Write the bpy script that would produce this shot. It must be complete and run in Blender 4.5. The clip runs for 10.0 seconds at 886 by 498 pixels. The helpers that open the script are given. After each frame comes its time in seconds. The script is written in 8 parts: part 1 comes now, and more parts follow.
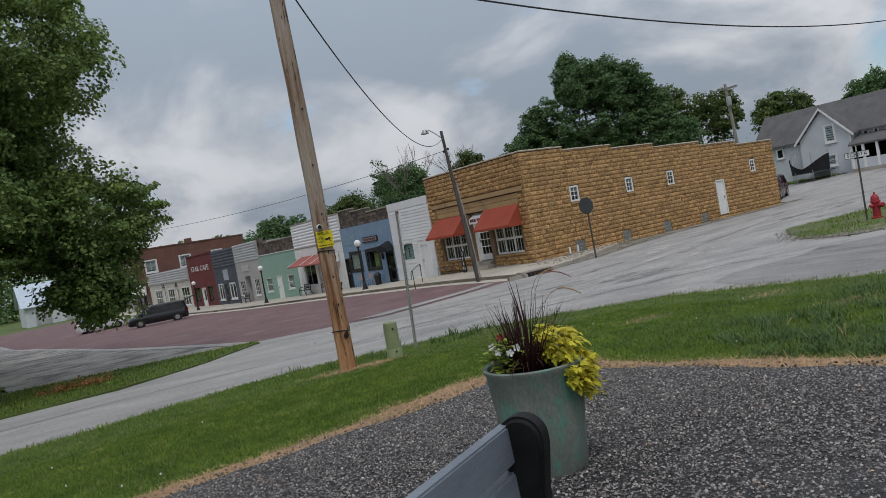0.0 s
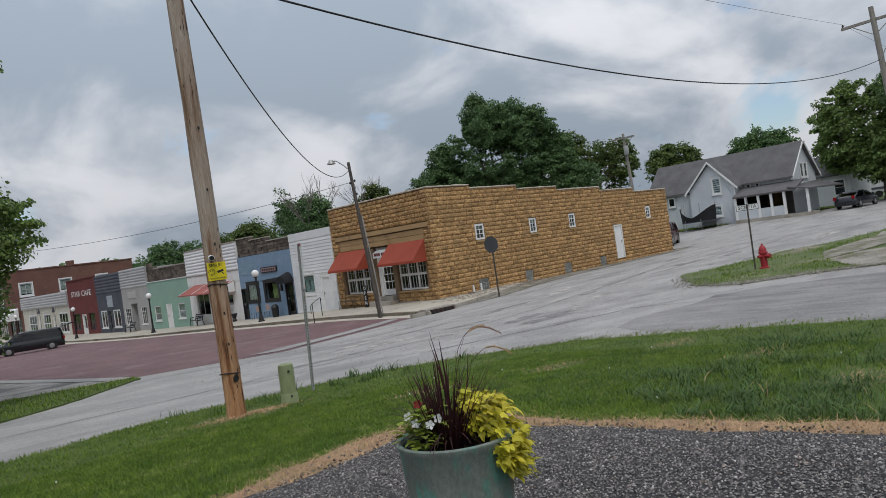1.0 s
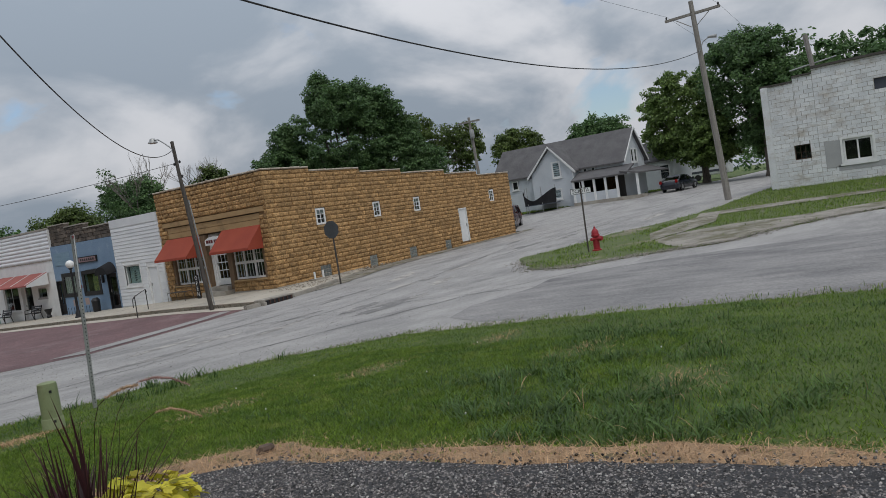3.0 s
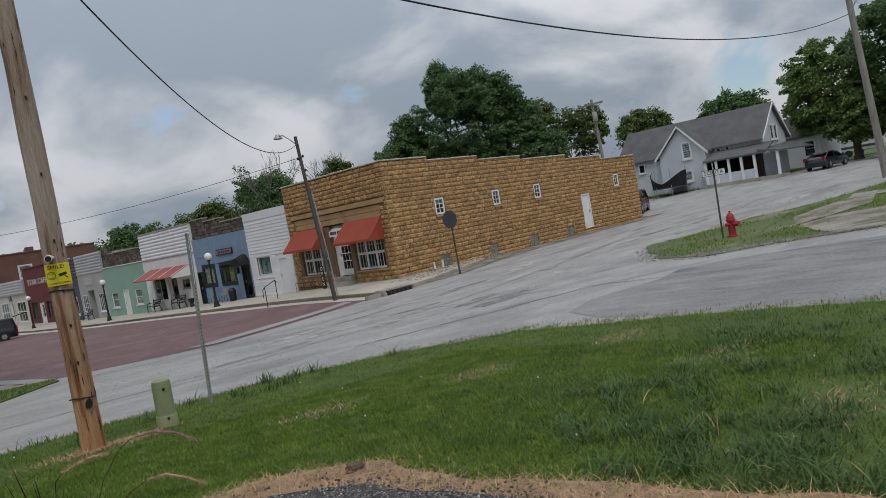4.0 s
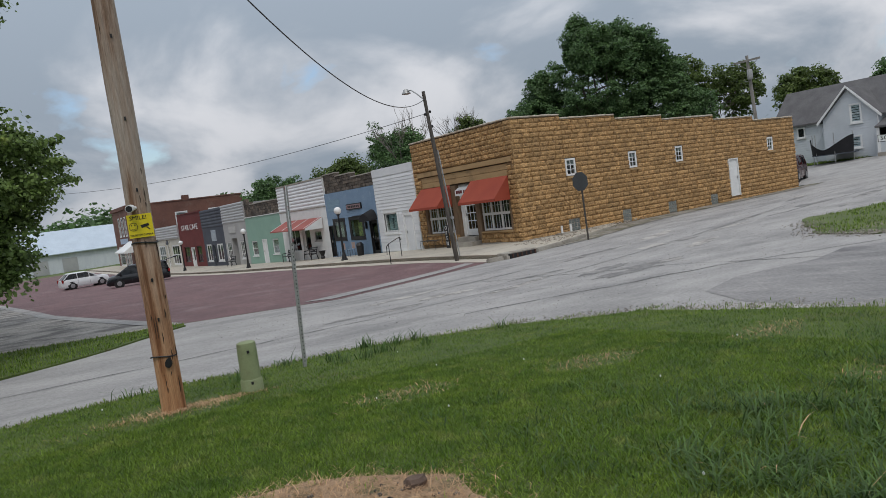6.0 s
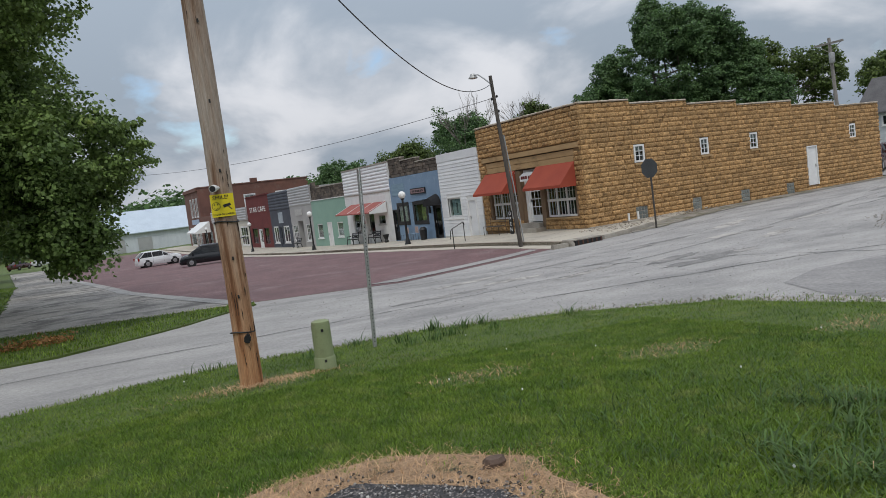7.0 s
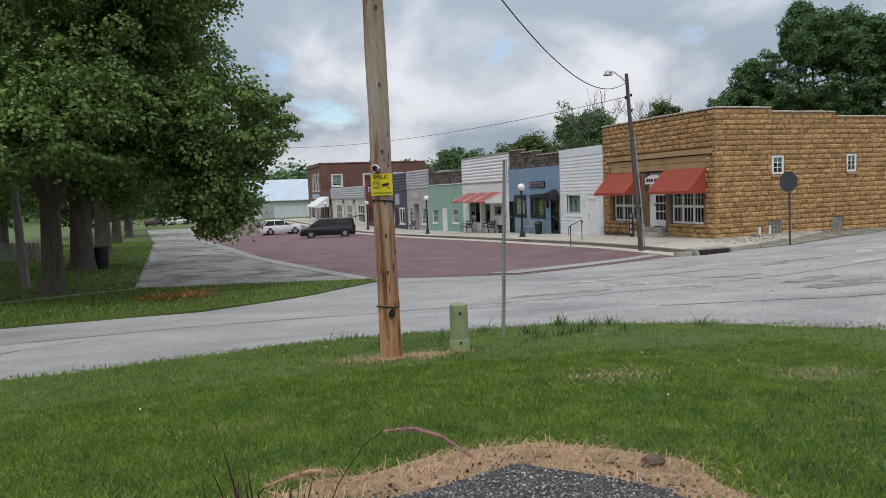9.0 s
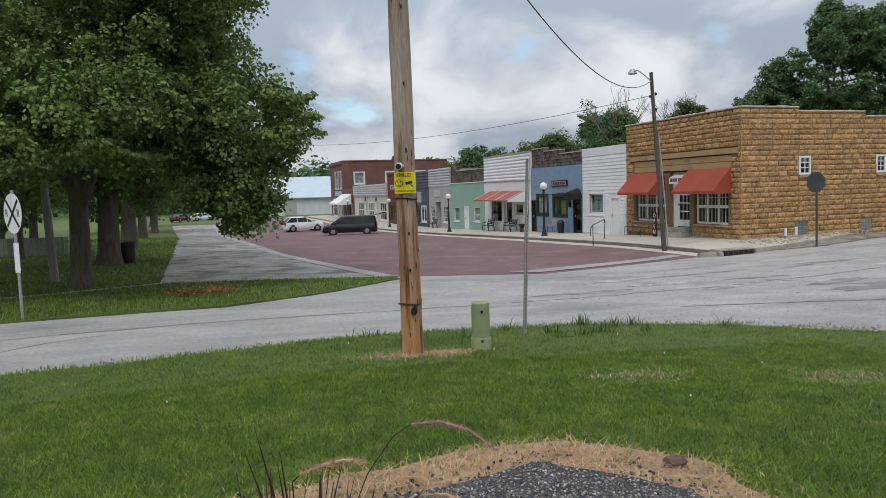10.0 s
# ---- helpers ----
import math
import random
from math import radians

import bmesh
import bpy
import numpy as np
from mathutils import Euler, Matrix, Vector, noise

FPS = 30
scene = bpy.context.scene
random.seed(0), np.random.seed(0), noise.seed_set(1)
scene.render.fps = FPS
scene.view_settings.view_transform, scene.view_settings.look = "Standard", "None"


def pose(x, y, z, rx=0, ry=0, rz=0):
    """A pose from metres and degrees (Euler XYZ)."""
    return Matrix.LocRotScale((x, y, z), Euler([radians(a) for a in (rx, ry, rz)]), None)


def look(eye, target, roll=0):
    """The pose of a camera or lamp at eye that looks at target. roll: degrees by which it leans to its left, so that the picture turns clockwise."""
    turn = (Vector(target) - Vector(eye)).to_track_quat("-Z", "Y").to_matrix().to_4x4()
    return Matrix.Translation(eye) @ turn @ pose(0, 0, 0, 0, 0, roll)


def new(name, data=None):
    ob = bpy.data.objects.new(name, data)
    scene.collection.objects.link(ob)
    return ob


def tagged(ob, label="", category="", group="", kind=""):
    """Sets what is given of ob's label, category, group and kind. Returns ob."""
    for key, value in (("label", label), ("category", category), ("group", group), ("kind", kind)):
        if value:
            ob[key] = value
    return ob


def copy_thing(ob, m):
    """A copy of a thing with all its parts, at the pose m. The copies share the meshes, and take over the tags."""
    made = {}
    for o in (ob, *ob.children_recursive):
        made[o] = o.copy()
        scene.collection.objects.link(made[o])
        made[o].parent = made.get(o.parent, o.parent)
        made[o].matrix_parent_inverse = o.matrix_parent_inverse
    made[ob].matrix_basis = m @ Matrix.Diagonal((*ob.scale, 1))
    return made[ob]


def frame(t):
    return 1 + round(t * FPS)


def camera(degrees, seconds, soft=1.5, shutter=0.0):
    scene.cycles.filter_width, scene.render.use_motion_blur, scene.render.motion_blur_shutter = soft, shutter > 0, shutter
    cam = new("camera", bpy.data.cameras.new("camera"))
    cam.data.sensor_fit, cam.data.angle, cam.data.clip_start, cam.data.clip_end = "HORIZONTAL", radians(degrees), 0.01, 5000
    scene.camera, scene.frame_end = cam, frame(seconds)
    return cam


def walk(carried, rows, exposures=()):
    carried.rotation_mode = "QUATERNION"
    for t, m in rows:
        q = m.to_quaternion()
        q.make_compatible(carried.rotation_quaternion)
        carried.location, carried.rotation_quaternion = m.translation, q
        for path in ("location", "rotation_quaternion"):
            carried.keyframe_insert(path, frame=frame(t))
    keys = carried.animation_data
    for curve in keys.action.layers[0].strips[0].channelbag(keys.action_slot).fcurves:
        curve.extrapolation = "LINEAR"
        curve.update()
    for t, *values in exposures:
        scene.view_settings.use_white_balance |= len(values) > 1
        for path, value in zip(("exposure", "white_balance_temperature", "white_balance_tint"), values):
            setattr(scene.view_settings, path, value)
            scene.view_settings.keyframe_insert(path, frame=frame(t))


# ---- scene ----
cam = camera(64.0, 10.0, soft=0.65)
PATH = [
    (0, (-22.897, -25.609, 2.396), (-21.764, -23.962, 2.343), -10.2),
    (0.5, (-22.741, -25.41, 2.403), (-21.529, -23.82, 2.359), -8.8),
    (1, (-22.585, -25.098, 2.458), (-21.228, -23.629, 2.456), -7.9),
    (1.5, (-22.336, -25.044, 2.457), (-20.859, -23.696, 2.431), -7.6),
    (2, (-21.997, -24.878, 2.43), (-20.399, -23.678, 2.355), -7.8),
    (2.2, (-21.858, -24.816, 2.419), (-20.219, -23.673, 2.319), -8.1),
    (3.3, (-21.292, -24.776, 2.471), (-19.703, -23.567, 2.35), -8.9),
    (3.5, (-21.18, -24.676, 2.474), (-19.64, -23.404, 2.36), -9.0),
    (4, (-20.849, -24.539, 2.48), (-19.456, -23.106, 2.391), -9.7),
    (4.5, (-20.557, -24.324, 2.453), (-19.261, -22.802, 2.39), -9.2),
    (5, (-20.195, -24.125, 2.431), (-18.944, -22.567, 2.344), -8.3),
    (5.5, (-19.944, -23.988, 2.437), (-18.771, -22.373, 2.315), -7.9),
    (7, (-20.071, -23.861, 2.43), (-19.129, -22.104, 2.269), -7.1),
    (7.5, (-20.195, -23.837, 2.441), (-19.334, -22.039, 2.279), -5.9),
    (8, (-20.381, -23.88, 2.465), (-19.583, -22.052, 2.31), -4.1),
    (8.5, (-20.513, -23.848, 2.474), (-19.782, -21.993, 2.316), -2.8),
    (9, (-20.516, -23.829, 2.472), (-19.848, -21.951, 2.309), -2.2),
    (9.5, (-20.531, -23.843, 2.473), (-19.903, -21.951, 2.309), -2.0),
    (10, (-20.538, -23.854, 2.475), (-19.927, -21.957, 2.309), -1.8),
]
walk(cam, [(t, look(eye, target, roll)) for t, eye, target, roll in PATH],
     exposures=((0, -0.06), (0.5, 0.12), (1.3, 0.04), (2.2, -0.1), (5.5, 0.0), (7.5, 0.25), (10, 0.34)))

# ---------------------------------------------------------------- world and light
world = bpy.data.worlds.new("overcast_sky")
scene.world = world
world.use_nodes = True
wn, wl = world.node_tree.nodes, world.node_tree.links
wn.clear()


def wnode(kind, **values):
    n = wn.new(kind)
    for key, value in values.items():
        n.inputs[key].default_value = value
    return n


SUN_ELEVATION, SUN_ROTATION = 52.0, 200.0
BANK_DRIFT, PUFF_DRIFT = (23.68, -10.84, 0.0), (-0.16, -5.12, 0.0)
sky = wn.new("ShaderNodeTexSky")
sky.sky_type, sky.sun_disc = "NISHITA", False
sky.sun_elevation, sky.sun_rotation = radians(SUN_ELEVATION), radians(SUN_ROTATION)
sky_gain = wn.new("ShaderNodeVectorMath")
sky_gain.operation = "SCALE"
sky_gain.inputs["Scale"].default_value = 0.125
wl.new(sky.outputs["Color"], sky_gain.inputs[0])
coord = wn.new("ShaderNodeTexCoord")
split = wn.new("ShaderNodeSeparateXYZ")
wl.new(coord.outputs["Generated"], split.inputs[0])


def wmath(op, a, b, clamp=False):
    n = wn.new("ShaderNodeMath")
    n.operation, n.use_clamp = op, clamp
    for i, v in enumerate((a, b)):
        if isinstance(v, (int, float)):
            n.inputs[i].default_value = v
        else:
            wl.new(v, n.inputs[i])
    return n.outputs[0]


up = wmath("ADD", wmath("MAXIMUM", split.outputs["Z"], 0.0), 0.5)
flat = wn.new("ShaderNodeCombineXYZ")
wl.new(wmath("DIVIDE", split.outputs["X"], up), flat.inputs[0])
wl.new(wmath("DIVIDE", split.outputs["Y"], up), flat.inputs[1])
banks = wnode("ShaderNodeTexNoise", Scale=2.3, Detail=9.0, Roughness=0.52, Distortion=0.35)
puffs = wnode("ShaderNodeTexNoise", Scale=3.4, Detail=10.0, Roughness=0.5, Distortion=0.3)
for n, shift in ((banks, BANK_DRIFT), (puffs, PUFF_DRIFT)):
    drift = wn.new("ShaderNodeVectorMath")
    drift.inputs[1].default_value = shift
    wl.new(flat.outputs[0], drift.inputs[0])
    wl.new(drift.outputs[0], n.inputs["Vector"])
shade = wn.new("ShaderNodeValToRGB")
shade.color_ramp.interpolation = "EASE"
shade.color_ramp.elements[0].position, shade.color_ramp.elements[0].color = 0.40, (0.318, 0.376, 0.450, 1)
shade.color_ramp.elements[1].position, shade.color_ramp.elements[1].color = 0.65, (0.69, 0.708, 0.752, 1)
wl.new(banks.outputs["Fac"], shade.inputs[0])
cover = wn.new("ShaderNodeValToRGB")
cover.color_ramp.elements[0].position, cover.color_ramp.elements[0].color = 0.285, (0, 0, 0, 1)
cover.color_ramp.elements[1].position, cover.color_ramp.elements[1].color = 0.36, (1, 1, 1, 1)
wl.new(puffs.outputs["Fac"], cover.inputs[0])
mix = wn.new("ShaderNodeMix")
mix.data_type = "RGBA"
wl.new(cover.outputs[0], mix.inputs["Factor"])
wl.new(sky_gain.outputs[0], mix.inputs[6])
wl.new(shade.outputs[0], mix.inputs[7])
# an overcast sky grows brighter towards the zenith
zenith = wn.new("ShaderNodeVectorMath")
zenith.operation = "SCALE"
wl.new(mix.outputs[2], zenith.inputs[0])
wl.new(wmath("ADD", wmath("MULTIPLY", wmath("MAXIMUM", split.outputs["Z"], 0.0), 1.2), 0.74), zenith.inputs["Scale"])
background = wnode("ShaderNodeBackground", Strength=1.0)
wl.new(zenith.outputs[0], background.inputs["Color"])
world_out = wn.new("ShaderNodeOutputWorld")
wl.new(background.outputs[0], world_out.inputs["Surface"])

sun = new("sun", bpy.data.lights.new("sun", "SUN"))
sun.data.energy, sun.data.angle, sun.data.color = 0.9, radians(14), (1.0, 0.96, 0.9)
sun.matrix_world = look((0, 0, 30), (0.35 * 30, 0.55 * 30, 0), 0)

# ---------------------------------------------------------------- materials


def mat(name, c1, c2=None, scale=1.5, rough=0.8, bump=0.25, fine=45.0, metal=0.0, grain=0.25, vary=0.0, stain=None, stain_scale=0.5,
        stain_at=(0.55, 0.7), spec=0.35, stretch=(1, 1, 1), island=False):
    """A procedural surface: two colours in patches, fine grain, stains with a shape of their own, and relief."""
    m = bpy.data.materials.new(name)
    m.use_nodes = True
    n, l = m.node_tree.nodes, m.node_tree.links
    bsdf = n["Principled BSDF"]
    bsdf.inputs["Roughness"].default_value, bsdf.inputs["Metallic"].default_value = rough, metal
    bsdf.inputs["Specular IOR Level"].default_value = spec
    geo = n.new("ShaderNodeNewGeometry")
    maps = n.new("ShaderNodeMapping")
    maps.inputs["Scale"].default_value = stretch
    l.new(geo.outputs["Position"], maps.inputs["Vector"])

    def noise_at(s, detail=6.0, r=0.6):
        t = n.new("ShaderNodeTexNoise")
        t.inputs["Scale"].default_value, t.inputs["Detail"].default_value, t.inputs["Roughness"].default_value = s, detail, r
        l.new(maps.outputs[0], t.inputs["Vector"])
        return t.outputs["Fac"]

    def ramp(fac, a, b, ca, cb):
        t = n.new("ShaderNodeValToRGB")
        t.color_ramp.elements[0].position, t.color_ramp.elements[1].position = a, b
        t.color_ramp.elements[0].color, t.color_ramp.elements[1].color = (*ca, 1), (*cb, 1)
        l.new(fac, t.inputs[0])
        return t.outputs[0]

    def blend(kind, fac, a, b):
        t = n.new("ShaderNodeMix")
        t.data_type, t.blend_type = "RGBA", kind
        if isinstance(fac, float):
            t.inputs["Factor"].default_value = fac
        else:
            l.new(fac, t.inputs["Factor"])
        l.new(a, t.inputs[6])
        l.new(b, t.inputs[7])
        return t.outputs[2]

    colour = ramp(noise_at(scale), 0.35, 0.65, c1, c2 or tuple(c * 0.8 for c in c1))
    if stain:
        colour = blend("MIX", ramp(noise_at(stain_scale, 8.0, 0.65), *stain_at, (0, 0, 0), (1, 1, 1)), colour, ramp(noise_at(3.0), 0, 1, stain, stain))
    speck = noise_at(fine, 4.0, 0.7)
    colour = blend("MULTIPLY", 1.0, colour, ramp(speck, 0.25, 0.75, (1 - grain,) * 3, (1 + grain,) * 3))
    if vary:
        source = geo.outputs["Random Per Island"]
        if not island:
            source = n.new("ShaderNodeObjectInfo").outputs["Random"]
        colour = blend("MULTIPLY", 1.0, colour, ramp(source, 0, 1, (1 - vary,) * 3, (1 + vary, 1 + vary * 0.9, 1 + vary * 0.75)))
    l.new(colour, bsdf.inputs["Base Color"])
    if bump:
        b = n.new("ShaderNodeBump")
        b.inputs["Strength"].default_value, b.inputs["Distance"].default_value = bump, 0.02
        l.new(speck, b.inputs["Height"])
        l.new(b.outputs[0], bsdf.inputs["Normal"])
    return m


def leaf_mat(name, c1, c2, c3=None, rough=0.55, patch=0.6, fleck=0.9, fleck_at=(0.62, 0.72)):
    """Foliage: colour by leaf and by patch, thin enough to let some light through."""
    m = mat(name, c1, c2, scale=patch, rough=rough, bump=0, grain=0.15, fine=9, vary=0.5, island=True, stain=c3, stain_scale=fleck, stain_at=fleck_at)
    bsdf = m.node_tree.nodes["Principled BSDF"]
    bsdf.inputs["Transmission Weight"].default_value = 0.0
    bsdf.inputs["Subsurface Weight"].default_value = 0.0
    n, l = m.node_tree.nodes, m.node_tree.links
    trans, add = n.new("ShaderNodeBsdfTranslucent"), n.new("ShaderNodeMixShader")
    add.inputs[0].default_value = 0.38
    l.new(bsdf.inputs["Base Color"].links[0].from_socket, trans.inputs["Color"])
    l.new(bsdf.outputs[0], add.inputs[1])
    l.new(trans.outputs[0], add.inputs[2])
    l.new(add.outputs[0], n["Material Output"].inputs["Surface"])
    return m


def glass_mat(name, tint=(0.8, 0.85, 0.85), rough=0.03):
    m = bpy.data.materials.new(name)
    m.use_nodes = True
    n, l = m.node_tree.nodes, m.node_tree.links
    clear, gloss, fres, both = n.new("ShaderNodeBsdfTransparent"), n.new("ShaderNodeBsdfGlossy"), n.new("ShaderNodeLayerWeight"), n.new("ShaderNodeMixShader")
    steep, lift = n.new("ShaderNodeMath"), n.new("ShaderNodeMath")
    steep.operation, steep.inputs[1].default_value = "POWER", 4.0
    lift.operation, lift.inputs[1].default_value, lift.inputs[2].default_value = "MULTIPLY_ADD", 0.7, 0.04
    clear.inputs["Color"].default_value = (*tint, 1)
    gloss.inputs["Roughness"].default_value = rough
    fres.inputs["Blend"].default_value = 0.5
    l.new(fres.outputs["Facing"], steep.inputs[0])
    l.new(steep.outputs[0], lift.inputs[0])
    l.new(lift.outputs[0], both.inputs[0])
    l.new(clear.outputs[0], both.inputs[1])
    l.new(gloss.outputs[0], both.inputs[2])
    l.new(both.outputs[0], n["Material Output"].inputs["Surface"])
    return m


M_GROUND = mat("meadow", (0.10, 0.14, 0.032), (0.075, 0.11, 0.025), scale=0.4, grain=0.4, stain=(0.13, 0.11, 0.05), stain_scale=0.25)
M_TURF = mat("turf_soil", (0.085, 0.12, 0.024), (0.06, 0.09, 0.018), scale=1.2, grain=0.4, stain=(0.09, 0.07, 0.035), stain_scale=0.8, stain_at=(0.6, 0.75))
M_LANE = mat("worn_asphalt_lane", (0.29, 0.275, 0.265), (0.19, 0.183, 0.18), scale=1.1, grain=0.4, fine=24, bump=0.35, stain=(0.13, 0.125, 0.125), stain_scale=0.35, stain_at=(0.5, 0.64), stretch=(1.3, 0.6, 1))
M_ROAD = mat("sealed_road", (0.375, 0.358, 0.34), (0.285, 0.273, 0.262), scale=0.9, grain=0.34, fine=26, bump=0.4, stain=(0.20, 0.192, 0.186), stain_scale=0.38, stain_at=(0.52, 0.70), stretch=(0.6, 1.2, 1))
M_LOT = mat("worn_lot", (0.37, 0.345, 0.31), (0.25, 0.232, 0.212), scale=0.9, grain=0.5, fine=22, stain=(0.13, 0.118, 0.108), stain_scale=0.7, stain_at=(0.47, 0.60))
M_WALK = mat("sidewalk_concrete", (0.50, 0.45, 0.37), (0.42, 0.38, 0.32), scale=0.5, grain=0.12, fine=30, bump=0.12, stain=(0.30, 0.27, 0.23), stain_scale=0.4)
M_KERB = mat("kerb_concrete", (0.40, 0.37, 0.32), (0.30, 0.27, 0.23), scale=1.2, grain=0.2, fine=20, stain=(0.2, 0.17, 0.14), stain_scale=0.9)
M_STRAW = mat("dead_grass", (0.42, 0.28, 0.165), (0.27, 0.175, 0.105), scale=7, grain=0.5, fine=70, bump=0.7, stain=(0.13, 0.12, 0.055), stain_scale=3.6, stain_at=(0.54, 0.66))
M_STRAWBLADE = mat("dead_grass_blade", (0.56, 0.37, 0.215), (0.40, 0.255, 0.145), scale=3, grain=0.2, vary=0.3, island=True, bump=0)
M_GRAVELBED = mat("gravel_bed", (0.06, 0.059, 0.062), (0.032, 0.031, 0.033), scale=8, grain=0.6, fine=60, bump=0.9)
M_STONE = mat("gravel_stone", (0.215, 0.207, 0.21), (0.066, 0.063, 0.066), scale=40, grain=0.3, fine=120, vary=0.95, island=True, bump=0.2, stain=(0.27, 0.215, 0.195), stain_scale=6, stain_at=(0.6, 0.7))
M_GRASS = leaf_mat("grass_blade", (0.18, 0.27, 0.036), (0.095, 0.175, 0.022), (0.27, 0.315, 0.085), patch=2.6, fleck=3.4, fleck_at=(0.54, 0.70))
M_WEED = leaf_mat("weed_blade", (0.105, 0.18, 0.05), (0.065, 0.125, 0.034), (0.19, 0.235, 0.09), patch=1.4, fleck=2.0)
M_LEAF = leaf_mat("maple_leaf", (0.195, 0.285, 0.082), (0.12, 0.19, 0.058), (0.29, 0.36, 0.105))
M_LEAF_DARK = leaf_mat("dark_leaf", (0.125, 0.215, 0.08), (0.075, 0.145, 0.055), (0.17, 0.25, 0.09))
M_LEAF_LIGHT = leaf_mat("light_leaf", (0.13, 0.18, 0.05), (0.09, 0.14, 0.04))
M_BARK = mat("bark", (0.15, 0.125, 0.10), (0.085, 0.07, 0.058), scale=3, grain=0.4, fine=25, bump=0.9, stretch=(3, 3, 0.6))
M_DEADWOOD = mat("dead_wood", (0.23, 0.20, 0.17), (0.16, 0.14, 0.12), scale=3)
M_POLE = mat("treated_pole_wood", (0.37, 0.28, 0.205), (0.25, 0.145, 0.085), scale=2.2, grain=0.35, fine=22, bump=0.7, stretch=(5, 5, 0.35), stain=(0.14, 0.07, 0.036), stain_scale=2.2, stain_at=(0.54, 0.66), rough=0.85)
# the butt of the pole keeps its orange treatment, the upper shaft has weathered to grey
nodes_, links_ = M_POLE.node_tree.nodes, M_POLE.node_tree.links
pos_, low_, fade_, grey_ = nodes_.new("ShaderNodeSeparateXYZ"), nodes_.new("ShaderNodeMapRange"), nodes_.new("ShaderNodeMix"), nodes_.new("ShaderNodeMix")
links_.new(nodes_["Geometry"].outputs["Position"], pos_.inputs[0])
links_.new(pos_.outputs["Z"], low_.inputs["Value"])
low_.inputs["From Min"].default_value, low_.inputs["From Max"].default_value = 1.0, 3.0
raw_ = nodes_["Principled BSDF"].inputs["Base Color"].links[0].from_socket
grey_.data_type = fade_.data_type = "RGBA"
grey_.blend_type = "MULTIPLY"
grey_.inputs["Factor"].default_value = 1.0
links_.new(raw_, grey_.inputs[6])
links_.new(fade_.outputs[2], grey_.inputs[7])
links_.new(low_.outputs[0], fade_.inputs["Factor"])
fade_.inputs[6].default_value, fade_.inputs[7].default_value = (1.40, 1.06, 0.76, 1), (1.12, 1.26, 1.45, 1)
links_.new(grey_.outputs[2], nodes_["Principled BSDF"].inputs["Base Color"])
M_OLDPOLE = mat("weathered_pole_wood", (0.10, 0.088, 0.076), (0.06, 0.052, 0.045), scale=3, fine=25, bump=0.5, stretch=(5, 5, 0.4))
M_GREYPOLE = mat("grey_pole_wood", (0.30, 0.28, 0.255), (0.21, 0.19, 0.17), scale=3, fine=25, bump=0.5, stretch=(5, 5, 0.4))
M_TAN = mat("tan_rockface_block", (0.475, 0.295, 0.135), (0.335, 0.20, 0.085), scale=2.8, grain=0.6, fine=15, bump=0.9, vary=0.2, stain=(0.19, 0.11, 0.052), stain_scale=6.0, stain_at=(0.52, 0.66))
M_TANREST = mat("tan_rockface_block_rest", (0.475, 0.295, 0.135), (0.335, 0.20, 0.085), scale=2.8, grain=0.6, fine=15, bump=0.9, vary=0.2, island=True, stain=(0.19, 0.11, 0.052), stain_scale=6.0, stain_at=(0.52, 0.66))
M_MORTAR = mat("tan_mortar", (0.25, 0.155, 0.073), (0.17, 0.105, 0.053), scale=3, grain=0.3)
M_TANPLAIN = mat("tan_smooth_lintel", (0.42, 0.28, 0.14), (0.36, 0.235, 0.115), scale=1, grain=0.1, stain=(0.22, 0.15, 0.08), stain_scale=1.0, stretch=(1, 1, 2))
M_WHITE = mat("white_siding_paint", (0.76, 0.77, 0.78), (0.68, 0.69, 0.71), scale=0.8, grain=0.05, fine=25, bump=0.08, rough=0.6, vary=0.05, stain=(0.5, 0.5, 0.5), stain_scale=1.1, stain_at=(0.66, 0.8))
M_TRIMWHITE = mat("white_trim_paint", (0.78, 0.78, 0.77), (0.70, 0.70, 0.69), scale=2, grain=0.05, bump=0.05, rough=0.5)
M_BLUE = mat("blue_painted_block", (0.21, 0.30, 0.415), (0.175, 0.26, 0.37), scale=0.9, grain=0.12, fine=14, bump=0.3, stain=(0.29, 0.37, 0.46), stain_scale=1.0, stain_at=(0.56, 0.7))
M_GREEN = mat("mint_green_paint", (0.27, 0.42, 0.34), (0.24, 0.38, 0.31), scale=0.7, grain=0.06, bump=0.08)
M_GREY = mat("warm_grey_paint", (0.42, 0.41, 0.40), (0.36, 0.35, 0.345), scale=0.7, grain=0.08)
M_SLATE = mat("dark_grey_paint", (0.085, 0.095, 0.115), (0.065, 0.07, 0.09), scale=0.7, grain=0.1)
M_MAROON = mat("maroon_paint", (0.16, 0.035, 0.032), (0.12, 0.025, 0.025), scale=0.7, grain=0.12)
M_CREAM = mat("cream_paint", (0.60, 0.57, 0.50), (0.52, 0.50, 0.44), scale=0.7, grain=0.08)
M_METALGREY = mat("ribbed_grey_metal", (0.46, 0.46, 0.46), (0.38, 0.38, 0.39), scale=0.6, grain=0.06, rough=0.45, metal=0.2)
M_BROWNBRICK = mat("brown_brick", (0.185, 0.088, 0.066), (0.135, 0.066, 0.052), scale=0.6, grain=0.3, fine=18, bump=0.4, stain=(0.20, 0.13, 0.105), stain_scale=0.5)
M_DARKSTONE = mat("dark_rubble_block", (0.15, 0.125, 0.105), (0.08, 0.066, 0.056), scale=1.2, grain=0.4, fine=14, bump=0.6, vary=0.45, island=True)
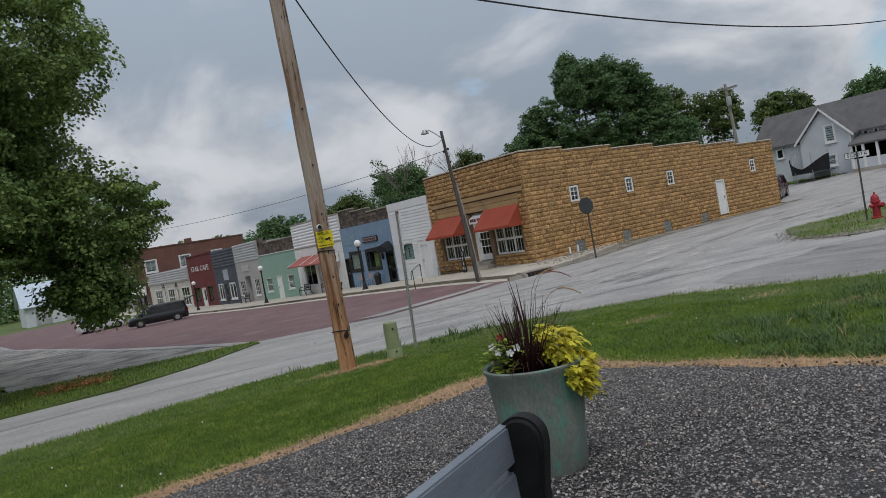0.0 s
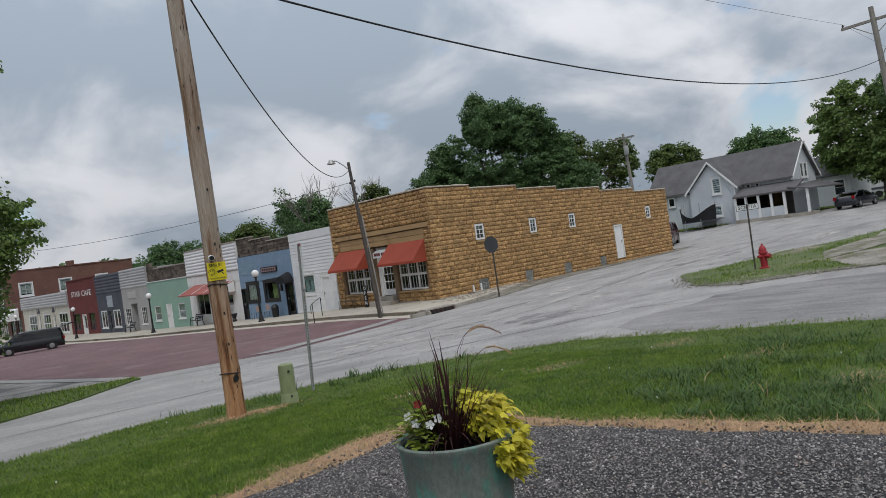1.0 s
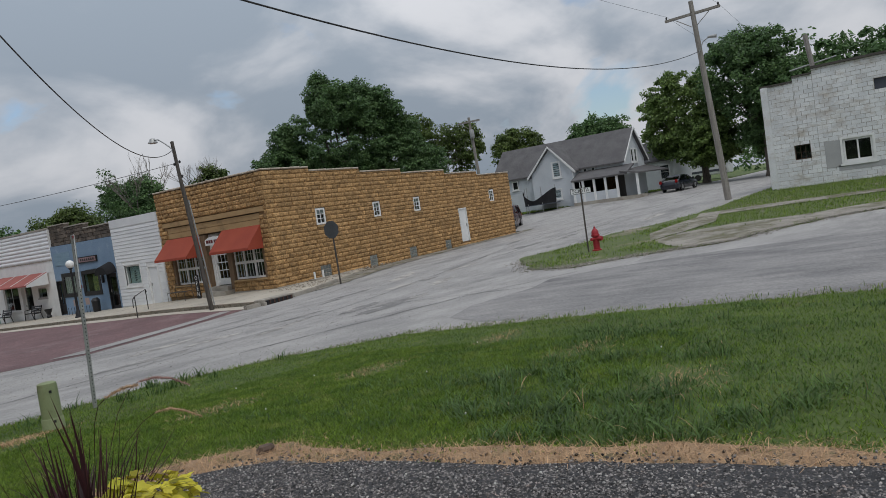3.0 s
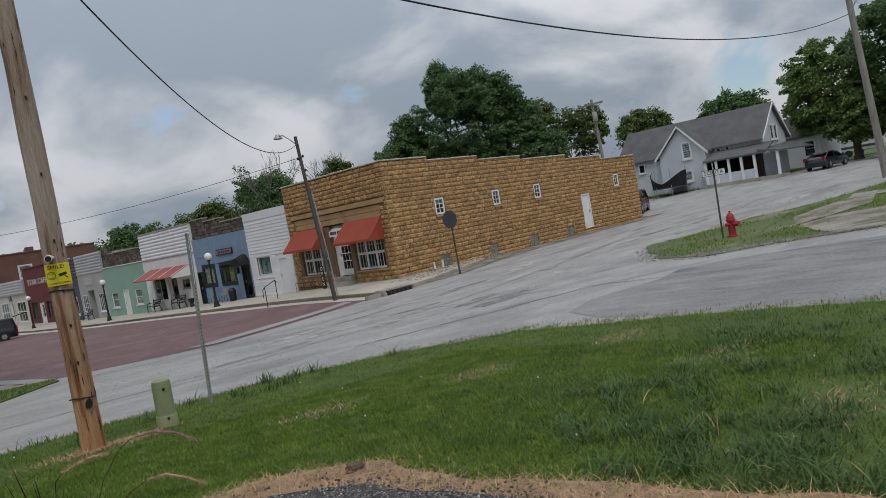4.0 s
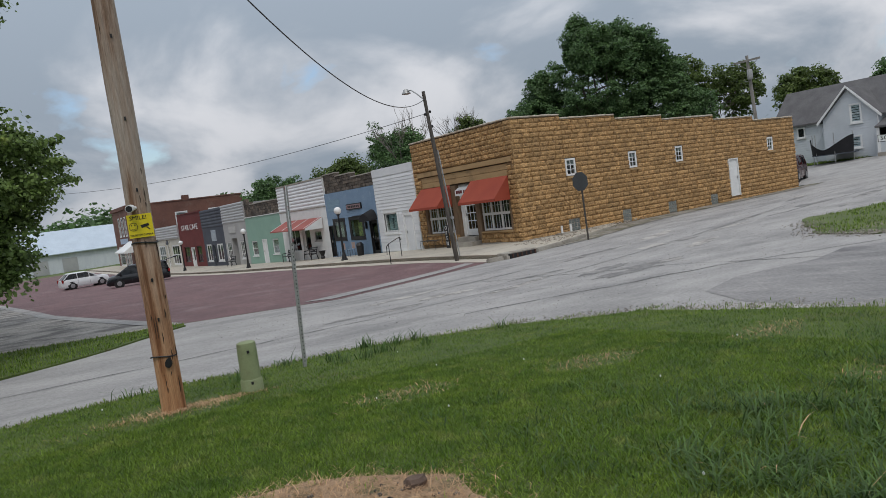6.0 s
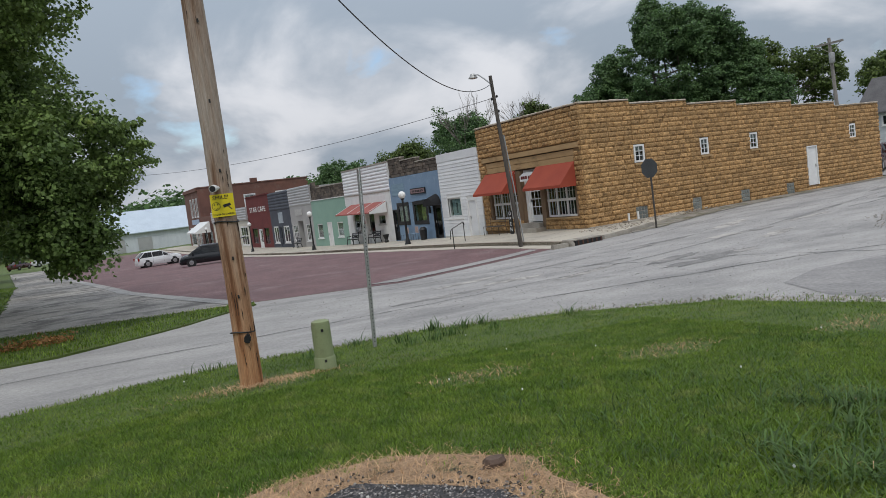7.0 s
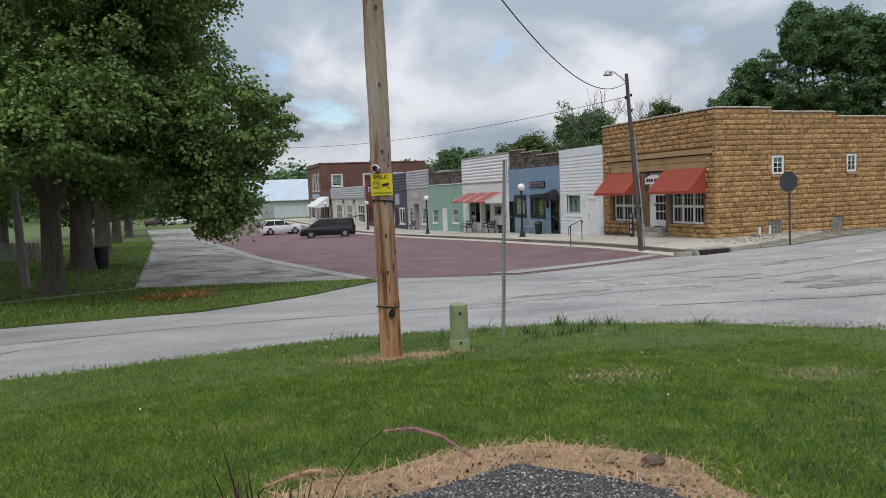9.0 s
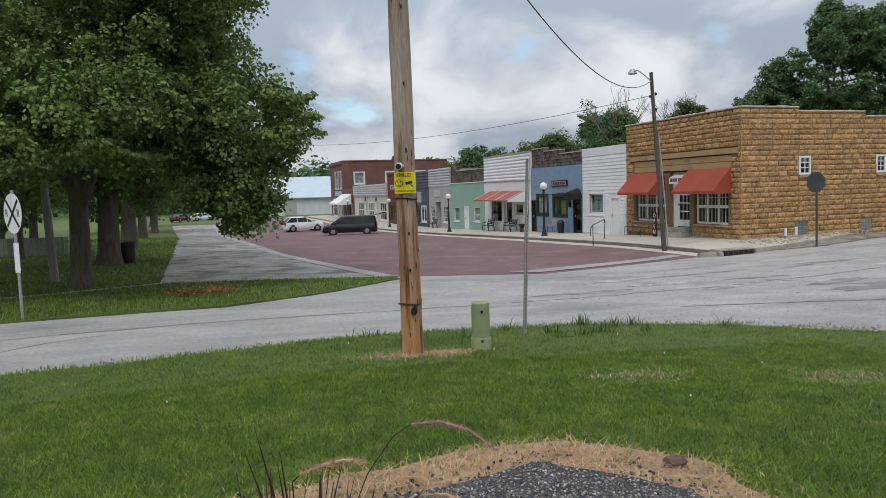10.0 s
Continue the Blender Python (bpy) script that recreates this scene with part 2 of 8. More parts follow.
M_AWNING = mat("rust_red_awning_cloth", (0.33, 0.065, 0.035), (0.28, 0.052, 0.03), scale=0.8, grain=0.07, fine=60, bump=0.05)
M_AWNING_OLD = mat("faded_red_awning_metal", (0.38, 0.12, 0.10), (0.31, 0.095, 0.08), scale=1.0, grain=0.08)
M_BLACK = mat("black_iron", (0.016, 0.016, 0.017), (0.022, 0.022, 0.023), grain=0.2, rough=0.45, bump=0.05)
M_BLACKCLOTH = mat("black_cloth", (0.018, 0.018, 0.02), (0.012, 0.012, 0.014), grain=0.2, rough=0.9)
M_GLASS = glass_mat("window_glass")
M_CARGLASS = glass_mat("car_glass", (0.12, 0.13, 0.14))
# the dimness of unlit rooms is put into this dark colour
M_DARKROOM = mat("painted_dim_interior", (0.10, 0.095, 0.09), (0.07, 0.065, 0.06), scale=0.6)
M_CURTAIN = mat("curtain_cloth", (0.62, 0.62, 0.58), (0.5, 0.5, 0.47), scale=3, stretch=(1, 6, 0.3))
M_ROOF = mat("flat_roof_tar", (0.08, 0.08, 0.085), (0.12, 0.12, 0.12))
M_SHINGLE = mat("grey_shingle", (0.13, 0.125, 0.125), (0.095, 0.09, 0.092), scale=0.9, grain=0.25, fine=14, bump=0.3)
M_GALV = mat("galvanised_steel", (0.42, 0.42, 0.41), (0.33, 0.33, 0.32), scale=6, rough=0.5, metal=0.6, grain=0.15)
M_PEDESTAL = mat("pale_green_plastic", (0.25, 0.29, 0.15), (0.21, 0.245, 0.125), scale=3, grain=0.08, rough=0.6, stain=(0.18, 0.18, 0.10), stain_scale=5)
M_YELLOW = mat("yellow_plastic_sign", (0.72, 0.58, 0.02), (0.66, 0.53, 0.02), grain=0.05, rough=0.45, bump=0.02)
M_RED = mat("red_hydrant_paint", (0.36, 0.03, 0.04), (0.28, 0.022, 0.03), scale=4, grain=0.1, rough=0.45)
M_SIGNBACK = mat("bare_sign_back", (0.085, 0.09, 0.095), (0.065, 0.07, 0.075), rough=0.5, metal=0.2)
M_SIGNWHITE = mat("white_sign_face", (0.75, 0.76, 0.76), (0.68, 0.69, 0.69), rough=0.5, grain=0.05)
M_PLANTER = mat("grey_green_plastic_planter", (0.20, 0.225, 0.195), (0.145, 0.172, 0.15), scale=4, grain=0.25, rough=0.55, bump=0.2, stain=(0.11, 0.27, 0.215), stain_scale=6.5, stain_at=(0.50, 0.62), stretch=(1.6, 1.6, 0.8))
M_SOIL = mat("potting_soil", (0.035, 0.026, 0.018), (0.02, 0.015, 0.01), scale=20, fine=80, bump=0.8)
M_PLANK = mat("dark_grey_recycled_plank", (0.17, 0.195, 0.23), (0.125, 0.145, 0.175), scale=3, grain=0.18, rough=0.42, bump=0.25, spec=0.5, stretch=(1, 1, 6))
M_BLACKMETAL = mat("black_cast_bench_end", (0.008, 0.008, 0.009), (0.012, 0.012, 0.013), scale=5, grain=0.3, rough=0.6, bump=0.15, spec=0.2)
M_RUBBER = mat("tyre_rubber", (0.018, 0.018, 0.018), (0.025, 0.025, 0.025), rough=0.85)
M_RIM = mat("alloy_rim", (0.45, 0.45, 0.46), (0.38, 0.38, 0.39), rough=0.35, metal=0.8, grain=0.05)
M_LIGHTLENS = mat("headlight_lens", (0.6, 0.62, 0.64), (0.5, 0.52, 0.54), rough=0.15, grain=0.02, bump=0)
M_TAILLENS = mat("red_tail_lens", (0.3, 0.01, 0.01), (0.25, 0.01, 0.01), rough=0.2, grain=0.02, bump=0)
M_GLOBE = mat("milky_lamp_globe", (0.82, 0.82, 0.80), (0.78, 0.78, 0.76), rough=0.25, grain=0.02, bump=0)


def paint(name, c):
    m = mat(name, c, tuple(v * 0.9 for v in c), grain=0.03, bump=0, rough=0.25, spec=0.5)
    m.node_tree.nodes["Principled BSDF"].inputs["Coat Weight"].default_value = 0.3
    return m


M_VANPAINT = paint("black_car_paint", (0.006, 0.007, 0.010))
M_SUVPAINT = paint("white_car_paint", (0.72, 0.73, 0.74))
M_REDPAINT = paint("maroon_car_paint", (0.06, 0.012, 0.015))
M_DARKPAINT = paint("dark_blue_car_paint", (0.016, 0.018, 0.026))

# brick street: small setts read through colour and relief
M_BRICKROAD = mat("red_brick_paving", (0.185, 0.105, 0.104), (0.135, 0.077, 0.078), scale=0.6, grain=0.38, fine=11, bump=0.4, stain=(0.23, 0.165, 0.16), stain_scale=0.45, stain_at=(0.53, 0.72), rough=0.75)
n_, l_ = M_BRICKROAD.node_tree.nodes, M_BRICKROAD.node_tree.links
setts = n_.new("ShaderNodeTexBrick")
for key, value in (("Scale", 1.0), ("Brick Width", 0.22), ("Row Height", 0.1), ("Mortar Size", 0.008), ("Bias", -0.2)):
    setts.inputs[key].default_value = value
setts.inputs["Color1"].default_value, setts.inputs["Color2"].default_value, setts.inputs["Mortar"].default_value = (1.15, 1.1, 1.1, 1), (0.8, 0.8, 0.82, 1), (0.6, 0.6, 0.6, 1)
l_.new(n_["Geometry"].outputs["Position"], setts.inputs["Vector"])
over = n_.new("ShaderNodeMix")
over.data_type, over.blend_type = "RGBA", "MULTIPLY"
over.inputs["Factor"].default_value = 0.8
l_.new(n_["Principled BSDF"].inputs["Base Color"].links[0].from_socket, over.inputs[6])
l_.new(setts.outputs["Color"], over.inputs[7])
l_.new(over.outputs[2], n_["Principled BSDF"].inputs["Base Color"])

# ---------------------------------------------------------------- mesh helpers


class Shape:
    """Collects vertices and faces of one mesh."""

    def __init__(self):
        self.v, self.f = [], []

    def add(self, verts, faces):
        k = len(self.v)
        self.v += [tuple(p) for p in verts]
        self.f += [tuple(i + k for i in face) for face in faces]
        return self

    def box(self, x0, x1, y0, y1, z0, z1):
        return self.add([(x, y, z) for z in (z0, z1) for y in (y0, y1) for x in (x0, x1)],
                        [(0, 2, 3, 1), (4, 5, 7, 6), (0, 1, 5, 4), (2, 6, 7, 3), (0, 4, 6, 2), (1, 3, 7, 5)])

    def loft(self, rings, caps=True):
        """Joins rings of equally many points."""
        n = len(rings[0])
        faces = [(r * n + i, r * n + (i + 1) % n, (r + 1) * n + (i + 1) % n, (r + 1) * n + i) for r in range(len(rings) - 1) for i in range(n)]
        if caps:
            faces += [tuple(range(n - 1, -1, -1)), tuple((len(rings) - 1) * n + i for i in range(n))]
        return self.add([p for ring in rings for p in ring], faces)

    def tube(self, points, radii, sides=8, caps=True):
        points = [Vector(p) for p in points]
        if isinstance(radii, (int, float)):
            radii = [radii] * len(points)
        rings, ref = [], None
        for i, p in enumerate(points):
            d = (points[min(i + 1, len(points) - 1)] - points[max(i - 1, 0)]).normalized()
            if ref is None:
                ref = Vector((1, 0, 0)) if abs(d.x) < 0.9 else Vector((0, 1, 0))
            a = (ref - d * ref.dot(d)).normalized()
            ref, b = a, d.cross(a)
            rings.append([p + (a * math.cos(k * math.tau / sides) + b * math.sin(k * math.tau / sides)) * radii[i] for k in range(sides)])
        return self.loft(rings, caps)

    def lathe(self, x, y, profile, sides=16, caps=True):
        """Profile of (radius, z) round an upright axis."""
        return self.loft([[(x + r * math.cos(k * math.tau / sides), y + r * math.sin(k * math.tau / sides), z) for k in range(sides)] for r, z in profile], caps)

    def prism(self, outline, thickness):
        """An outline of points in space, thickened along a vector."""
        t = Vector(thickness)
        return self.loft([[Vector(p) for p in outline], [Vector(p) + t for p in outline]])

    def mesh(self, name, material, smooth=None, bevel=0.0, segments=2, weld=False):
        me = bpy.data.meshes.new(name)
        me.from_pydata(self.v, [], self.f)
        bm = bmesh.new()
        bm.from_mesh(me)
        if weld:
            bmesh.ops.remove_doubles(bm, verts=bm.verts, dist=1e-4)
        bmesh.ops.recalc_face_normals(bm, faces=bm.faces)
        if bevel:
            sharp = [e for e in bm.edges if len(e.link_faces) == 2 and e.calc_face_angle(0) > 0.6]
            bmesh.ops.bevel(bm, geom=sharp, offset=bevel, segments=segments, affect="EDGES", clamp_overlap=True)
        bm.to_mesh(me)
        bm.free()
        if smooth:
            me.polygons.foreach_set("use_smooth", [True] * len(me.polygons))
            me.set_sharp_from_angle(angle=radians(smooth))
        me.materials.append(material)
        return me


def thing(name, label, category, at=(0, 0, 0), group="", kind=""):
    e = new(name)
    e.empty_display_size = 0.2
    e.location = at
    return tagged(e, label, category, group, kind)


WORLD = {}


def world_of(ob):
    """Where ob stands, before the scene has been evaluated."""
    m = ob.matrix_basis if ob.data is None or not ob.parent else Matrix()
    return m if not ob.parent else world_of(ob.parent) @ ob.matrix_parent_inverse @ ob.matrix_basis


def hang(ob, parent):
    ob.parent = parent
    ob.matrix_parent_inverse = world_of(parent).inverted()
    return ob


def part(name, shape, material, parent, label="", smooth=None, bevel=0.0, segments=2, weld=False):
    """One mesh object under a thing or a part."""
    ob = hang(new(name, shape.mesh(name, material, smooth, bevel, segments, weld)), parent)
    if label:
        tagged(ob, label)
    return ob


def solo(name, shape, material, label, category, smooth=None, bevel=0.0, group="", kind=""):
    return tagged(new(name, shape.mesh(name, material, smooth, bevel)), label, category, group, kind)


def letters(text, size, m, material, parent, depth=0.006, name="lettering", align="CENTER", label=""):
    """Raised lettering in the built-in font, laid in the plane of the pose m."""
    c = bpy.data.curves.new(name, "FONT")
    c.body, c.size, c.extrude, c.align_x, c.align_y, c.resolution_u = text, size, depth, align, "CENTER", 2
    tmp = new("tmp", c)
    me = bpy.data.meshes.new_from_object(tmp.evaluated_get(bpy.context.evaluated_depsgraph_get()))
    bpy.data.objects.remove(tmp)
    bpy.data.curves.remove(c)
    me.transform(m)
    me.materials.clear()
    me.materials.append(material)
    ob = hang(new(name, me), parent)
    return tagged(ob, label) if label else ob


def from_arrays(name, verts, faces, material):
    """A mesh from arrays: verts n x 3, faces m x k."""
    me = bpy.data.meshes.new(name)
    k = faces.shape[1]
    me.vertices.add(len(verts))
    me.vertices.foreach_set("co", np.ascontiguousarray(verts, dtype=np.float32).ravel())
    me.loops.add(faces.size)
    me.loops.foreach_set("vertex_index", np.ascontiguousarray(faces, dtype=np.int32).ravel())
    me.polygons.add(len(faces))
    me.polygons.foreach_set("loop_start", np.arange(0, faces.size, k, dtype=np.int32))
    me.update(calc_edges=True)
    me.materials.append(material)
    return me


# ---------------------------------------------------------------- terrain
# heights of the ground at known spots: x, y, z
SPOTS = np.array([
    (-18.6, -16.3, 0.63), (-16.6, -15.1, 0.44), (-21.3, -24.7, 1.0), (-28.8, -27.6, 1.05), (-20.4, -22.7, 0.97), (-26, -17, 0.62), (-13, -22, 0.66),
    (0, 0, -0.08), (0, 8.4, -0.28), (-3.8, 0, -0.2), (-2.9, -3.0, -0.17), (-2.5, 12.9, -0.46), (-2.5, 30, -1.02),
    (-2.5, 46, -1.4), (21.8, 0, 0.15), (1.7, -14.7, 0.28), (15, -16.7, 0.92), (18.4, -17, 1.03), (13.8, -28.8, 1.0),
    (-11.5, 5.8, -0.33), (-11.5, 30, -1.0), (-11.5, 46, -1.5), (-28.8, 11.5, -0.12), (-28.8, 34.5, -0.6), (-9.2, 69, -1.7), (-34.5, 69, -1.5),
    (-40, -11.5, 0.45), (-57, 11.5, 0), (43, 5.5, 1.12), (34.5, -13.8, 0.95), (60, -13.8, 1.25), (69, 23, 1.4),
    (-11.5, -9.2, 0.06), (-11.5, 138, -1.95)])
BULGE = 3.0


def spread(p, q):
    return np.sqrt(((p[:, None, :] - q[None, :, :]) ** 2).sum(2) + BULGE ** 2)


k_ = len(SPOTS)
system = np.zeros((k_ + 3, k_ + 3))
system[:k_, :k_] = spread(SPOTS[:, :2], SPOTS[:, :2])
system[:k_, k_], system[k_, :k_] = 1, 1
system[:k_, k_ + 1:], system[k_ + 1:, :k_] = SPOTS[:, :2], SPOTS[:, :2].T
WEIGHTS = np.linalg.solve(system, np.concatenate([SPOTS[:, 2], [0, 0, 0]]))


def heights(xy):
    """Ground heights at an n x 2 array; far out the land runs level."""
    xy = np.asarray(xy, dtype=float)
    z = spread(xy, SPOTS[:, :2]) @ WEIGHTS[:k_] + WEIGHTS[k_] + xy @ WEIGHTS[k_ + 1:]
    r = np.hypot(xy[:, 0], (xy[:, 1] - 25) * 0.75)
    w = np.clip((r - 75) / 70, 0, 1)
    w = w * w * (3 - 2 * w)
    return z * (1 - w) + np.clip(z, -1.5, 1.2) * 0.4 * w


def ter(x, y):
    return float(heights([(x, y)])[0])


STEP = 2.0


def drape(name, outline, lift, material, label, category, skirt=0.0, step=STEP, parent=None):
    """A sheet over the terrain inside an outline, on the common grid; skirt: the depth of its edge."""
    bm = bmesh.new()
    bm.faces.new([bm.verts.new((x, y, 0)) for x, y in outline])
    xs, ys = [p[0] for p in outline], [p[1] for p in outline]
    for lo, hi, axis in ((min(xs), max(xs), (1, 0, 0)), (min(ys), max(ys), (0, 1, 0))):
        k = math.ceil(lo / step) * step
        while k < hi:
            bmesh.ops.bisect_plane(bm, geom=bm.verts[:] + bm.edges[:] + bm.faces[:], plane_co=Vector(axis) * k, plane_no=axis)
            k += step
    bmesh.ops.recalc_face_normals(bm, faces=bm.faces)
    if bm.faces and next(iter(bm.faces)).normal.z < 0:
        bmesh.ops.reverse_faces(bm, faces=bm.faces)
    zs = heights([(v.co.x, v.co.y) for v in bm.verts])
    for v, z in zip(bm.verts, zs):
        v.co.z = z + lift
    if skirt:
        rim = [e for e in bm.edges if len(e.link_faces) == 1]
        made = bmesh.ops.extrude_edge_only(bm, edges=rim)
        for v in made["geom"]:
            if isinstance(v, bmesh.types.BMVert):
                v.co.z -= skirt
        bmesh.ops.recalc_face_normals(bm, faces=bm.faces)
    me = bpy.data.meshes.new(name)
    bm.to_mesh(me)
    bm.free()
    me.materials.append(material)
    me.polygons.foreach_set("use_smooth", [True] * len(me.polygons))
    me.set_sharp_from_angle(angle=radians(40))
    return tagged(new(name, me), label, category, kind="structure")


def wavy(points, amount=0.08, step=0.6, seed=1):
    """A line through points with a ragged run."""
    rng, out = random.Random(seed), []
    for (x0, y0), (x1, y1) in zip(points, points[1:]):
        n = max(1, int(math.hypot(x1 - x0, y1 - y0) / step))
        for i in range(n):
            f = i / n
            out.append((x0 + (x1 - x0) * f + rng.uniform(-amount, amount), y0 + (y1 - y0) * f + rng.uniform(-amount, amount)))
    return out + [points[-1]]


# the open country, one sheet to the horizon
axis_x = np.concatenate([[-2500, -1200, -600, -300, -200, -150], np.arange(-110, 111, STEP), [150, 200, 300, 600, 1200, 2500]])
axis_y = np.concatenate([[-2500, -1200, -600, -300, -150, -90], np.arange(-60, 171, STEP), [200, 300, 600, 1200, 2500]])
gx, gy = np.meshgrid(axis_x, axis_y)
flat_xy = np.stack([gx.ravel(), gy.ravel()], 1)
gz = heights(flat_xy) - 0.07
cols = len(axis_x)
idx = np.arange(len(flat_xy)).reshape(gx.shape)
quads = np.stack([idx[:-1, :-1].ravel(), idx[:-1, 1:].ravel(), idx[1:, 1:].ravel(), idx[1:, :-1].ravel()], 1)
tagged(new("ground", from_arrays("ground", np.column_stack([flat_xy, gz]), quads, M_GROUND)), "open grassy ground running out to the horizon", "ground", kind="structure")

LAWN_EDGE = wavy([(-23, -15.2), (-21.1, -15.15), (-18.7, -14.5), (-15.5, -14.25), (-13.4, -15.4), (-12.1, -16.9), (-11.65, -20.4), (-11.65, -22), (-11.5, -24), (-11.2, -30)], 0.07, 0.5, 3)
drape_asphalt = [(-11.3, -58), (-11.4, -24), (-11.5, -20.4), (-11.2, -18), (-10.2, -16.6), (-8.6, -16.1), (-6.6, -16.5), (-5.0, -16.2), (-4.1, -17.4), (-3.4, -19.4), (-2.9, -22), (-2.2, -58)]
BRICK_LEFT = [(-15.45, -3.4), (-15.9, -0.3), (-17.5, 10.7), (-19.4, 47), (-20.4, 91)]
BRICK_SOUTH = [(-15.45, -3.45), (-11.4, -5.0), (-5.8, -3.15), (-4.1, -2.65)]
BAND = [(-4.1, -2.65), (-4.2, 2.2), (-4.65, 6.5), (-5.0, 22), (-4.9, 39), (-5.2, 60), (-5.5, 110)]
KERB = [(-3.3, -2.95), (-3.55, 2.0), (-3.85, 8), (-4.05, 22), (-4.0, 39), (-4.2, 60), (-4.5, 110)]
ROAD = [(-100, -15.3), (-40, -15.4), (-23, -15.4), (-18.7, -14.8), (-15.4, -14.6), (-12.6, -18), (-11.9, -24), (-11.4, -58), (5, -58), (4.5, -23), (3, -20.5), (1.5, -18), (0.5, -16.5), (0.5, -14.0), (3.0, -12.2),
        (7, -13.6), (11, -16.0), (16, -17.0), (24, -17.5), (40, -18), (100, -19), (100, -9), (60, -5), (48, -1.5), (43, 1), (40.2, 5.5), (39.2, 9.6), (38.5, 14), (23, 15), (23, -0.6), (8, -1.4), (1, -3.0), (-3.3, -2.95)] + BRICK_SOUTH[::-1] + [
        (-15.65, -4.4), (-18.35, -7.35), (-20.4, -8.9), (-24.3, -9.25), (-40, -10.0), (-100, -10.2)]
drape("road", ROAD, 0.0, M_ROAD, "pale worn sealed road with darker patches and cracks", "road")
drape("asphalt_lane", drape_asphalt, 0.006, M_LANE, "darker worn asphalt lane joining the pale road", "road")
drape("brick_street", BRICK_SOUTH + BAND[1:] + [(-20.8, 110)] + BRICK_LEFT[::-1][:-1], 0.006, M_BRICKROAD, "old street paved in dark red brick", "street")
drape("gutter", KERB + BAND[::-1], 0.012, M_WALK, "pale concrete gutter along the kerb", "gutter")
drape("crossing_band", [(-12.1, -4.0), (-5.95, -2.05), (-4.4, -1.55), (-4.4, -2.15), (-5.9, -2.75), (-11.4, -4.65)], 0.022, M_ROAD, "pale concrete band across the brick street", "paving band")
drape("edge_strip", [(x - 0.5, y) for x, y in BRICK_LEFT] + [(x + 0.05, y) for x, y in BRICK_LEFT[::-1]], 0.014, M_ROAD, "pale concrete edge of the brick street", "paving band")
drape("parking_lot", [(-15.5, -3.75), (-19, -2.9), (-22.1, -2.4), (-22.45, 9.6), (-22.8, 20.6), (-23.6, 44), (-26.9, 95)] + [(x - 0.2, y) for x, y in BRICK_LEFT[::-1]], 0.0, M_LOT, "worn grey parking strip beside the street", "parking lot")
drape("sidewalk", KERB + [(-0.02, 110), (-0.02, -0.02), (5.5, -0.02), (4.5, -1.2), (1.5, -2.3), (-1, -2.85)], 0.13, M_WALK, "pale concrete sidewalk along the shops", "sidewalk", skirt=0.3)
# kerb strip in dark brown: the shadow line of its face is put into the colour
drape("kerb", KERB + [(x + 0.17, y) for x, y in KERB[::-1]], 0.142, mat("shadow_brown_kerb", (0.22, 0.175, 0.13), (0.15, 0.12, 0.09), scale=1.5, grain=0.25), "concrete kerb edge of the sidewalk, coloured dark brown for its shadow line", "kerb", skirt=0.28)
M_CORNER = mat("patchy_corner_soil", (0.11, 0.14, 0.04), (0.08, 0.105, 0.03), scale=1.2, grain=0.4, stain=(0.24, 0.205, 0.155), stain_scale=0.45, stain_at=(0.55, 0.66))
M_DIRTPATH = mat("dirty_old_concrete", (0.33, 0.30, 0.26), (0.22, 0.20, 0.17), scale=1.4, grain=0.3, stain=(0.13, 0.12, 0.07), stain_scale=0.8, stain_at=(0.48, 0.6))
JOINT = mat("joint_dirt", (0.16, 0.14, 0.11), (0.11, 0.1, 0.08))
GRAVEL_EDGE = wavy([(-34, -20.3), (-26, -20.4), (-21.1, -20.5), (-20.1, -20.5), (-19.3, -20.38), (-18.88, -20.32), (-18.45, -20.6), (-18.3, -21.3), (-18.1, -22.3), (-17.98, -23.4), (-17.7, -24.5), (-17.4, -30)], 0.06, 0.3, 5)
STRAW_EDGE = wavy([(-34, -19.9), (-26, -20.1), (-21.8, -20.2), (-20.8, -20.25), (-19.6, -19.98), (-18.8, -19.85), (-18.2, -20.15), (-17.95, -20.6), (-18.0, -21.5), (-17.75, -22.7), (-17.5, -23.8), (-17.2, -30)], 0.08, 0.3, 6)
drape("lawn", [(-100, -15.1), (-40, -15.1)] + LAWN_EDGE + [(-11, -58), (-100, -58)], 0.035, M_TURF, "mown green corner lawn with taller weeds", "lawn", skirt=0.1)
drape("dead_grass_band", STRAW_EDGE + [(-17.2, -40), (-34, -40)], 0.047, M_STRAW, "band of dead straw-coloured grass round the gravel", "dead grass")
drape("gravel_pad", GRAVEL_EDGE + [(-17.4, -38), (-34, -38)], 0.06, M_GRAVELBED, "pad of dark grey crushed gravel", "gravel")
VERGE_SOUTH = [(-100, -9.7), (-40, -9.7), (-24.3, -9.2), (-22.4, -9.1), (-20.4, -8.85), (-18.35, -7.35), (-15.6, -4.4)]
VERGE_NORTH = [(-15.6, -3.8), (-19, -2.95), (-21.9, -2.5), (-25.3, -4.6), (-40, -6.5), (-100, -7)]
drape("verge", wavy(VERGE_SOUTH, 0.08, 0.6, 7) + VERGE_NORTH, 0.035, M_TURF, "grass verge between road and parking strip", "grass verge", skirt=0.1)
drape("verge_kerb", VERGE_NORTH[:5] + [(x, y + 0.35) for x, y in VERGE_NORTH[4::-1]], 0.05, M_KERB, "old concrete kerb behind the verge", "kerb", skirt=0.15)
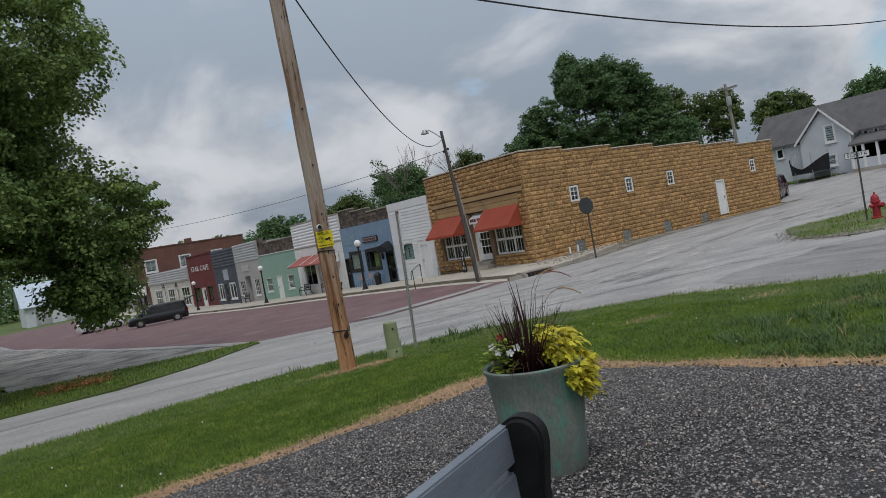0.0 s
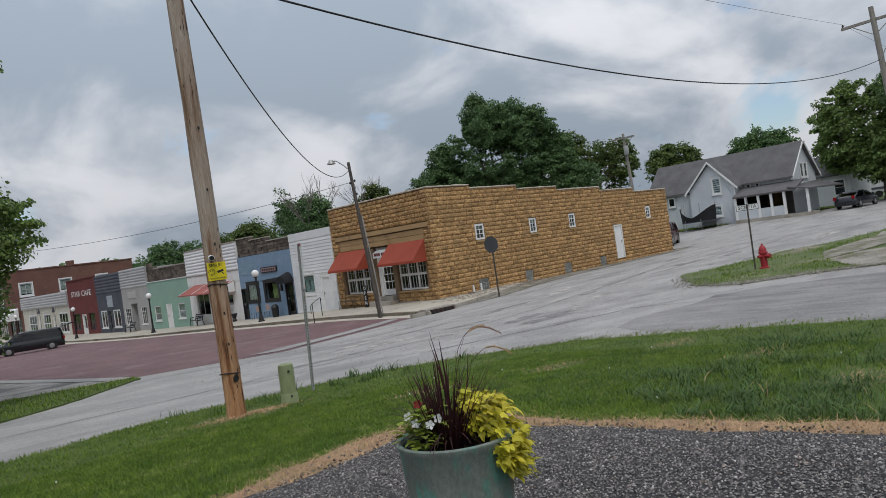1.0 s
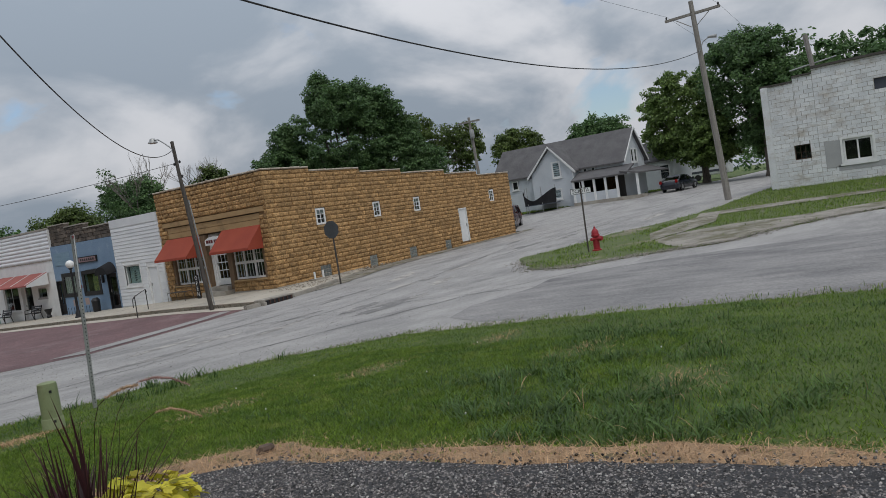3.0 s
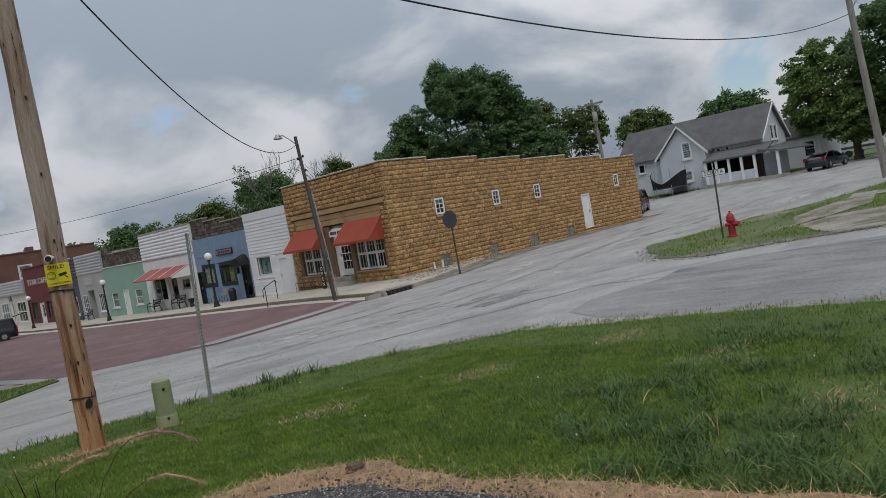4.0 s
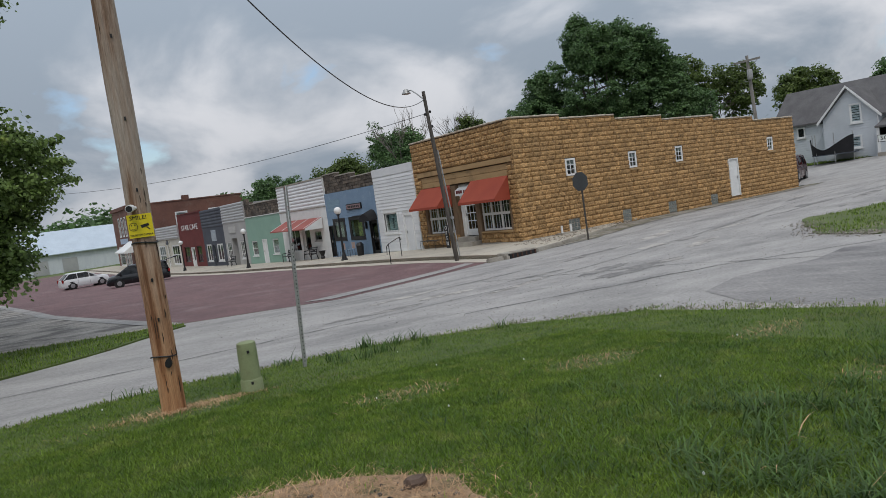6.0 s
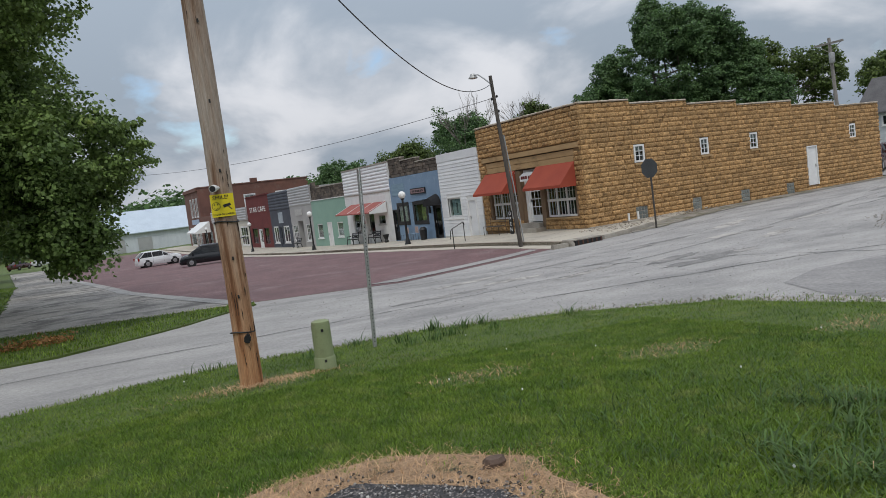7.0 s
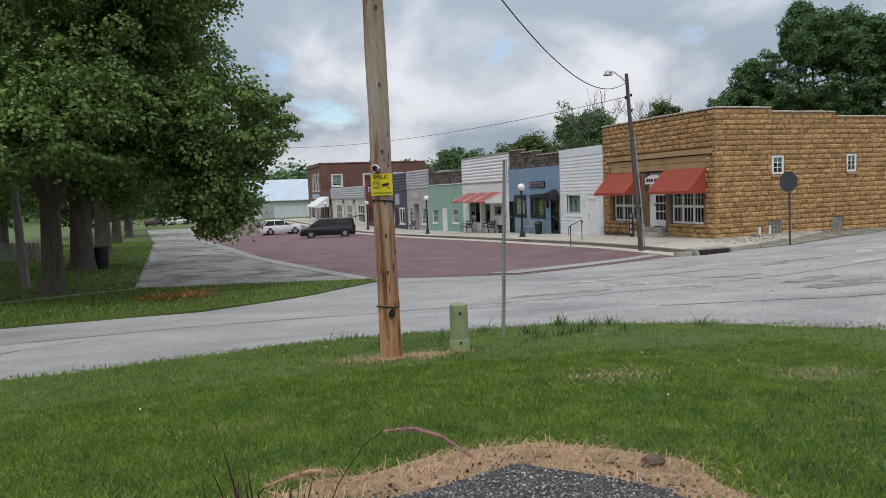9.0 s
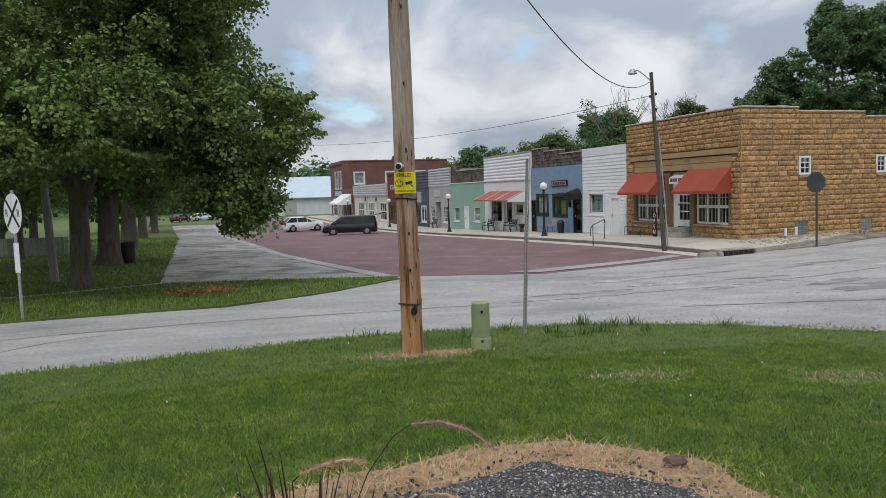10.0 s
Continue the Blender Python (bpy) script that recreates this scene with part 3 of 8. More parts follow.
drape("park_lawn", wavy([(-22.2, -2.0), (-22.45, 9.6), (-22.8, 20.6), (-23.6, 44), (-26.9, 95)], 0.15, 0.8, 8) + [(-100, 95), (-100, -6.6), (-40, -6.1), (-25.3, -4.2)], 0.035, M_TURF, "shady park lawn under the street trees", "lawn", skirt=0.1)
CORNER_SOUTH = [(2.5, -11.3), (1.0, -11.9), (-1.9, -14.0), (-2.85, -15.8), (-2.3, -16.5), (-1.95, -17.2), (-1.46, -18.7), (-1.1, -19.85), (0.54, -20.6), (1.9, -21.9), (2.4, -22.9), (3.4, -40)]
CORNER_NORTH = [(12.1, -16.3), (9.9, -15.6), (8.1, -14.7), (7.1, -13.3), (5.25, -12.8), (3.5, -12.2), (2.5, -11.4)]
CORNER_DIRT = [(-1.4, -18.7), (-1.05, -19.85), (0.6, -20.6), (1.95, -21.9), (2.45, -22.9), (3.4, -40), (5.6, -40), (4.3, -22.5), (3.7, -20.8), (4.0, -18.7), (3.2, -17.2), (2.0, -16.7), (0.2, -17.5)]
CORNER_SLAB = [(2.0, -16.5), (3.6, -17.1), (5.7, -17.7), (8.2, -17.2), (8.3, -16.3), (6.3, -15.8), (4.5, -15.6)]
CORNER_WALK = [(8.2, -16.3), (9.6, -16.1), (9.6, -22), (10.2, -40), (8.9, -40), (8.3, -22)]
drape("corner_grass", wavy(CORNER_SOUTH, 0.12, 0.5, 9) + [(60, -40), (60, -19.5), (40, -18.2), (24, -17.7), (16, -16.9)] + wavy(CORNER_NORTH, 0.12, 0.5, 10), 0.035, M_CORNER, "grass and weeds on the far street corner", "grass", skirt=0.1)
drape("corner_dirt", wavy(CORNER_DIRT, 0.14, 0.5, 14), 0.052, M_DIRTPATH, "pale dirt and chippings along the corner's edge", "dirt")
drape("corner_walk", CORNER_WALK, 0.06, M_DIRTPATH, "old concrete walk across the corner grass", "sidewalk")
drape("corner_path", CORNER_SLAB, 0.056, M_DIRTPATH, "broken concrete slab beside the hydrant", "path")
drape("wall_shoulder", [(4.4, -1.3), (5.6, -0.03), (23, -0.03), (23, -0.9)] + wavy([(14, -1.3), (8, -1.8), (3, -2.7), (1.2, -3.2), (-0.8, -3.0)], 0.1, 0.5, 15) + [(-0.8, -2.9), (1.5, -2.36)], 0.02, M_DIRTPATH, "pale dusty shoulder along the shop's side wall", "shoulder")
drape("house_lawn", [(39.3, 9.6), (40.4, 5.5), (43.2, 1.1), (48, -1.3), (60, -4.8), (100, -8.8), (100, 40), (38.8, 40), (38.7, 14)], 0.035, M_TURF, "lawn round the farmhouse", "lawn", skirt=0.1)

# ---------------------------------------------------------------- building helpers


def fb(s, face, u0, u1, d0, d1, z0, z1):
    """A box on a wall face: ('x', X) looks to -x and runs along y; ('y', Y) looks to -y and runs along x. d: depth into the wall."""
    axis, at = face
    return s.box(at + d0, at + d1, u0, u1, z0, z1) if axis == "x" else s.box(u0, u1, at + d0, at + d1, z0, z1)


def wall(s, face, u0, u1, z0, z1, holes, d0=0.0, d1=0.25):
    """A wall with openings right through it."""
    us = sorted({u0, u1, *[min(max(v, u0), u1) for h in holes for v in h[:2]]})
    for a, b in zip(us, us[1:]):
        if b - a < 1e-4:
            continue
        mid, z = (a + b) / 2, z0
        for h in sorted((h for h in holes if h[0] < mid < h[1]), key=lambda h: h[2]):
            if h[2] > z + 1e-4:
                fb(s, face, a, b, d0, d1, z, min(h[2], z1))
            z = max(z, h[3])
        if z < z1 - 1e-4:
            fb(s, face, a, b, d0, d1, z, z1)
    return s


def window(parent, face, u0, u1, z0, z1, nx=1, ny=2, bar=0.03, rim=0.07, inset=0.06, material=None, casing=0.0, sill=True, curtain=None, label=""):
    material = material or M_TRIMWHITE
    s = Shape()
    for a, b, c, d in ((u0, u0 + rim, z0, z1), (u1 - rim, u1, z0, z1), (u0 + rim, u1 - rim, z0, z0 + rim), (u0 + rim, u1 - rim, z1 - rim, z1)):
        fb(s, face, a, b, inset, inset + 0.07, c, d)
    bars_, trim_ = [], Shape()
    many = nx * ny > 1
    for i in range(1, nx):
        u = u0 + rim + (u1 - u0 - 2 * rim) * i / nx
        fb(bars_.append(Shape()) or bars_[-1] if many else s, face, u - bar / 2, u + bar / 2, inset + 0.01, inset + 0.05, z0 + rim, z1 - rim)
    for i in range(1, ny):
        z = z0 + rim + (z1 - z0 - 2 * rim) * i / ny
        fb(bars_.append(Shape()) or bars_[-1] if many else s, face, u0 + rim, u1 - rim, inset + 0.012, inset + 0.048, z - bar / 2, z + bar / 2)
    if casing:
        for a, b, c, d in ((u0 - casing, u0, z0 - casing, z1 + casing), (u1, u1 + casing, z0 - casing, z1 + casing), (u0, u1, z1, z1 + casing), (u0, u1, z0 - casing, z0)):
            fb(trim_, face, a, b, -0.03, 0.05, c, d)
    ob = part("window", s, material, parent, label)
    if casing:
        part("casing", trim_, material, ob)
    for bar_ in bars_ if many else ():
        part("muntin", bar_, material, ob)
    g = Shape()
    fb(g, face, u0 + rim, u1 - rim, inset + 0.026, inset + 0.032, z0 + rim, z1 - rim)
    pane = part("pane", g, M_GLASS, ob)
    pane.visible_shadow = False
    if sill:
        part("sill", fb(Shape(), face, u0 - 0.06 - casing, u1 + 0.06 + casing, -0.06, inset, z0 - casing - 0.08, z0 - casing - 0.003), material, ob, bevel=0.008)
    if curtain:
        c = Shape()
        n = 14
        for i in range(n):
            a, b = u0 + (u1 - u0) * i / n, u0 + (u1 - u0) * (i + 1) / n
            fb(c, face, a, b, inset + 0.10 + 0.02 * (i % 2), inset + 0.11 + 0.02 * (i % 2), z0 + (z1 - z0) * (1 - curtain), z1)
        part("curtain", c, M_CURTAIN, ob)
    return ob


def door(parent, face, u0, u1, z0, z1, material, glass=None, inset=0.08, frame=None, label="", handle_side=1):
    """A door leaf with its casing; glass: (share of width, from, to) of the height."""
    s = Shape()
    f = 0.06
    if glass:
        w, a, b = glass
        cu, hw = (u0 + u1) / 2, (u1 - u0) * w / 2
        wall(s, face, u0 + f, u1 - f, z0, z1 - f, [(cu - hw, cu + hw, z0 + (z1 - z0) * a, z0 + (z1 - z0) * b)], inset, inset + 0.05)
    else:
        fb(s, face, u0 + f, u1 - f, inset, inset + 0.05, z0, z1 - f)
    ob = part("door", s, material, parent, label, bevel=0.006, segments=1)
    c = Shape()
    fb(c, face, u0, u0 + f, -0.02, inset + 0.08, z0, z1)
    fb(c, face, u1 - f, u1, -0.02, inset + 0.08, z0, z1)
    fb(c, face, u0 + f, u1 - f, -0.02, inset + 0.08, z1 - f, z1)
    part("door_casing", c, frame or M_TRIMWHITE, ob)
    if glass:
        g = fb(Shape(), face, cu - hw, cu + hw, inset + 0.02, inset + 0.026, z0 + (z1 - z0) * a, z0 + (z1 - z0) * b)
        part("pane", g, M_GLASS, ob).visible_shadow = False
    hu = u1 - 0.16 if handle_side > 0 else u0 + 0.16
    part("door_handle", fb(Shape(), face, hu - 0.02, hu + 0.02, inset - 0.05, inset, z0 + 0.95, z0 + 1.1), M_GALV, ob, "steel handle", bevel=0.008)
    return ob


UNIT_LAP = Shape().prism([(0, 0, 0), (-0.028, 0, 0), (-0.030, 0, 0.06), (-0.008, 0, 1), (0, 0, 1)], (0, 1, 0))
UNIT_RIB = Shape().prism([(0, 0, 0), (-0.012, 0, 0.05), (-0.05, 0, 0.3), (-0.05, 0, 0.6), (-0.012, 0, 0.92), (0, 0, 1)], (0, 1, 0))


def rows(parent, name, unit, material, x, y0, y1, z0, z1, pitch, holes=()):
    """Rows of siding up a wall that looks to -x, each board an object, cut at the openings."""
    me = unit.mesh(name, material)
    n = max(1, round((z1 - z0) / pitch))
    h = (z1 - z0) / n
    for k in range(n):
        za, zb, runs = z0 + k * h, z0 + (k + 1) * h, [(y0, y1)]
        for a, b, c, d in holes:
            if c < zb - 0.01 and d > za + 0.01:
                runs = [r for p, q in runs for r in ((p, min(q, a)), (max(p, b), q)) if r[1] - r[0] > 0.02]
        for p, q in runs:
            ob = hang(new(name, me), parent)
            ob.matrix_basis = Matrix.LocRotScale((x, p, za), None, (1, q - p, h))


def shell(parent, x0, x1, y0, y1, z0, z1, material, roof_drop=0.5, thick=0.22):
    """Side and back walls, floor and roof of a hollow building whose front is at x0."""
    s = Shape()
    s.box(x0 + 0.26, x1, y0, y0 + thick, z0, z1)
    s.box(x0 + 0.26, x1, y1 - thick, y1, z0, z1)
    s.box(x1 - thick, x1 - 0.002, y0 + thick, y1 - thick, z0, z1)
    part("body_wall", s, material, parent)
    part("roof", Shape().box(x0 + 0.26, x1 - thick, y0 + thick, y1 - thick, z1 - roof_drop, z1 - roof_drop + 0.15), M_ROOF, parent, "tarred flat roof")
    # added floor and partition close the view inside, coloured dark as room shade
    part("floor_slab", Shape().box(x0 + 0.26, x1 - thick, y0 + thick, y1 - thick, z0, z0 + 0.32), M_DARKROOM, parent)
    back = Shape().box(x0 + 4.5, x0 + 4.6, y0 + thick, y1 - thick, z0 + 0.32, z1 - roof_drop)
    part("partition", back, M_DARKROOM, parent, "added inner wall, coloured dark for the room's dimness")


# ---------------------------------------------------------------- the tan corner building
COURSE = 0.215
tan = thing("corner_shop", "single-storey corner shop of tan rock-faced block", "building", (0, 0, 0))
SIDE_WINDOWS = [(2.98, 3.66, 2.62, 3.46), (7.22, 7.84, 2.62, 3.46), (10.76, 11.40, 2.62, 3.46), (19.05, 19.68, 2.56, 3.38)]
SIDE_VENTS = [(2.77, 3.49, 0.08, 0.66), (6.36, 7.0, 0.05, 0.65), (9.78, 10.46, 0.07, 0.66), (13.30, 13.96, 0.05, 0.63)]
SIDE_DOOR = (15.15, 16.02, 0.33, 2.42)
SIDE_STEPS = [(0.0, 2.95, 5.42), (2.95, 6.53, 5.25), (6.53, 9.98, 5.05), (9.98, 14.2, 4.84), (14.2, 17.85, 4.61), (17.85, 21.9, 4.38)]
side_face, front_face = ("y", 0.06), ("x", 0.06)
side_holes = SIDE_WINDOWS + SIDE_VENTS + [SIDE_DOOR]
core = Shape()
for a, b, top in SIDE_STEPS:
    wall(core, side_face, max(a, 0.06), b, -0.6, top, [h for h in side_holes if a <= h[0] < b], 0, 0.3)
part("side_wall", core, M_MORTAR, tan, weld=True)
FRONT_HOLE = (0.62, 7.78, 0.0, 3.6)
core = Shape()
wall(core, front_face, 0.36, 8.42, -0.6, 5.42, [FRONT_HOLE], 0, 0.3)
part("front_wall", core, M_MORTAR, tan, weld=True)
back = Shape()
back.box(0.36, 21.9, 8.12, 8.42, -0.6, 4.4)
back.box(21.6, 21.9, 0.36, 8.12, -0.6, 4.38)
part("back_wall", back, M_TANREST, tan)
part("roof", Shape().box(0.36, 21.6, 0.36, 8.12, 3.7, 3.85), M_ROOF, tan)
# added floor and partition behind the shop windows, room shade in their colour
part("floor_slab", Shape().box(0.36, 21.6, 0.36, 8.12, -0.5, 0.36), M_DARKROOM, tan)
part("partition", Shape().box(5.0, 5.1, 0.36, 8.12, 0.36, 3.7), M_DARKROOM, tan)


def rock_block(seed):
    """A rock-faced block of unit length and height, its pillowed face towards -y."""
    rng, s = random.Random(seed), Shape()
    cols_, rows_ = 5, 4
    grid = []
    for j in range(rows_):
        for i in range(cols_):
            u, v = i / (cols_ - 1), j / (rows_ - 1)
            edge = i in (0, cols_ - 1) or j in (0, rows_ - 1)
            inner_u = (0.022, 0.13, 0.5, 0.87, 0.978)[i] + (0 if edge else rng.uniform(-0.07, 0.07))
            inner_v = (0.03, 0.28, 0.74, 0.97)[j] + (0 if edge else rng.uniform(-0.08, 0.08))
            grid.append((inner_u, 0.022 if edge else -rng.uniform(0.004, 0.03), inner_v))
    faces = [(j * cols_ + i, j * cols_ + i + 1, (j + 1) * cols_ + i + 1, (j + 1) * cols_ + i) for j in range(rows_ - 1) for i in range(cols_ - 1)]
    s.add(grid, faces)
    rim = [0, 1, 2, 3, 4, 9, 14, 19, 18, 17, 16, 15, 10, 5]
    k = len(s.v)
    s.v += [(grid[i][0], 0.075, grid[i][2]) for i in rim]
    s.f += [(rim[(i + 1) % 14], rim[i], k + i, k + (i + 1) % 14) for i in range(14)]
    return s


BLOCKS = [rock_block(s) for s in range(7)]
BLOCK_MESHES = [b.mesh("block", M_TAN) for b in BLOCKS]


def courses(u0, u1, z0, top, holes, seed, length=0.46):
    rng = random.Random(seed)
    k, z = 0, z0
    while z < top - 0.06:
        zb = min(z + COURSE, top)
        u = u0 - (0.23 if k % 2 else 0)
        while u < u1:
            w = length * rng.choice((0.8, 1.0, 1.0, 1.0, 1.15))
            runs = [(max(u, u0), min(u + w, u1))]
            for a, b, c, d in holes:
                if c < zb - 0.05 and d > z + 0.05:
                    runs = [r for p, q in runs for r in ((p, min(q, a)), (max(p, b), q))]
            for p, q in runs:
                if q - p > 0.06:
                    yield p, q, z, zb
            u += w
        z += COURSE
        k += 1


placed = []
for a, b, top in SIDE_STEPS:
    placed += [("side", *c) for c in courses(max(a, 0.0), b, 0.02, top, side_holes, int(a * 10) + 1)]
placed += [("front", *c) for c in courses(0.075, 8.42, 0.02, 5.42, [FRONT_HOLE, (0.2, 8.1, 3.6, 3.84)], 77)]
for u0, u1 in ((0.62, 3.1), (4.85, 7.78)):
    placed += [("front", *c) for c in courses(u0, u1, 0.02, 0.52, [], 80)]
near = sorted(placed, key=lambda c: (c[1] > 5.2 if c[0] == "side" else c[1] > 8.5, c[1]))
rest = Shape()
rng = random.Random(5)
parts_left = 300
block_jobs = []
for where, p, q, za, zb in placed:
    turn = Matrix() if where == "side" else Matrix.Rotation(radians(-90), 4, "Z")
    # along the front the blocks run from their far end back to the corner
    m = Matrix.LocRotScale((p, 0, za), None, (q - p, 1, zb - za)) if where == "side" else Matrix.Translation((0, q, za)) @ turn @ Matrix.Diagonal((q - p, 1, zb - za, 1))
    kind = rng.randrange(7)
    if parts_left and (where == "front" or p < 5.0):
        parts_left -= 1
        block_jobs.append((kind, m))
    else:
        b = BLOCKS[kind]
        rest.add([m @ Vector(v) for v in b.v], b.f)
tagged(part("block_course", rest, M_TANREST, tan, "tan rock-faced block courses"), kind="stuff")

# coping, lintel and signboard
M_COPING = mat("pale_tile_coping", (0.52, 0.47, 0.40), (0.36, 0.28, 0.20), scale=3, grain=0.2)
rng = random.Random(9)
tile_row = []
for a, b, top in SIDE_STEPS:
    u = a
    while u < b - 0.05:
        w = min(0.6, b - u)
        tile_row.append((u - 0.02, u + w - 0.03, -0.05, 0.42, top, top + 0.07 + rng.uniform(0, 0.02)))
        u += w
u = 0.45
while u < 8.4:
    tile_row.append((-0.05, 0.42, u, min(u + 0.58, 8.45), 5.42, 5.50 + rng.uniform(0, 0.015)))
    u += 0.6
for bounds in tile_row:
    part("coping_tile", Shape().box(*bounds), M_COPING, tan, bevel=0.025, segments=1)
part("lintel", Shape().box(-0.02, 0.3, 0.2, 8.1, 3.603, 3.84), M_TANPLAIN, tan, "stained stone lintel", bevel=0.015)
board = Shape().box(0.05, 0.14, 0.62, 7.78, 3.30, 3.56).box(0.05, 0.14, 0.62, 7.78, 3.02, 3.285)
part("signboard", board, M_TANPLAIN, tan, "blank tan signboard", bevel=0.006)
part("soffit", Shape().box(0.14, 0.36, 0.62, 7.78, 2.95, 3.015), mat("dark_brown_wood", (0.09, 0.055, 0.035), (0.06, 0.04, 0.025)), tan)
BROWNPOST = mat("brown_wood_post", (0.20, 0.135, 0.085), (0.15, 0.10, 0.06), scale=3, stretch=(4, 4, 0.5))
for u0, u1 in ((0.63, 0.78), (2.98, 3.34), (4.83, 5.2), (7.58, 7.77)):
    part("post", Shape().box(0.02, 0.26, u0, u1, 0.02 if 2 < u0 < 5 else 0.56, 2.95), BROWNPOST, tan, bevel=0.01)
for u0, u1 in ((0.62, 2.98), (5.2, 7.78)):
    part("stone_sill", Shape().box(-0.06, 0.34, u0, u1, 0.52, 0.6), M_TANPLAIN, tan, bevel=0.01)
window(tan, ("x", 0.12), 0.8, 2.95, 0.62, 2.93, nx=9, ny=2, bar=0.013, rim=0.09, inset=0.02, sill=False)
window(tan, ("x", 0.12), 5.24, 7.56, 0.62, 2.93, nx=9, ny=2, bar=0.013, rim=0.09, inset=0.02, sill=False)
for u0, u1 in ((0.8, 2.95), (5.24, 7.56)):
    m = Shape()
    for k in (1, 2):
        u = u0 + (u1 - u0) * k / 3
        m.box(0.125, 0.19, u - 0.05, u + 0.05, 0.7, 2.85)
    m.box(0.122, 0.192, u0, u1, 1.33, 1.45)
    part("mullion", m, M_TRIMWHITE, tan)
d_ = door(tan, ("x", 0.35), 3.5, 4.7, 0.42, 2.38, M_TRIMWHITE, glass=(0.72, 0.16, 0.95), inset=0.02, label="white glazed shop door")
bars = Shape()
for k in range(1, 3):
    bars.box(0.355, 0.375, 3.67 + 0.87 * k / 3 - 0.012, 3.67 + 0.87 * k / 3 + 0.012, 0.75, 2.28)
for k in range(1, 4):
    bars.box(0.356, 0.374, 3.67, 4.54, 0.75 + 1.53 * k / 4 - 0.02, 0.75 + 1.53 * k / 4 + 0.02)
part("muntin", bars, M_TRIMWHITE, d_)
part("doorway_jamb", Shape().box(0.26, 0.4, 3.34, 3.5, 0.36, 2.95).box(0.26, 0.4, 4.7, 4.83, 0.36, 2.95).box(0.3, 0.4, 3.5, 4.7, 2.38, 2.95), M_TRIMWHITE, tan)
part("step", Shape().box(-0.55, 0.3, 3.15, 4.95, -0.25, 0.19).box(-0.2, 0.36, 3.35, 4.82, 0.19, 0.39), M_KERB, tan, "two worn concrete steps", bevel=0.015)
sign = part("shop_sign", Shape().prism([(-0.06, 4.72, 2.42), (-0.06, 3.48, 2.42), (-0.06, 3.48, 2.68), (-0.06, 3.75, 2.80), (-0.06, 4.1, 2.83), (-0.06, 4.45, 2.80), (-0.06, 4.72, 2.68)], (0.04, 0, 0)), M_SIGNWHITE, tan, "white hanging sign with dark red marks")
marks = Shape()
for k, (a, b) in enumerate(((4.62, 4.46), (4.43, 4.30), (4.26, 4.12), (4.02, 3.92), (3.89, 3.76), (3.73, 3.60))):
    marks.box(-0.07, -0.06, b, a, 2.52, 2.67)
part("sign_marks", marks, M_MAROON, sign)


def awning(parent, y0, y1, ztop, zlow, out, material, valance=0.12, x=-0.02):
    s = Shape()
    s.prism([(x, y0, ztop), (x - out, y0, zlow), (x - out, y1, zlow), (x, y1, ztop)], (0, 0, -0.02))
    s.box(x - out - 0.01, x - out + 0.01, y0, y1, zlow - valance, zlow - 0.01)
    for y in (y0, y1):
        s.prism([(x, y, ztop - 0.02), (x - out, y, zlow - 0.02), (x - out, y, zlow - valance), (x, y, zlow - valance)], (0, 0.012 if y == y0 else -0.012, 0))
    ob = part("awning", s, material, parent)
    f = Shape()
    for y in (y0 + 0.03, y1 - 0.03):
        f.tube([(x, y, ztop - 0.05), (x - out + 0.03, y, zlow - 0.04)], 0.012, 6).tube([(x, y, zlow - 0.06), (x - out + 0.03, y, zlow - 0.06)], 0.012, 6)
    part("awning_frame", f, M_GALV, ob)
    return ob


awning(tan, 0.58, 3.36, 3.03, 2.08, 0.9, M_AWNING)
awning(tan, 5.15, 7.85, 3.0, 2.05, 0.9, M_AWNING)
for a, b, c, d in SIDE_WINDOWS:
    window(tan, ("y", 0.0), a + 0.02, b - 0.02, c + 0.02, d - 0.02, nx=2, ny=3, rim=0.09, bar=0.03, inset=0.04, sill=False, curtain=0.35)
    part("stone_sill", Shape().box(a - 0.05, b + 0.05, -0.07, 0.1, c - 0.1, c), M_TANPLAIN, tan, bevel=0.01)
BLOCKGLASS = mat("glass_block", (0.20, 0.22, 0.21), (0.14, 0.155, 0.15), scale=2, rough=0.2, spec=0.6, grain=0.1, vary=0.25)
for a, b, c, d in SIDE_VENTS:
    s = Shape()
    for i in range(4):
        for j in range(3):
            s.box(a + 0.02 + (b - a - 0.04) * i / 4 + 0.012, a + 0.02 + (b - a - 0.04) * (i + 1) / 4 - 0.012, 0.03, 0.14, c + 0.02 + (d - c - 0.04) * j / 3 + 0.012, c + 0.02 + (d - c - 0.04) * (j + 1) / 3 - 0.012)
    v = part("basement_light", s, BLOCKGLASS, tan, "glass-block basement light", bevel=0.012, segments=1)
    part("mortar_bed", Shape().box(a, b, 0.05, 0.13, c, d), M_KERB, v)
door(tan, ("y", 0.0), *SIDE_DOOR[:2], SIDE_DOOR[2], SIDE_DOOR[3], M_TRIMWHITE, inset=0.04, label="plain white side door")
part("foundation", Shape().box(-0.12, 4.6, -0.16, 0.05, -0.5, 0.1).box(-0.1, 0.05, 0.05, 3.1, -0.5, 0.06), M_KERB, tan, "worn concrete footing", bevel=0.03)
tap = thing("standpipe_block", "two white pipes on a concrete block by the wall", "pipe", (2.0, -0.5, ter(2.0, -0.5)))
part("concrete_block", Shape().box(1.55, 2.55, -0.75, -0.3, ter(2, -0.5) - 0.2, 0.16), M_KERB, tap, bevel=0.02)
for x, h in ((1.8, 0.34), (2.35, 0.36)):
    part("white_pipe", Shape().tube([(x, -0.5, 0.1), (x, -0.5, 0.14 + h)], 0.05, 12), M_TRIMWHITE, tap, smooth=40)

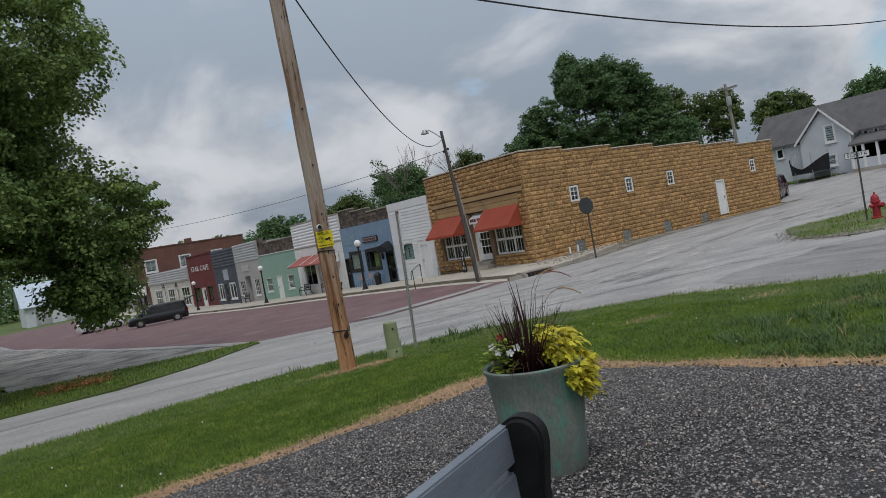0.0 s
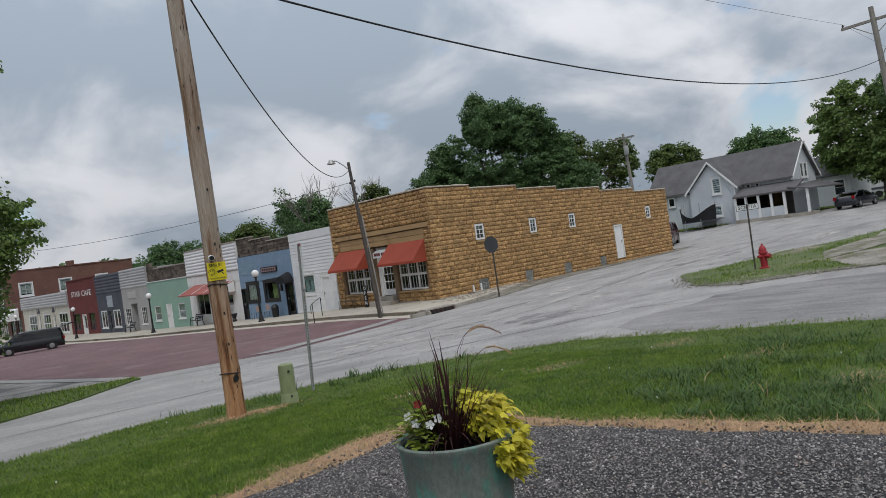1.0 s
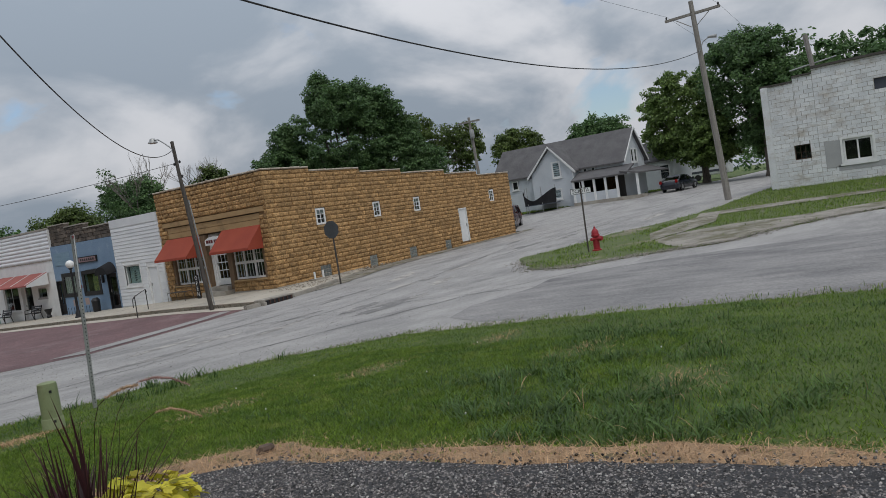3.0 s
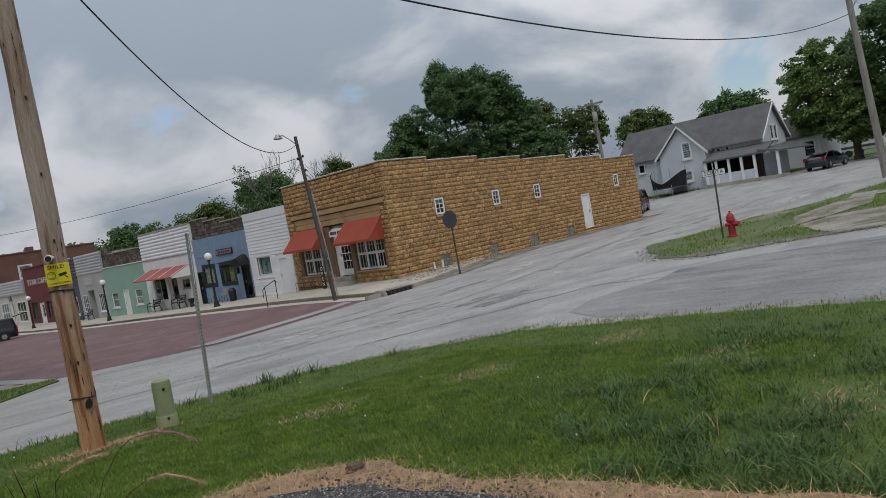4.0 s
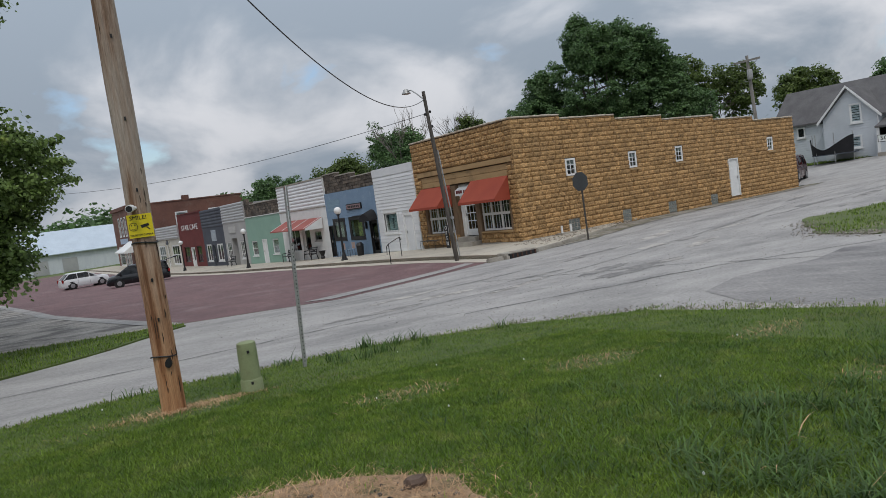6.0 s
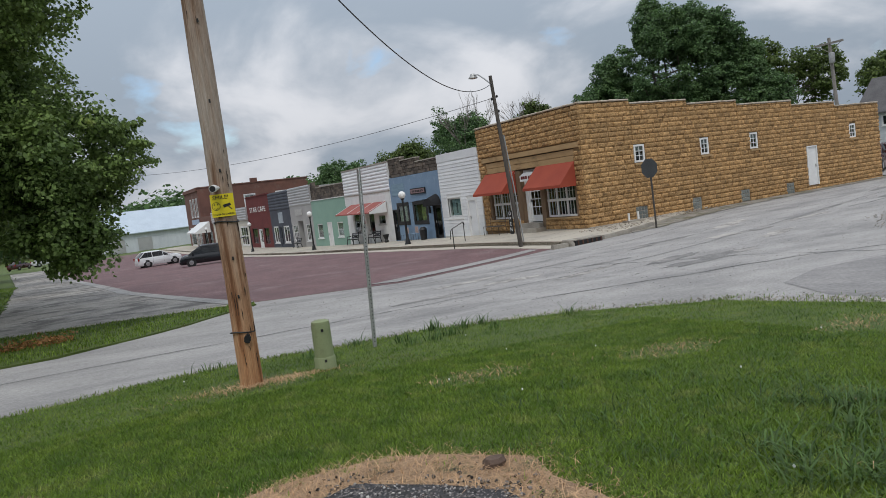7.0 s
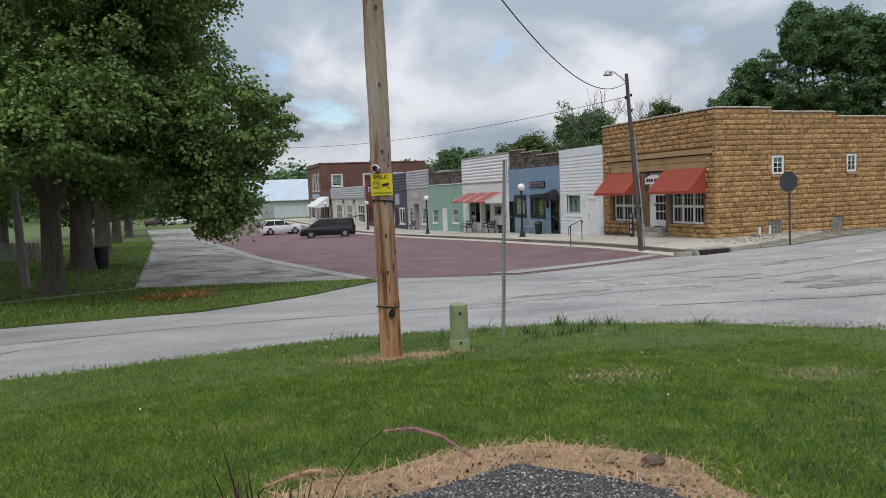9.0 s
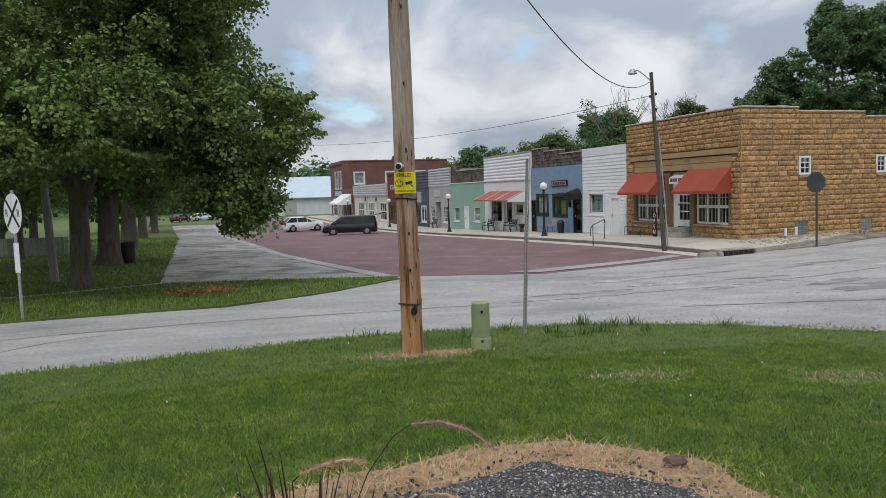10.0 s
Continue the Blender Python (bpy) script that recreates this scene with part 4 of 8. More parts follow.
# ---------------------------------------------------------------- the row of shops along the brick street
FACE = ("x", 0.0)


def z_walk(y):
    return ter(-0.3, y) + 0.13


def shop(name, label, y0, y1, ztop, material, holes, depth=16.0, body=None):
    """A hollow shop whose front stands on the street line."""
    z0 = z_walk((y0 + y1) / 2)
    t = thing(name, label, "building", (0, (y0 + y1) / 2, z0))
    part("front_wall", wall(Shape(), FACE, y0, y1, z0 - 0.7, ztop, holes, 0.0, 0.25), material, t, weld=True)
    shell(t, 0.0, depth, y0 + 0.01, y1 - 0.01, z0 - 0.7, ztop - 0.15, body or material)
    return t, z0


def blank_glass(face, u0, u1, z0, z1, material=None):
    return fb(Shape(), face, u0, u1, 0.1, 0.12, z0, z1)


# white clapboard shop
w_holes = [(10.76, 12.24, 0.9, 1.98), (9.12, 10.03, -0.2, 1.80)]
shop_a, z0 = shop("white_clapboard_shop", "white clapboard shop with a plain door", 8.45, 13.03, 4.5, M_TRIMWHITE, w_holes, body=M_DARKSTONE)
rows(shop_a, "siding_board", UNIT_LAP, M_WHITE, 0.0, 8.47, 13.01, z0, 4.08, 0.19, [(a - 0.1, b + 0.1, c - 0.1, d + 0.1) for a, b, c, d in w_holes])
part("fascia_panel", Shape().box(-0.035, 0.0, 8.45, 13.03, 4.1, 4.56), M_WHITE, shop_a, bevel=0.006)
window(shop_a, FACE, *w_holes[0], nx=1, ny=1, casing=0.09, inset=0.05)
poster = Shape().box(0.15, 0.16, 11.0, 12.0, 0.97, 1.9)
part("window_poster", poster, mat("pale_poster", (0.45, 0.52, 0.52), (0.3, 0.4, 0.42), scale=6), shop_a, "pale poster behind the glass")
bars = Shape()
for k in range(5):
    bars.box(0.14, 0.15, 11.42, 11.58, 1.1 + k * 0.12, 1.18 + k * 0.12)
part("poster_marks", bars, M_SLATE, shop_a)
door(shop_a, FACE, *w_holes[1], M_WHITE, inset=0.03, label="plain white slab door")

# blue shop
b_holes = [(17.6, 19.15, 0.66, 1.9), (15.0, 16.78, 0.66, 1.92), (13.2, 14.2, -0.35, 1.68), (19.3, 20.05, -0.5, 1.6)]
shop_b, z0 = shop("blue_shop", "blue painted shop with black window frames", 13.05, 20.1, 3.72, M_BLUE, b_holes, body=M_DARKSTONE)
for h in b_holes[:2]:
    window(shop_b, FACE, *h, nx=1, ny=1, rim=0.12, inset=-0.02, material=M_BLACK, casing=0.12, sill=False, curtain=0.9 if h[0] > 17 else None)
window_card = Shape().box(0.2, 0.22, 15.4, 16.1, 0.75, 1.75)
part("window_display", window_card, mat("yellow_green_display", (0.45, 0.46, 0.12), (0.14, 0.2, 0.1), scale=5), shop_b, "yellow-green goods in the window")
door(shop_b, FACE, *b_holes[2], M_BLACK, glass=(0.6, 0.1, 0.9), frame=M_BLACK, label="black glazed door")
door(shop_b, FACE, *b_holes[3], M_BLACK, glass=(0.6, 0.3, 0.9), frame=M_BLACK, label="black door")
bs = part("shop_sign", Shape().box(-0.08, -0.003, 14.85, 16.9, 2.47, 2.84), M_BLACK, shop_b, "black framed sign", bevel=0.01)
part("sign_panel", Shape().box(-0.088, -0.08, 14.93, 16.82, 2.53, 2.78), mat("dusty_rose_panel", (0.30, 0.20, 0.21), (0.24, 0.16, 0.17)), bs)
mk = Shape()
for k in range(7):
    mk.box(-0.094, -0.088, 15.1 + k * 0.23, 15.25 + k * 0.23, 2.59, 2.72)
part("sign_marks", mk, M_BLACK, bs)
arch = Shape()
arc = [(math.cos(a) * 0.62, math.sin(a) * 0.62) for a in [math.pi * k / 10 for k in range(11)]]
arch.loft([[(-0.02, 13.7 + u, 1.72 + v) for u, v in arc], [(-0.62, 13.7 + u * 0.98, 1.66 + v * 0.72) for u, v in arc]])
part("door_canopy", arch, M_BLACKCLOTH, shop_b, "rounded black cloth canopy", smooth=50)
part("wall_cable", Shape().tube([(-0.03, 13.4, 2.1), (-0.03, 15.0, 2.12), (-0.03, 17.3, 2.0)], 0.02, 6), M_BLUE, shop_b)
part("wall_lantern", Shape().box(-0.14, -0.02, 14.45, 14.6, 1.2, 1.65), M_BLACK, shop_b, bevel=0.02)
part("louvre", Shape().box(-0.02, -0.003, 17.9, 19.8, 2.5, 3.3), mat("bleached_blue_panel", (0.22, 0.32, 0.40), (0.17, 0.26, 0.34), scale=2, stretch=(1, 0.4, 5)), shop_b)


def rubble(parent, y0, y1, z0, tops, x=0.12, seed=3):
    """A rough dark block parapet, stepped along its top."""
    rng, s, core = random.Random(seed), Shape(), Shape()
    for a, b, top in tops:
        core.box(x + 0.06, x + 0.3, a, b, z0, top)
        z, k = z0, 0
        while z < top - 0.05:
            y = a
            while y < b - 0.03:
                w = min(rng.uniform(0.3, 0.5), b - y)
                d = rng.uniform(0, 0.04)
                s.box(x - d, x + 0.1, y + 0.01, y + w - 0.01, z + 0.01, min(z + 0.2, top) - 0.008)
                y += w
            z += 0.205
    ob = part("parapet", core, M_DARKSTONE, parent, "rough dark block parapet")
    tagged(part("parapet_block", s, M_DARKSTONE, ob), kind="stuff")
    return ob


rubble(shop_b, 13.05, 20.1, 3.74, [(13.05, 16.0, 4.45), (16.0, 18.2, 4.72), (18.2, 20.1, 4.95)])
part("parapet_cap", Shape().box(0.05, 0.45, 13.05, 16.0, 4.455, 4.52).box(0.05, 0.45, 16.0, 18.2, 4.725, 4.79).box(0.05, 0.45, 18.2, 20.1, 4.955, 5.02), M_KERB, shop_b)

# white ribbed shop with a faded awning
c_holes = [(25.3, 27.5, -0.1, 1.75), (21.45, 22.6, 0.66, 1.3), (23.3, 24.9, -0.8, 1.7)]
shop_c, z0 = shop("white_ribbed_shop", "white shop with ribbed metal upper front and faded red awning", 20.1, 28.7, 4.85, M_TRIMWHITE, c_holes, body=M_DARKSTONE)
rows(shop_c, "metal_rib", UNIT_RIB, M_WHITE, 0.0, 20.12, 28.68, 2.95, 4.82, 0.235)
part("fascia_panel", Shape().box(-0.03, 0.0, 20.1, 28.7, 2.2, 2.93), M_TRIMWHITE, shop_c)
part("edge_trim", Shape().box(-0.06, 0.0, 20.1, 28.7, 2.9, 2.95).box(-0.06, 0.2, 20.1, 28.7, 4.83, 4.93), M_KERB, shop_c)
window(shop_c, FACE, *c_holes[0], nx=2, ny=1, rim=0.1, material=M_TRIMWHITE, inset=0.05)
window(shop_c, FACE, *c_holes[1], nx=1, ny=1, rim=0.07, material=M_GREY, inset=0.03)
door(shop_c, FACE, *c_holes[2], M_TRIMWHITE, glass=(0.7, 0.3, 0.9), inset=0.15, label="recessed white glazed door")
awn = awning(shop_c, 20.9, 27.5, 2.25, 1.62, 1.35, M_AWNING_OLD, valance=0.08, x=-0.06)
seams = Shape()
for y in (21.0, 23.0, 25.0, 27.3):
    seams.prism([(-0.06, y, 2.275), (-1.41, y, 1.645), (-1.41, y + 0.06, 1.645), (-0.06, y + 0.06, 2.275)], (0, 0, 0.02))
part("awning_seam", seams, M_WHITE, awn, "white awning seams")
part("awning_end_panel", Shape().prism([(-0.06, 20.88, 2.24), (-1.4, 20.88, 1.62), (-1.4, 20.88, 1.5), (-0.06, 20.88, 1.5)], (0, 0.01, 0)), M_TRIMWHITE, awn)

# mint green shop
g_holes = [(34.85, 36.3, -0.32, 0.95), (29.85, 31.25, -0.2, 1.02), (32.45, 33.55, -1.0, 1.04)]
shop_d, z0 = shop("mint_green_shop", "low mint green shop with white windows", 28.7, 37.2, 2.98, M_GREEN, g_holes, body=M_DARKSTONE)
for h in g_holes[:2]:
    window(shop_d, FACE, *h, nx=1, ny=2, rim=0.1, inset=0.04, curtain=0.95)
door(shop_d, FACE, *g_holes[2], M_TRIMWHITE, inset=0.04, label="plain white door")
part("edge_trim", Shape().box(-0.05, 0.1, 28.7, 37.2, 2.985, 3.05), M_TRIMWHITE, shop_d)
rubble(shop_d, 28.7, 37.2, 3.06, [(28.7, 35.6, 4.05), (35.6, 36.6, 4.3), (36.6, 37.2, 4.62)], seed=8)
part("parapet_cap", Shape().box(0.05, 0.45, 28.7, 35.6, 4.055, 4.13), M_KERB, shop_d)

# grey shop, dark grey shop
e_holes = [(42.1, 43.6, -0.55, 1.0), (38.1, 39.5, -0.55, 1.02), (40.1, 41.8, -1.3, 1.4)]
shop_e, z0 = shop("grey_shop", "warm grey shop with ribbed metal upper front", 37.2, 43.9, 4.5, M_GREY, e_holes)
rows(shop_e, "metal_rib", UNIT_RIB, M_METALGREY, 0.0, 37.22, 43.88, 2.75, 4.5, 0.25)
for h in e_holes[:2]:
    window(shop_e, FACE, *h, nx=3, ny=4, rim=0.1, inset=0.04)
door(shop_e, FACE, *e_holes[2], M_GREY, glass=(0.6, 0.35, 0.9), inset=0.5, frame=M_GREY, label="recessed grey door")
part("shop_sign", Shape().box(-0.05, -0.003, 40.2, 42.2, 1.85, 2.45), mat("pale_grey_board", (0.5, 0.49, 0.47), (0.42, 0.41, 0.4), scale=5), shop_e, "pale grey sign board")
f_holes = [(44.9, 46.9, -0.75, 0.95), (47.3, 48.4, -1.4, 0.95), (48.8, 50.6, -0.8, 0.95)]
shop_f, z0 = shop("dark_grey_shop", "dark grey shop with white-trimmed windows", 43.9, 51.3, 4.45, M_SLATE, f_holes)
rows(shop_f, "metal_rib", UNIT_RIB, M_SLATE, 0.0, 43.92, 51.28, 2.6, 4.45, 0.3)
for h in (f_holes[0], f_holes[2]):
    window(shop_f, FACE, *h, nx=2, ny=1, rim=0.14, bar=0.12, inset=0.02)
door(shop_f, FACE, *f_holes[1], M_SLATE, glass=(0.6, 0.2, 0.9), frame=M_SLATE, label="dark glazed door")
part("shop_sign", Shape().box(-0.06, -0.003, 46.6, 48.1, 1.25, 2.35), mat("faded_white_board", (0.42, 0.46, 0.5), (0.3, 0.34, 0.38), scale=4), shop_f, "faded white board")

# maroon cafe
h_holes = [(55.4, 56.9, -1.5, 0.75), (52.6, 54.6, -0.9, 0.85), (57.6, 60.0, -0.9, 0.85)]
shop_g, z0 = shop("maroon_cafe", "maroon cafe with white lettering on its upper front", 51.3, 61.3, 4.45, M_MAROON, h_holes)
door(shop_g, FACE, *h_holes[0], M_TRIMWHITE, glass=(0.6, 0.35, 0.9), label="white cafe door")
for h in h_holes[1:]:
    window(shop_g, FACE, *h, nx=2, ny=1, material=M_BLACK, sill=False)
letters("STAR CAFE", 1.15, Matrix.Translation((-0.012, 56.4, 2.95)) @ Euler((radians(90), 0, radians(-90))).to_matrix().to_4x4() @ Matrix.Diagonal((1.25, 0.72, 1, 1)), M_TRIMWHITE, shop_g, label="white painted lettering")
part("edge_trim", Shape().box(-0.08, 0.1, 51.3, 61.3, 4.46, 4.58), M_MAROON, shop_g)

# low cream shop with ribbed fascia
i_holes = [(62.3, 66.0, -1.2, 1.2), (67.2, 68.4, -1.9, 1.3), (69.6, 73.0, -1.2, 1.2), (74.0, 75.2, -1.9, 1.3), (76.2, 80.2, -1.2, 1.2)]
shop_h, z0 = shop("low_cream_shop", "low cream shop with a ribbed metal fascia", 61.3, 83.0, 3.4, M_CREAM, i_holes)
rows(shop_h, "metal_rib", UNIT_RIB, M_METALGREY, -0.15, 61.32, 82.98, 1.95, 3.45, 0.3)
part("fascia_backing", Shape().box(-0.15, -0.002, 61.3, 83.0, 1.9, 3.5), M_METALGREY, shop_h)
for h in i_holes[0::2]:
    window(shop_h, FACE, *h, nx=3, ny=2, rim=0.18, bar=0.1, inset=0.03, sill=False)
for h in i_holes[1::2]:
    door(shop_h, FACE, *h, M_CREAM, glass=(0.6, 0.35, 0.9), label="cream glazed door")
for y in (66.9, 69.0, 73.6, 75.7):
    part("pilaster", Shape().box(-0.08, -0.003, y - 0.12, y + 0.12, z0, 1.9), M_CREAM, shop_h)
for y in (67.8, 74.6):
    part("door_gable", Shape().prism([(-0.09, y - 0.7, 1.3), (-0.09, y + 0.7, 1.3), (-0.09, y, 1.85)], (0.08, 0, 0)), M_SLATE, shop_h)

# two-storey brick building
z0 = z_walk(98)
hall = thing("brick_hall", "two-storey brown brick building with white window surrounds", "building", (0, 98, z0))
B_TOP = 7.7
south = ("y", 92.0)
BRICK_W = [(1.9, 3.5), (7.2, 8.8), (12.4, 14.0)]
s_holes = [(a, b, 4.0, 5.75) for a, b in BRICK_W]
part("side_wall", wall(Shape(), south, 0.0, 18, z0 - 0.5, B_TOP, s_holes, 0, 0.3), M_BROWNBRICK, hall, weld=True)
for h in s_holes:
    window(hall, south, *h, nx=2, ny=2, rim=0.12, casing=0.16, inset=0.08, curtain=0.85)
w_holes = [(93.6, 94.8, 3.3, 6.0), (96.2, 97.4, 3.3, 6.0), (98.8, 100.0, 3.3, 6.0), (93.4, 95.0, -1.6, 1.4), (96.0, 97.6, -2.0, 1.4), (98.6, 103.0, -1.4, 1.4)]
part("front_wall", wall(Shape(), ("x", 0.0), 92.3, 105, z0 - 0.5, B_TOP, w_holes, 0.0, 0.3), M_BROWNBRICK, hall, weld=True)
for h in w_holes:
    window(hall, ("x", 0.0), *h, nx=1, ny=2, rim=0.1, casing=0.14, inset=0.06)
part("back_wall", Shape().box(0.3, 18, 104.7, 105, z0 - 0.5, B_TOP).box(17.7, 18, 92.3, 104.7, z0 - 0.5, B_TOP), M_BROWNBRICK, hall)
part("roof", Shape().box(0.3, 17.7, 92.3, 104.7, B_TOP - 0.6, B_TOP - 0.4), M_ROOF, hall)
# added floor and inner wall, painted dark as the unlit rooms
part("inner_floor", Shape().box(0.3, 17.7, 92.3, 104.7, 2.0, 2.2).box(3, 3.1, 92.3, 104.7, z0, B_TOP - 0.6), M_DARKROOM, hall)
part("cornice", Shape().box(-0.2, 0.0, 92.0, 105.1, 7.2, 7.75).box(-0.12, 18.05, 91.9, 92.0, B_TOP - 0.12, B_TOP + 0.08), M_BROWNBRICK, hall, bevel=0.03)
part("chimney", Shape().box(8.6, 9.6, 92.2, 93.0, B_TOP - 0.4, B_TOP + 0.7), M_BROWNBRICK, hall)
part("shop_sign", Shape().box(-0.15, -0.21, 93.0, 99.5, 2.0, 2.8), mat("pale_blue_board", (0.42, 0.5, 0.62), (0.36, 0.44, 0.56)), hall, "pale blue sign board")
awning(hall, 84.0, 91.8, 2.3, 0.9, 2.2, M_TRIMWHITE, valance=0.2, x=-0.3)
shed_low, z0 = shop("brick_infill_shop", "low brick shop beside the brick hall", 83.0, 92.0, 3.1, M_BROWNBRICK, [(84.5, 87.0, -1.5, 1.0), (88.5, 91.0, -1.5, 1.0)])
for h in ((84.5, 87.0, -1.5, 1.0), (88.5, 91.0, -1.5, 1.0)):
    window(shed_low, FACE, *h, nx=2, ny=1, material=M_BLACK, sill=False)

# far white metal building at the end of the street
z0 = ter(-8, 128)
far = thing("white_metal_building", "long white metal building with a pale blue-grey roof", "building", (-4, 134, z0))
part("wall", Shape().box(-13, 8, 128, 142, z0 - 0.5, z0 + 3.6), mat("white_metal_sheet", (0.62, 0.65, 0.68), (0.55, 0.58, 0.62), scale=0.4, stretch=(4, 1, 1)), far)
part("roof", Shape().prism([(-13.6, 127.4, z0 + 3.5), (8.6, 127.4, z0 + 3.5), (8.6, 135, z0 + 8.0), (-13.6, 135, z0 + 8.0)], (0, 0, 0.15)).prism([(-13.6, 142.6, z0 + 3.5), (8.6, 142.6, z0 + 3.5), (8.6, 135, z0 + 8.0), (-13.6, 135, z0 + 8.0)], (0, 0, 0.15)),
     mat("pale_blue_metal_roof", (0.50, 0.57, 0.64), (0.44, 0.51, 0.58), scale=0.5, rough=0.5), far)
for x in (-10, -5):
    part("garage_door", Shape().box(x - 1.3, x + 1.3, 127.9, 128.0, z0, z0 + 2.6), M_METALGREY, far)
part("gable", Shape().prism([(-13, 128, z0 + 3.6), (-13, 142, z0 + 3.6), (-13, 135, z0 + 7.9)], (21, 0, 0)), M_WHITE, far)

# ---------------------------------------------------------------- poles, cables, posts


def wobble_pole(s, base, top, r0, r1, n=9, sides=14, seed=1):
    rng = random.Random(seed)
    pts, rad = [], []
    for k in range(n + 1):
        f = k / n
        pts.append(Vector(base).lerp(Vector(top), f) + Vector((rng.uniform(-1, 1), rng.uniform(-1, 1), 0)) * 0.006)
        rad.append(r0 + (r1 - r0) * f + rng.uniform(-0.004, 0.004))
    return s.tube(pts, rad, sides)


ZP = ter(-18.55, -16.33)
pole = thing("utility_pole", "tall new brown treated wooden utility pole", "utility pole", (-18.50, -16.345, ZP))
part("shaft", wobble_pole(Shape(), (-18.50, -16.345, ZP - 0.3), (-18.565, -16.325, 6.95), 0.122, 0.106), M_POLE, pole, smooth=60)
checks = Shape()
rng = random.Random(4)
for k in range(60):
    a, z, h = rng.uniform(2.9, 5.6), 0.7 + 5.8 * rng.random() ** 1.5, rng.uniform(0.05, 0.26)
    f_ = (z - 0.6) / 6.3
    rr0 = 0.118 - 0.015 * f_
    x, y = -18.50 - 0.065 * f_ + rr0 * math.cos(a), -16.345 + 0.02 * f_ + rr0 * math.sin(a)
    checks.tube([(x, y, z), (x + 0.003, y, z + h / 2), (x, y + 0.003, z + h)], [0.0015, 0.006, 0.001], 5)
tagged(part("drying_check", checks, mat("dark_crack", (0.05, 0.032, 0.02), (0.035, 0.022, 0.014)), pole, "dark drying cracks in the wood"), kind="stuff")
view = Vector((-0.30, -0.954, 0)).normalized()
side = Vector((0.954, -0.30, 0)).normalized()
centre = Vector((-18.522, -16.338, 0))


def on_pole(u, out, z):
    """A spot u metres across the pole's street face and out metres from its axis."""
    return centre + side * u + view * out + Vector((0, 0, z))


sgn = part("warning_sign", Shape().prism([on_pole(-0.115, 0.124, 2.45), on_pole(0.115, 0.124, 2.45), on_pole(0.115, 0.124, 2.68), on_pole(-0.115, 0.124, 2.68)], view * 0.004), M_YELLOW, pole, "yellow plastic warning sign")
face = Matrix((( side.x, 0, view.x, 0), (side.y, 0, view.y, 0), (0, 1, 0, 0), (0, 0, 0, 1)))
letters("SMILE!", 0.062, Matrix.Translation(on_pole(-0.012, 0.130, 2.645)) @ face @ Matrix.Diagonal((0.95, 0.9, 1, 1)), M_BLACK, sgn, 0.001)
letters("YOU'RE ON CAMERA", 0.026, Matrix.Translation(on_pole(0, 0.130, 2.475)) @ face @ Matrix.Diagonal((0.85, 1, 1, 1)), M_BLACK, sgn, 0.001)
icon = Shape()
c0 = on_pole(-0.065, 0.1295, 2.56)
icon.loft([[c0 + (side * math.cos(a) + Vector((0, 0, 1)) * math.sin(a)) * r for a in [math.tau * k / 20 for k in range(20)]] for r in (0.042, 0.037)], caps=False)
for u, z in ((-0.08, 2.57), (-0.05, 2.57)):
    icon.prism([on_pole(u - 0.005, 0.1292, z), on_pole(u + 0.005, 0.1292, z), on_pole(u + 0.005, 0.1292, z + 0.014), on_pole(u - 0.005, 0.1292, z + 0.014)], view * 0.001)
icon.prism([on_pole(-0.085, 0.1292, 2.54), on_pole(-0.065, 0.1292, 2.528), on_pole(-0.045, 0.1292, 2.54), on_pole(-0.045, 0.1292, 2.545), on_pole(-0.065, 0.1292, 2.534), on_pole(-0.085, 0.1292, 2.545)], view * 0.001)
icon.prism([on_pole(0.0, 0.1292, 2.57), on_pole(0.075, 0.1292, 2.585), on_pole(0.082, 0.1292, 2.56), on_pole(0.01, 0.1292, 2.54)], view * 0.001)
icon.prism([on_pole(0.05, 0.1292, 2.55), on_pole(0.062, 0.1292, 2.55), on_pole(0.09, 0.1292, 2.52), on_pole(0.075, 0.1292, 2.52)], view * 0.001)
part("sign_icon", icon, M_BLACK, sgn)
camera_box = part("security_camera", Shape().tube([on_pole(-0.055, 0.14, 2.745), on_pole(-0.06, 0.27, 2.735)], 0.036, 16), M_TRIMWHITE, pole, "small white bullet camera", smooth=40)
part("lens_hood", Shape().tube([on_pole(-0.06, 0.268, 2.735), on_pole(-0.0605, 0.276, 2.7345)], 0.03, 16), M_BLACK, camera_box)
part("mount", Shape().tube([on_pole(-0.02, 0.1, 2.745), on_pole(-0.055, 0.2, 2.745)], 0.018, 8), M_TRIMWHITE, camera_box)
for z, r in ((2.395, 0.122), (1.24, 0.125)):
    ring = [centre + Vector((math.cos(a) * r, math.sin(a) * r, z + 0.01 * math.sin(a * 2))) for a in [math.tau * k / 24 for k in range(25)]]
    part("strap", Shape().tube(ring, 0.008, 6), M_BLACK, pole, "black strap round the pole")
tag = Shape().prism([on_pole(0.02, 0.125, 1.20), on_pole(0.07, 0.125, 1.24), on_pole(0.09, 0.125, 1.17), on_pole(0.06, 0.125, 1.12), on_pole(0.01, 0.125, 1.14)], view * 0.025)
part("knot", tag, M_BLACK, pole, "dark knot of strap ends", bevel=0.008)
for k in range(5):
    z = (1.6, 2.0, 2.9, 3.6, 4.4)[k]
    p = on_pole(0.02, 0.115, z)
    part("staple", Shape().box(p.x - 0.008, p.x + 0.008, p.y - 0.012, p.y + 0.01, z, z + 0.035), M_BLACK, pole)

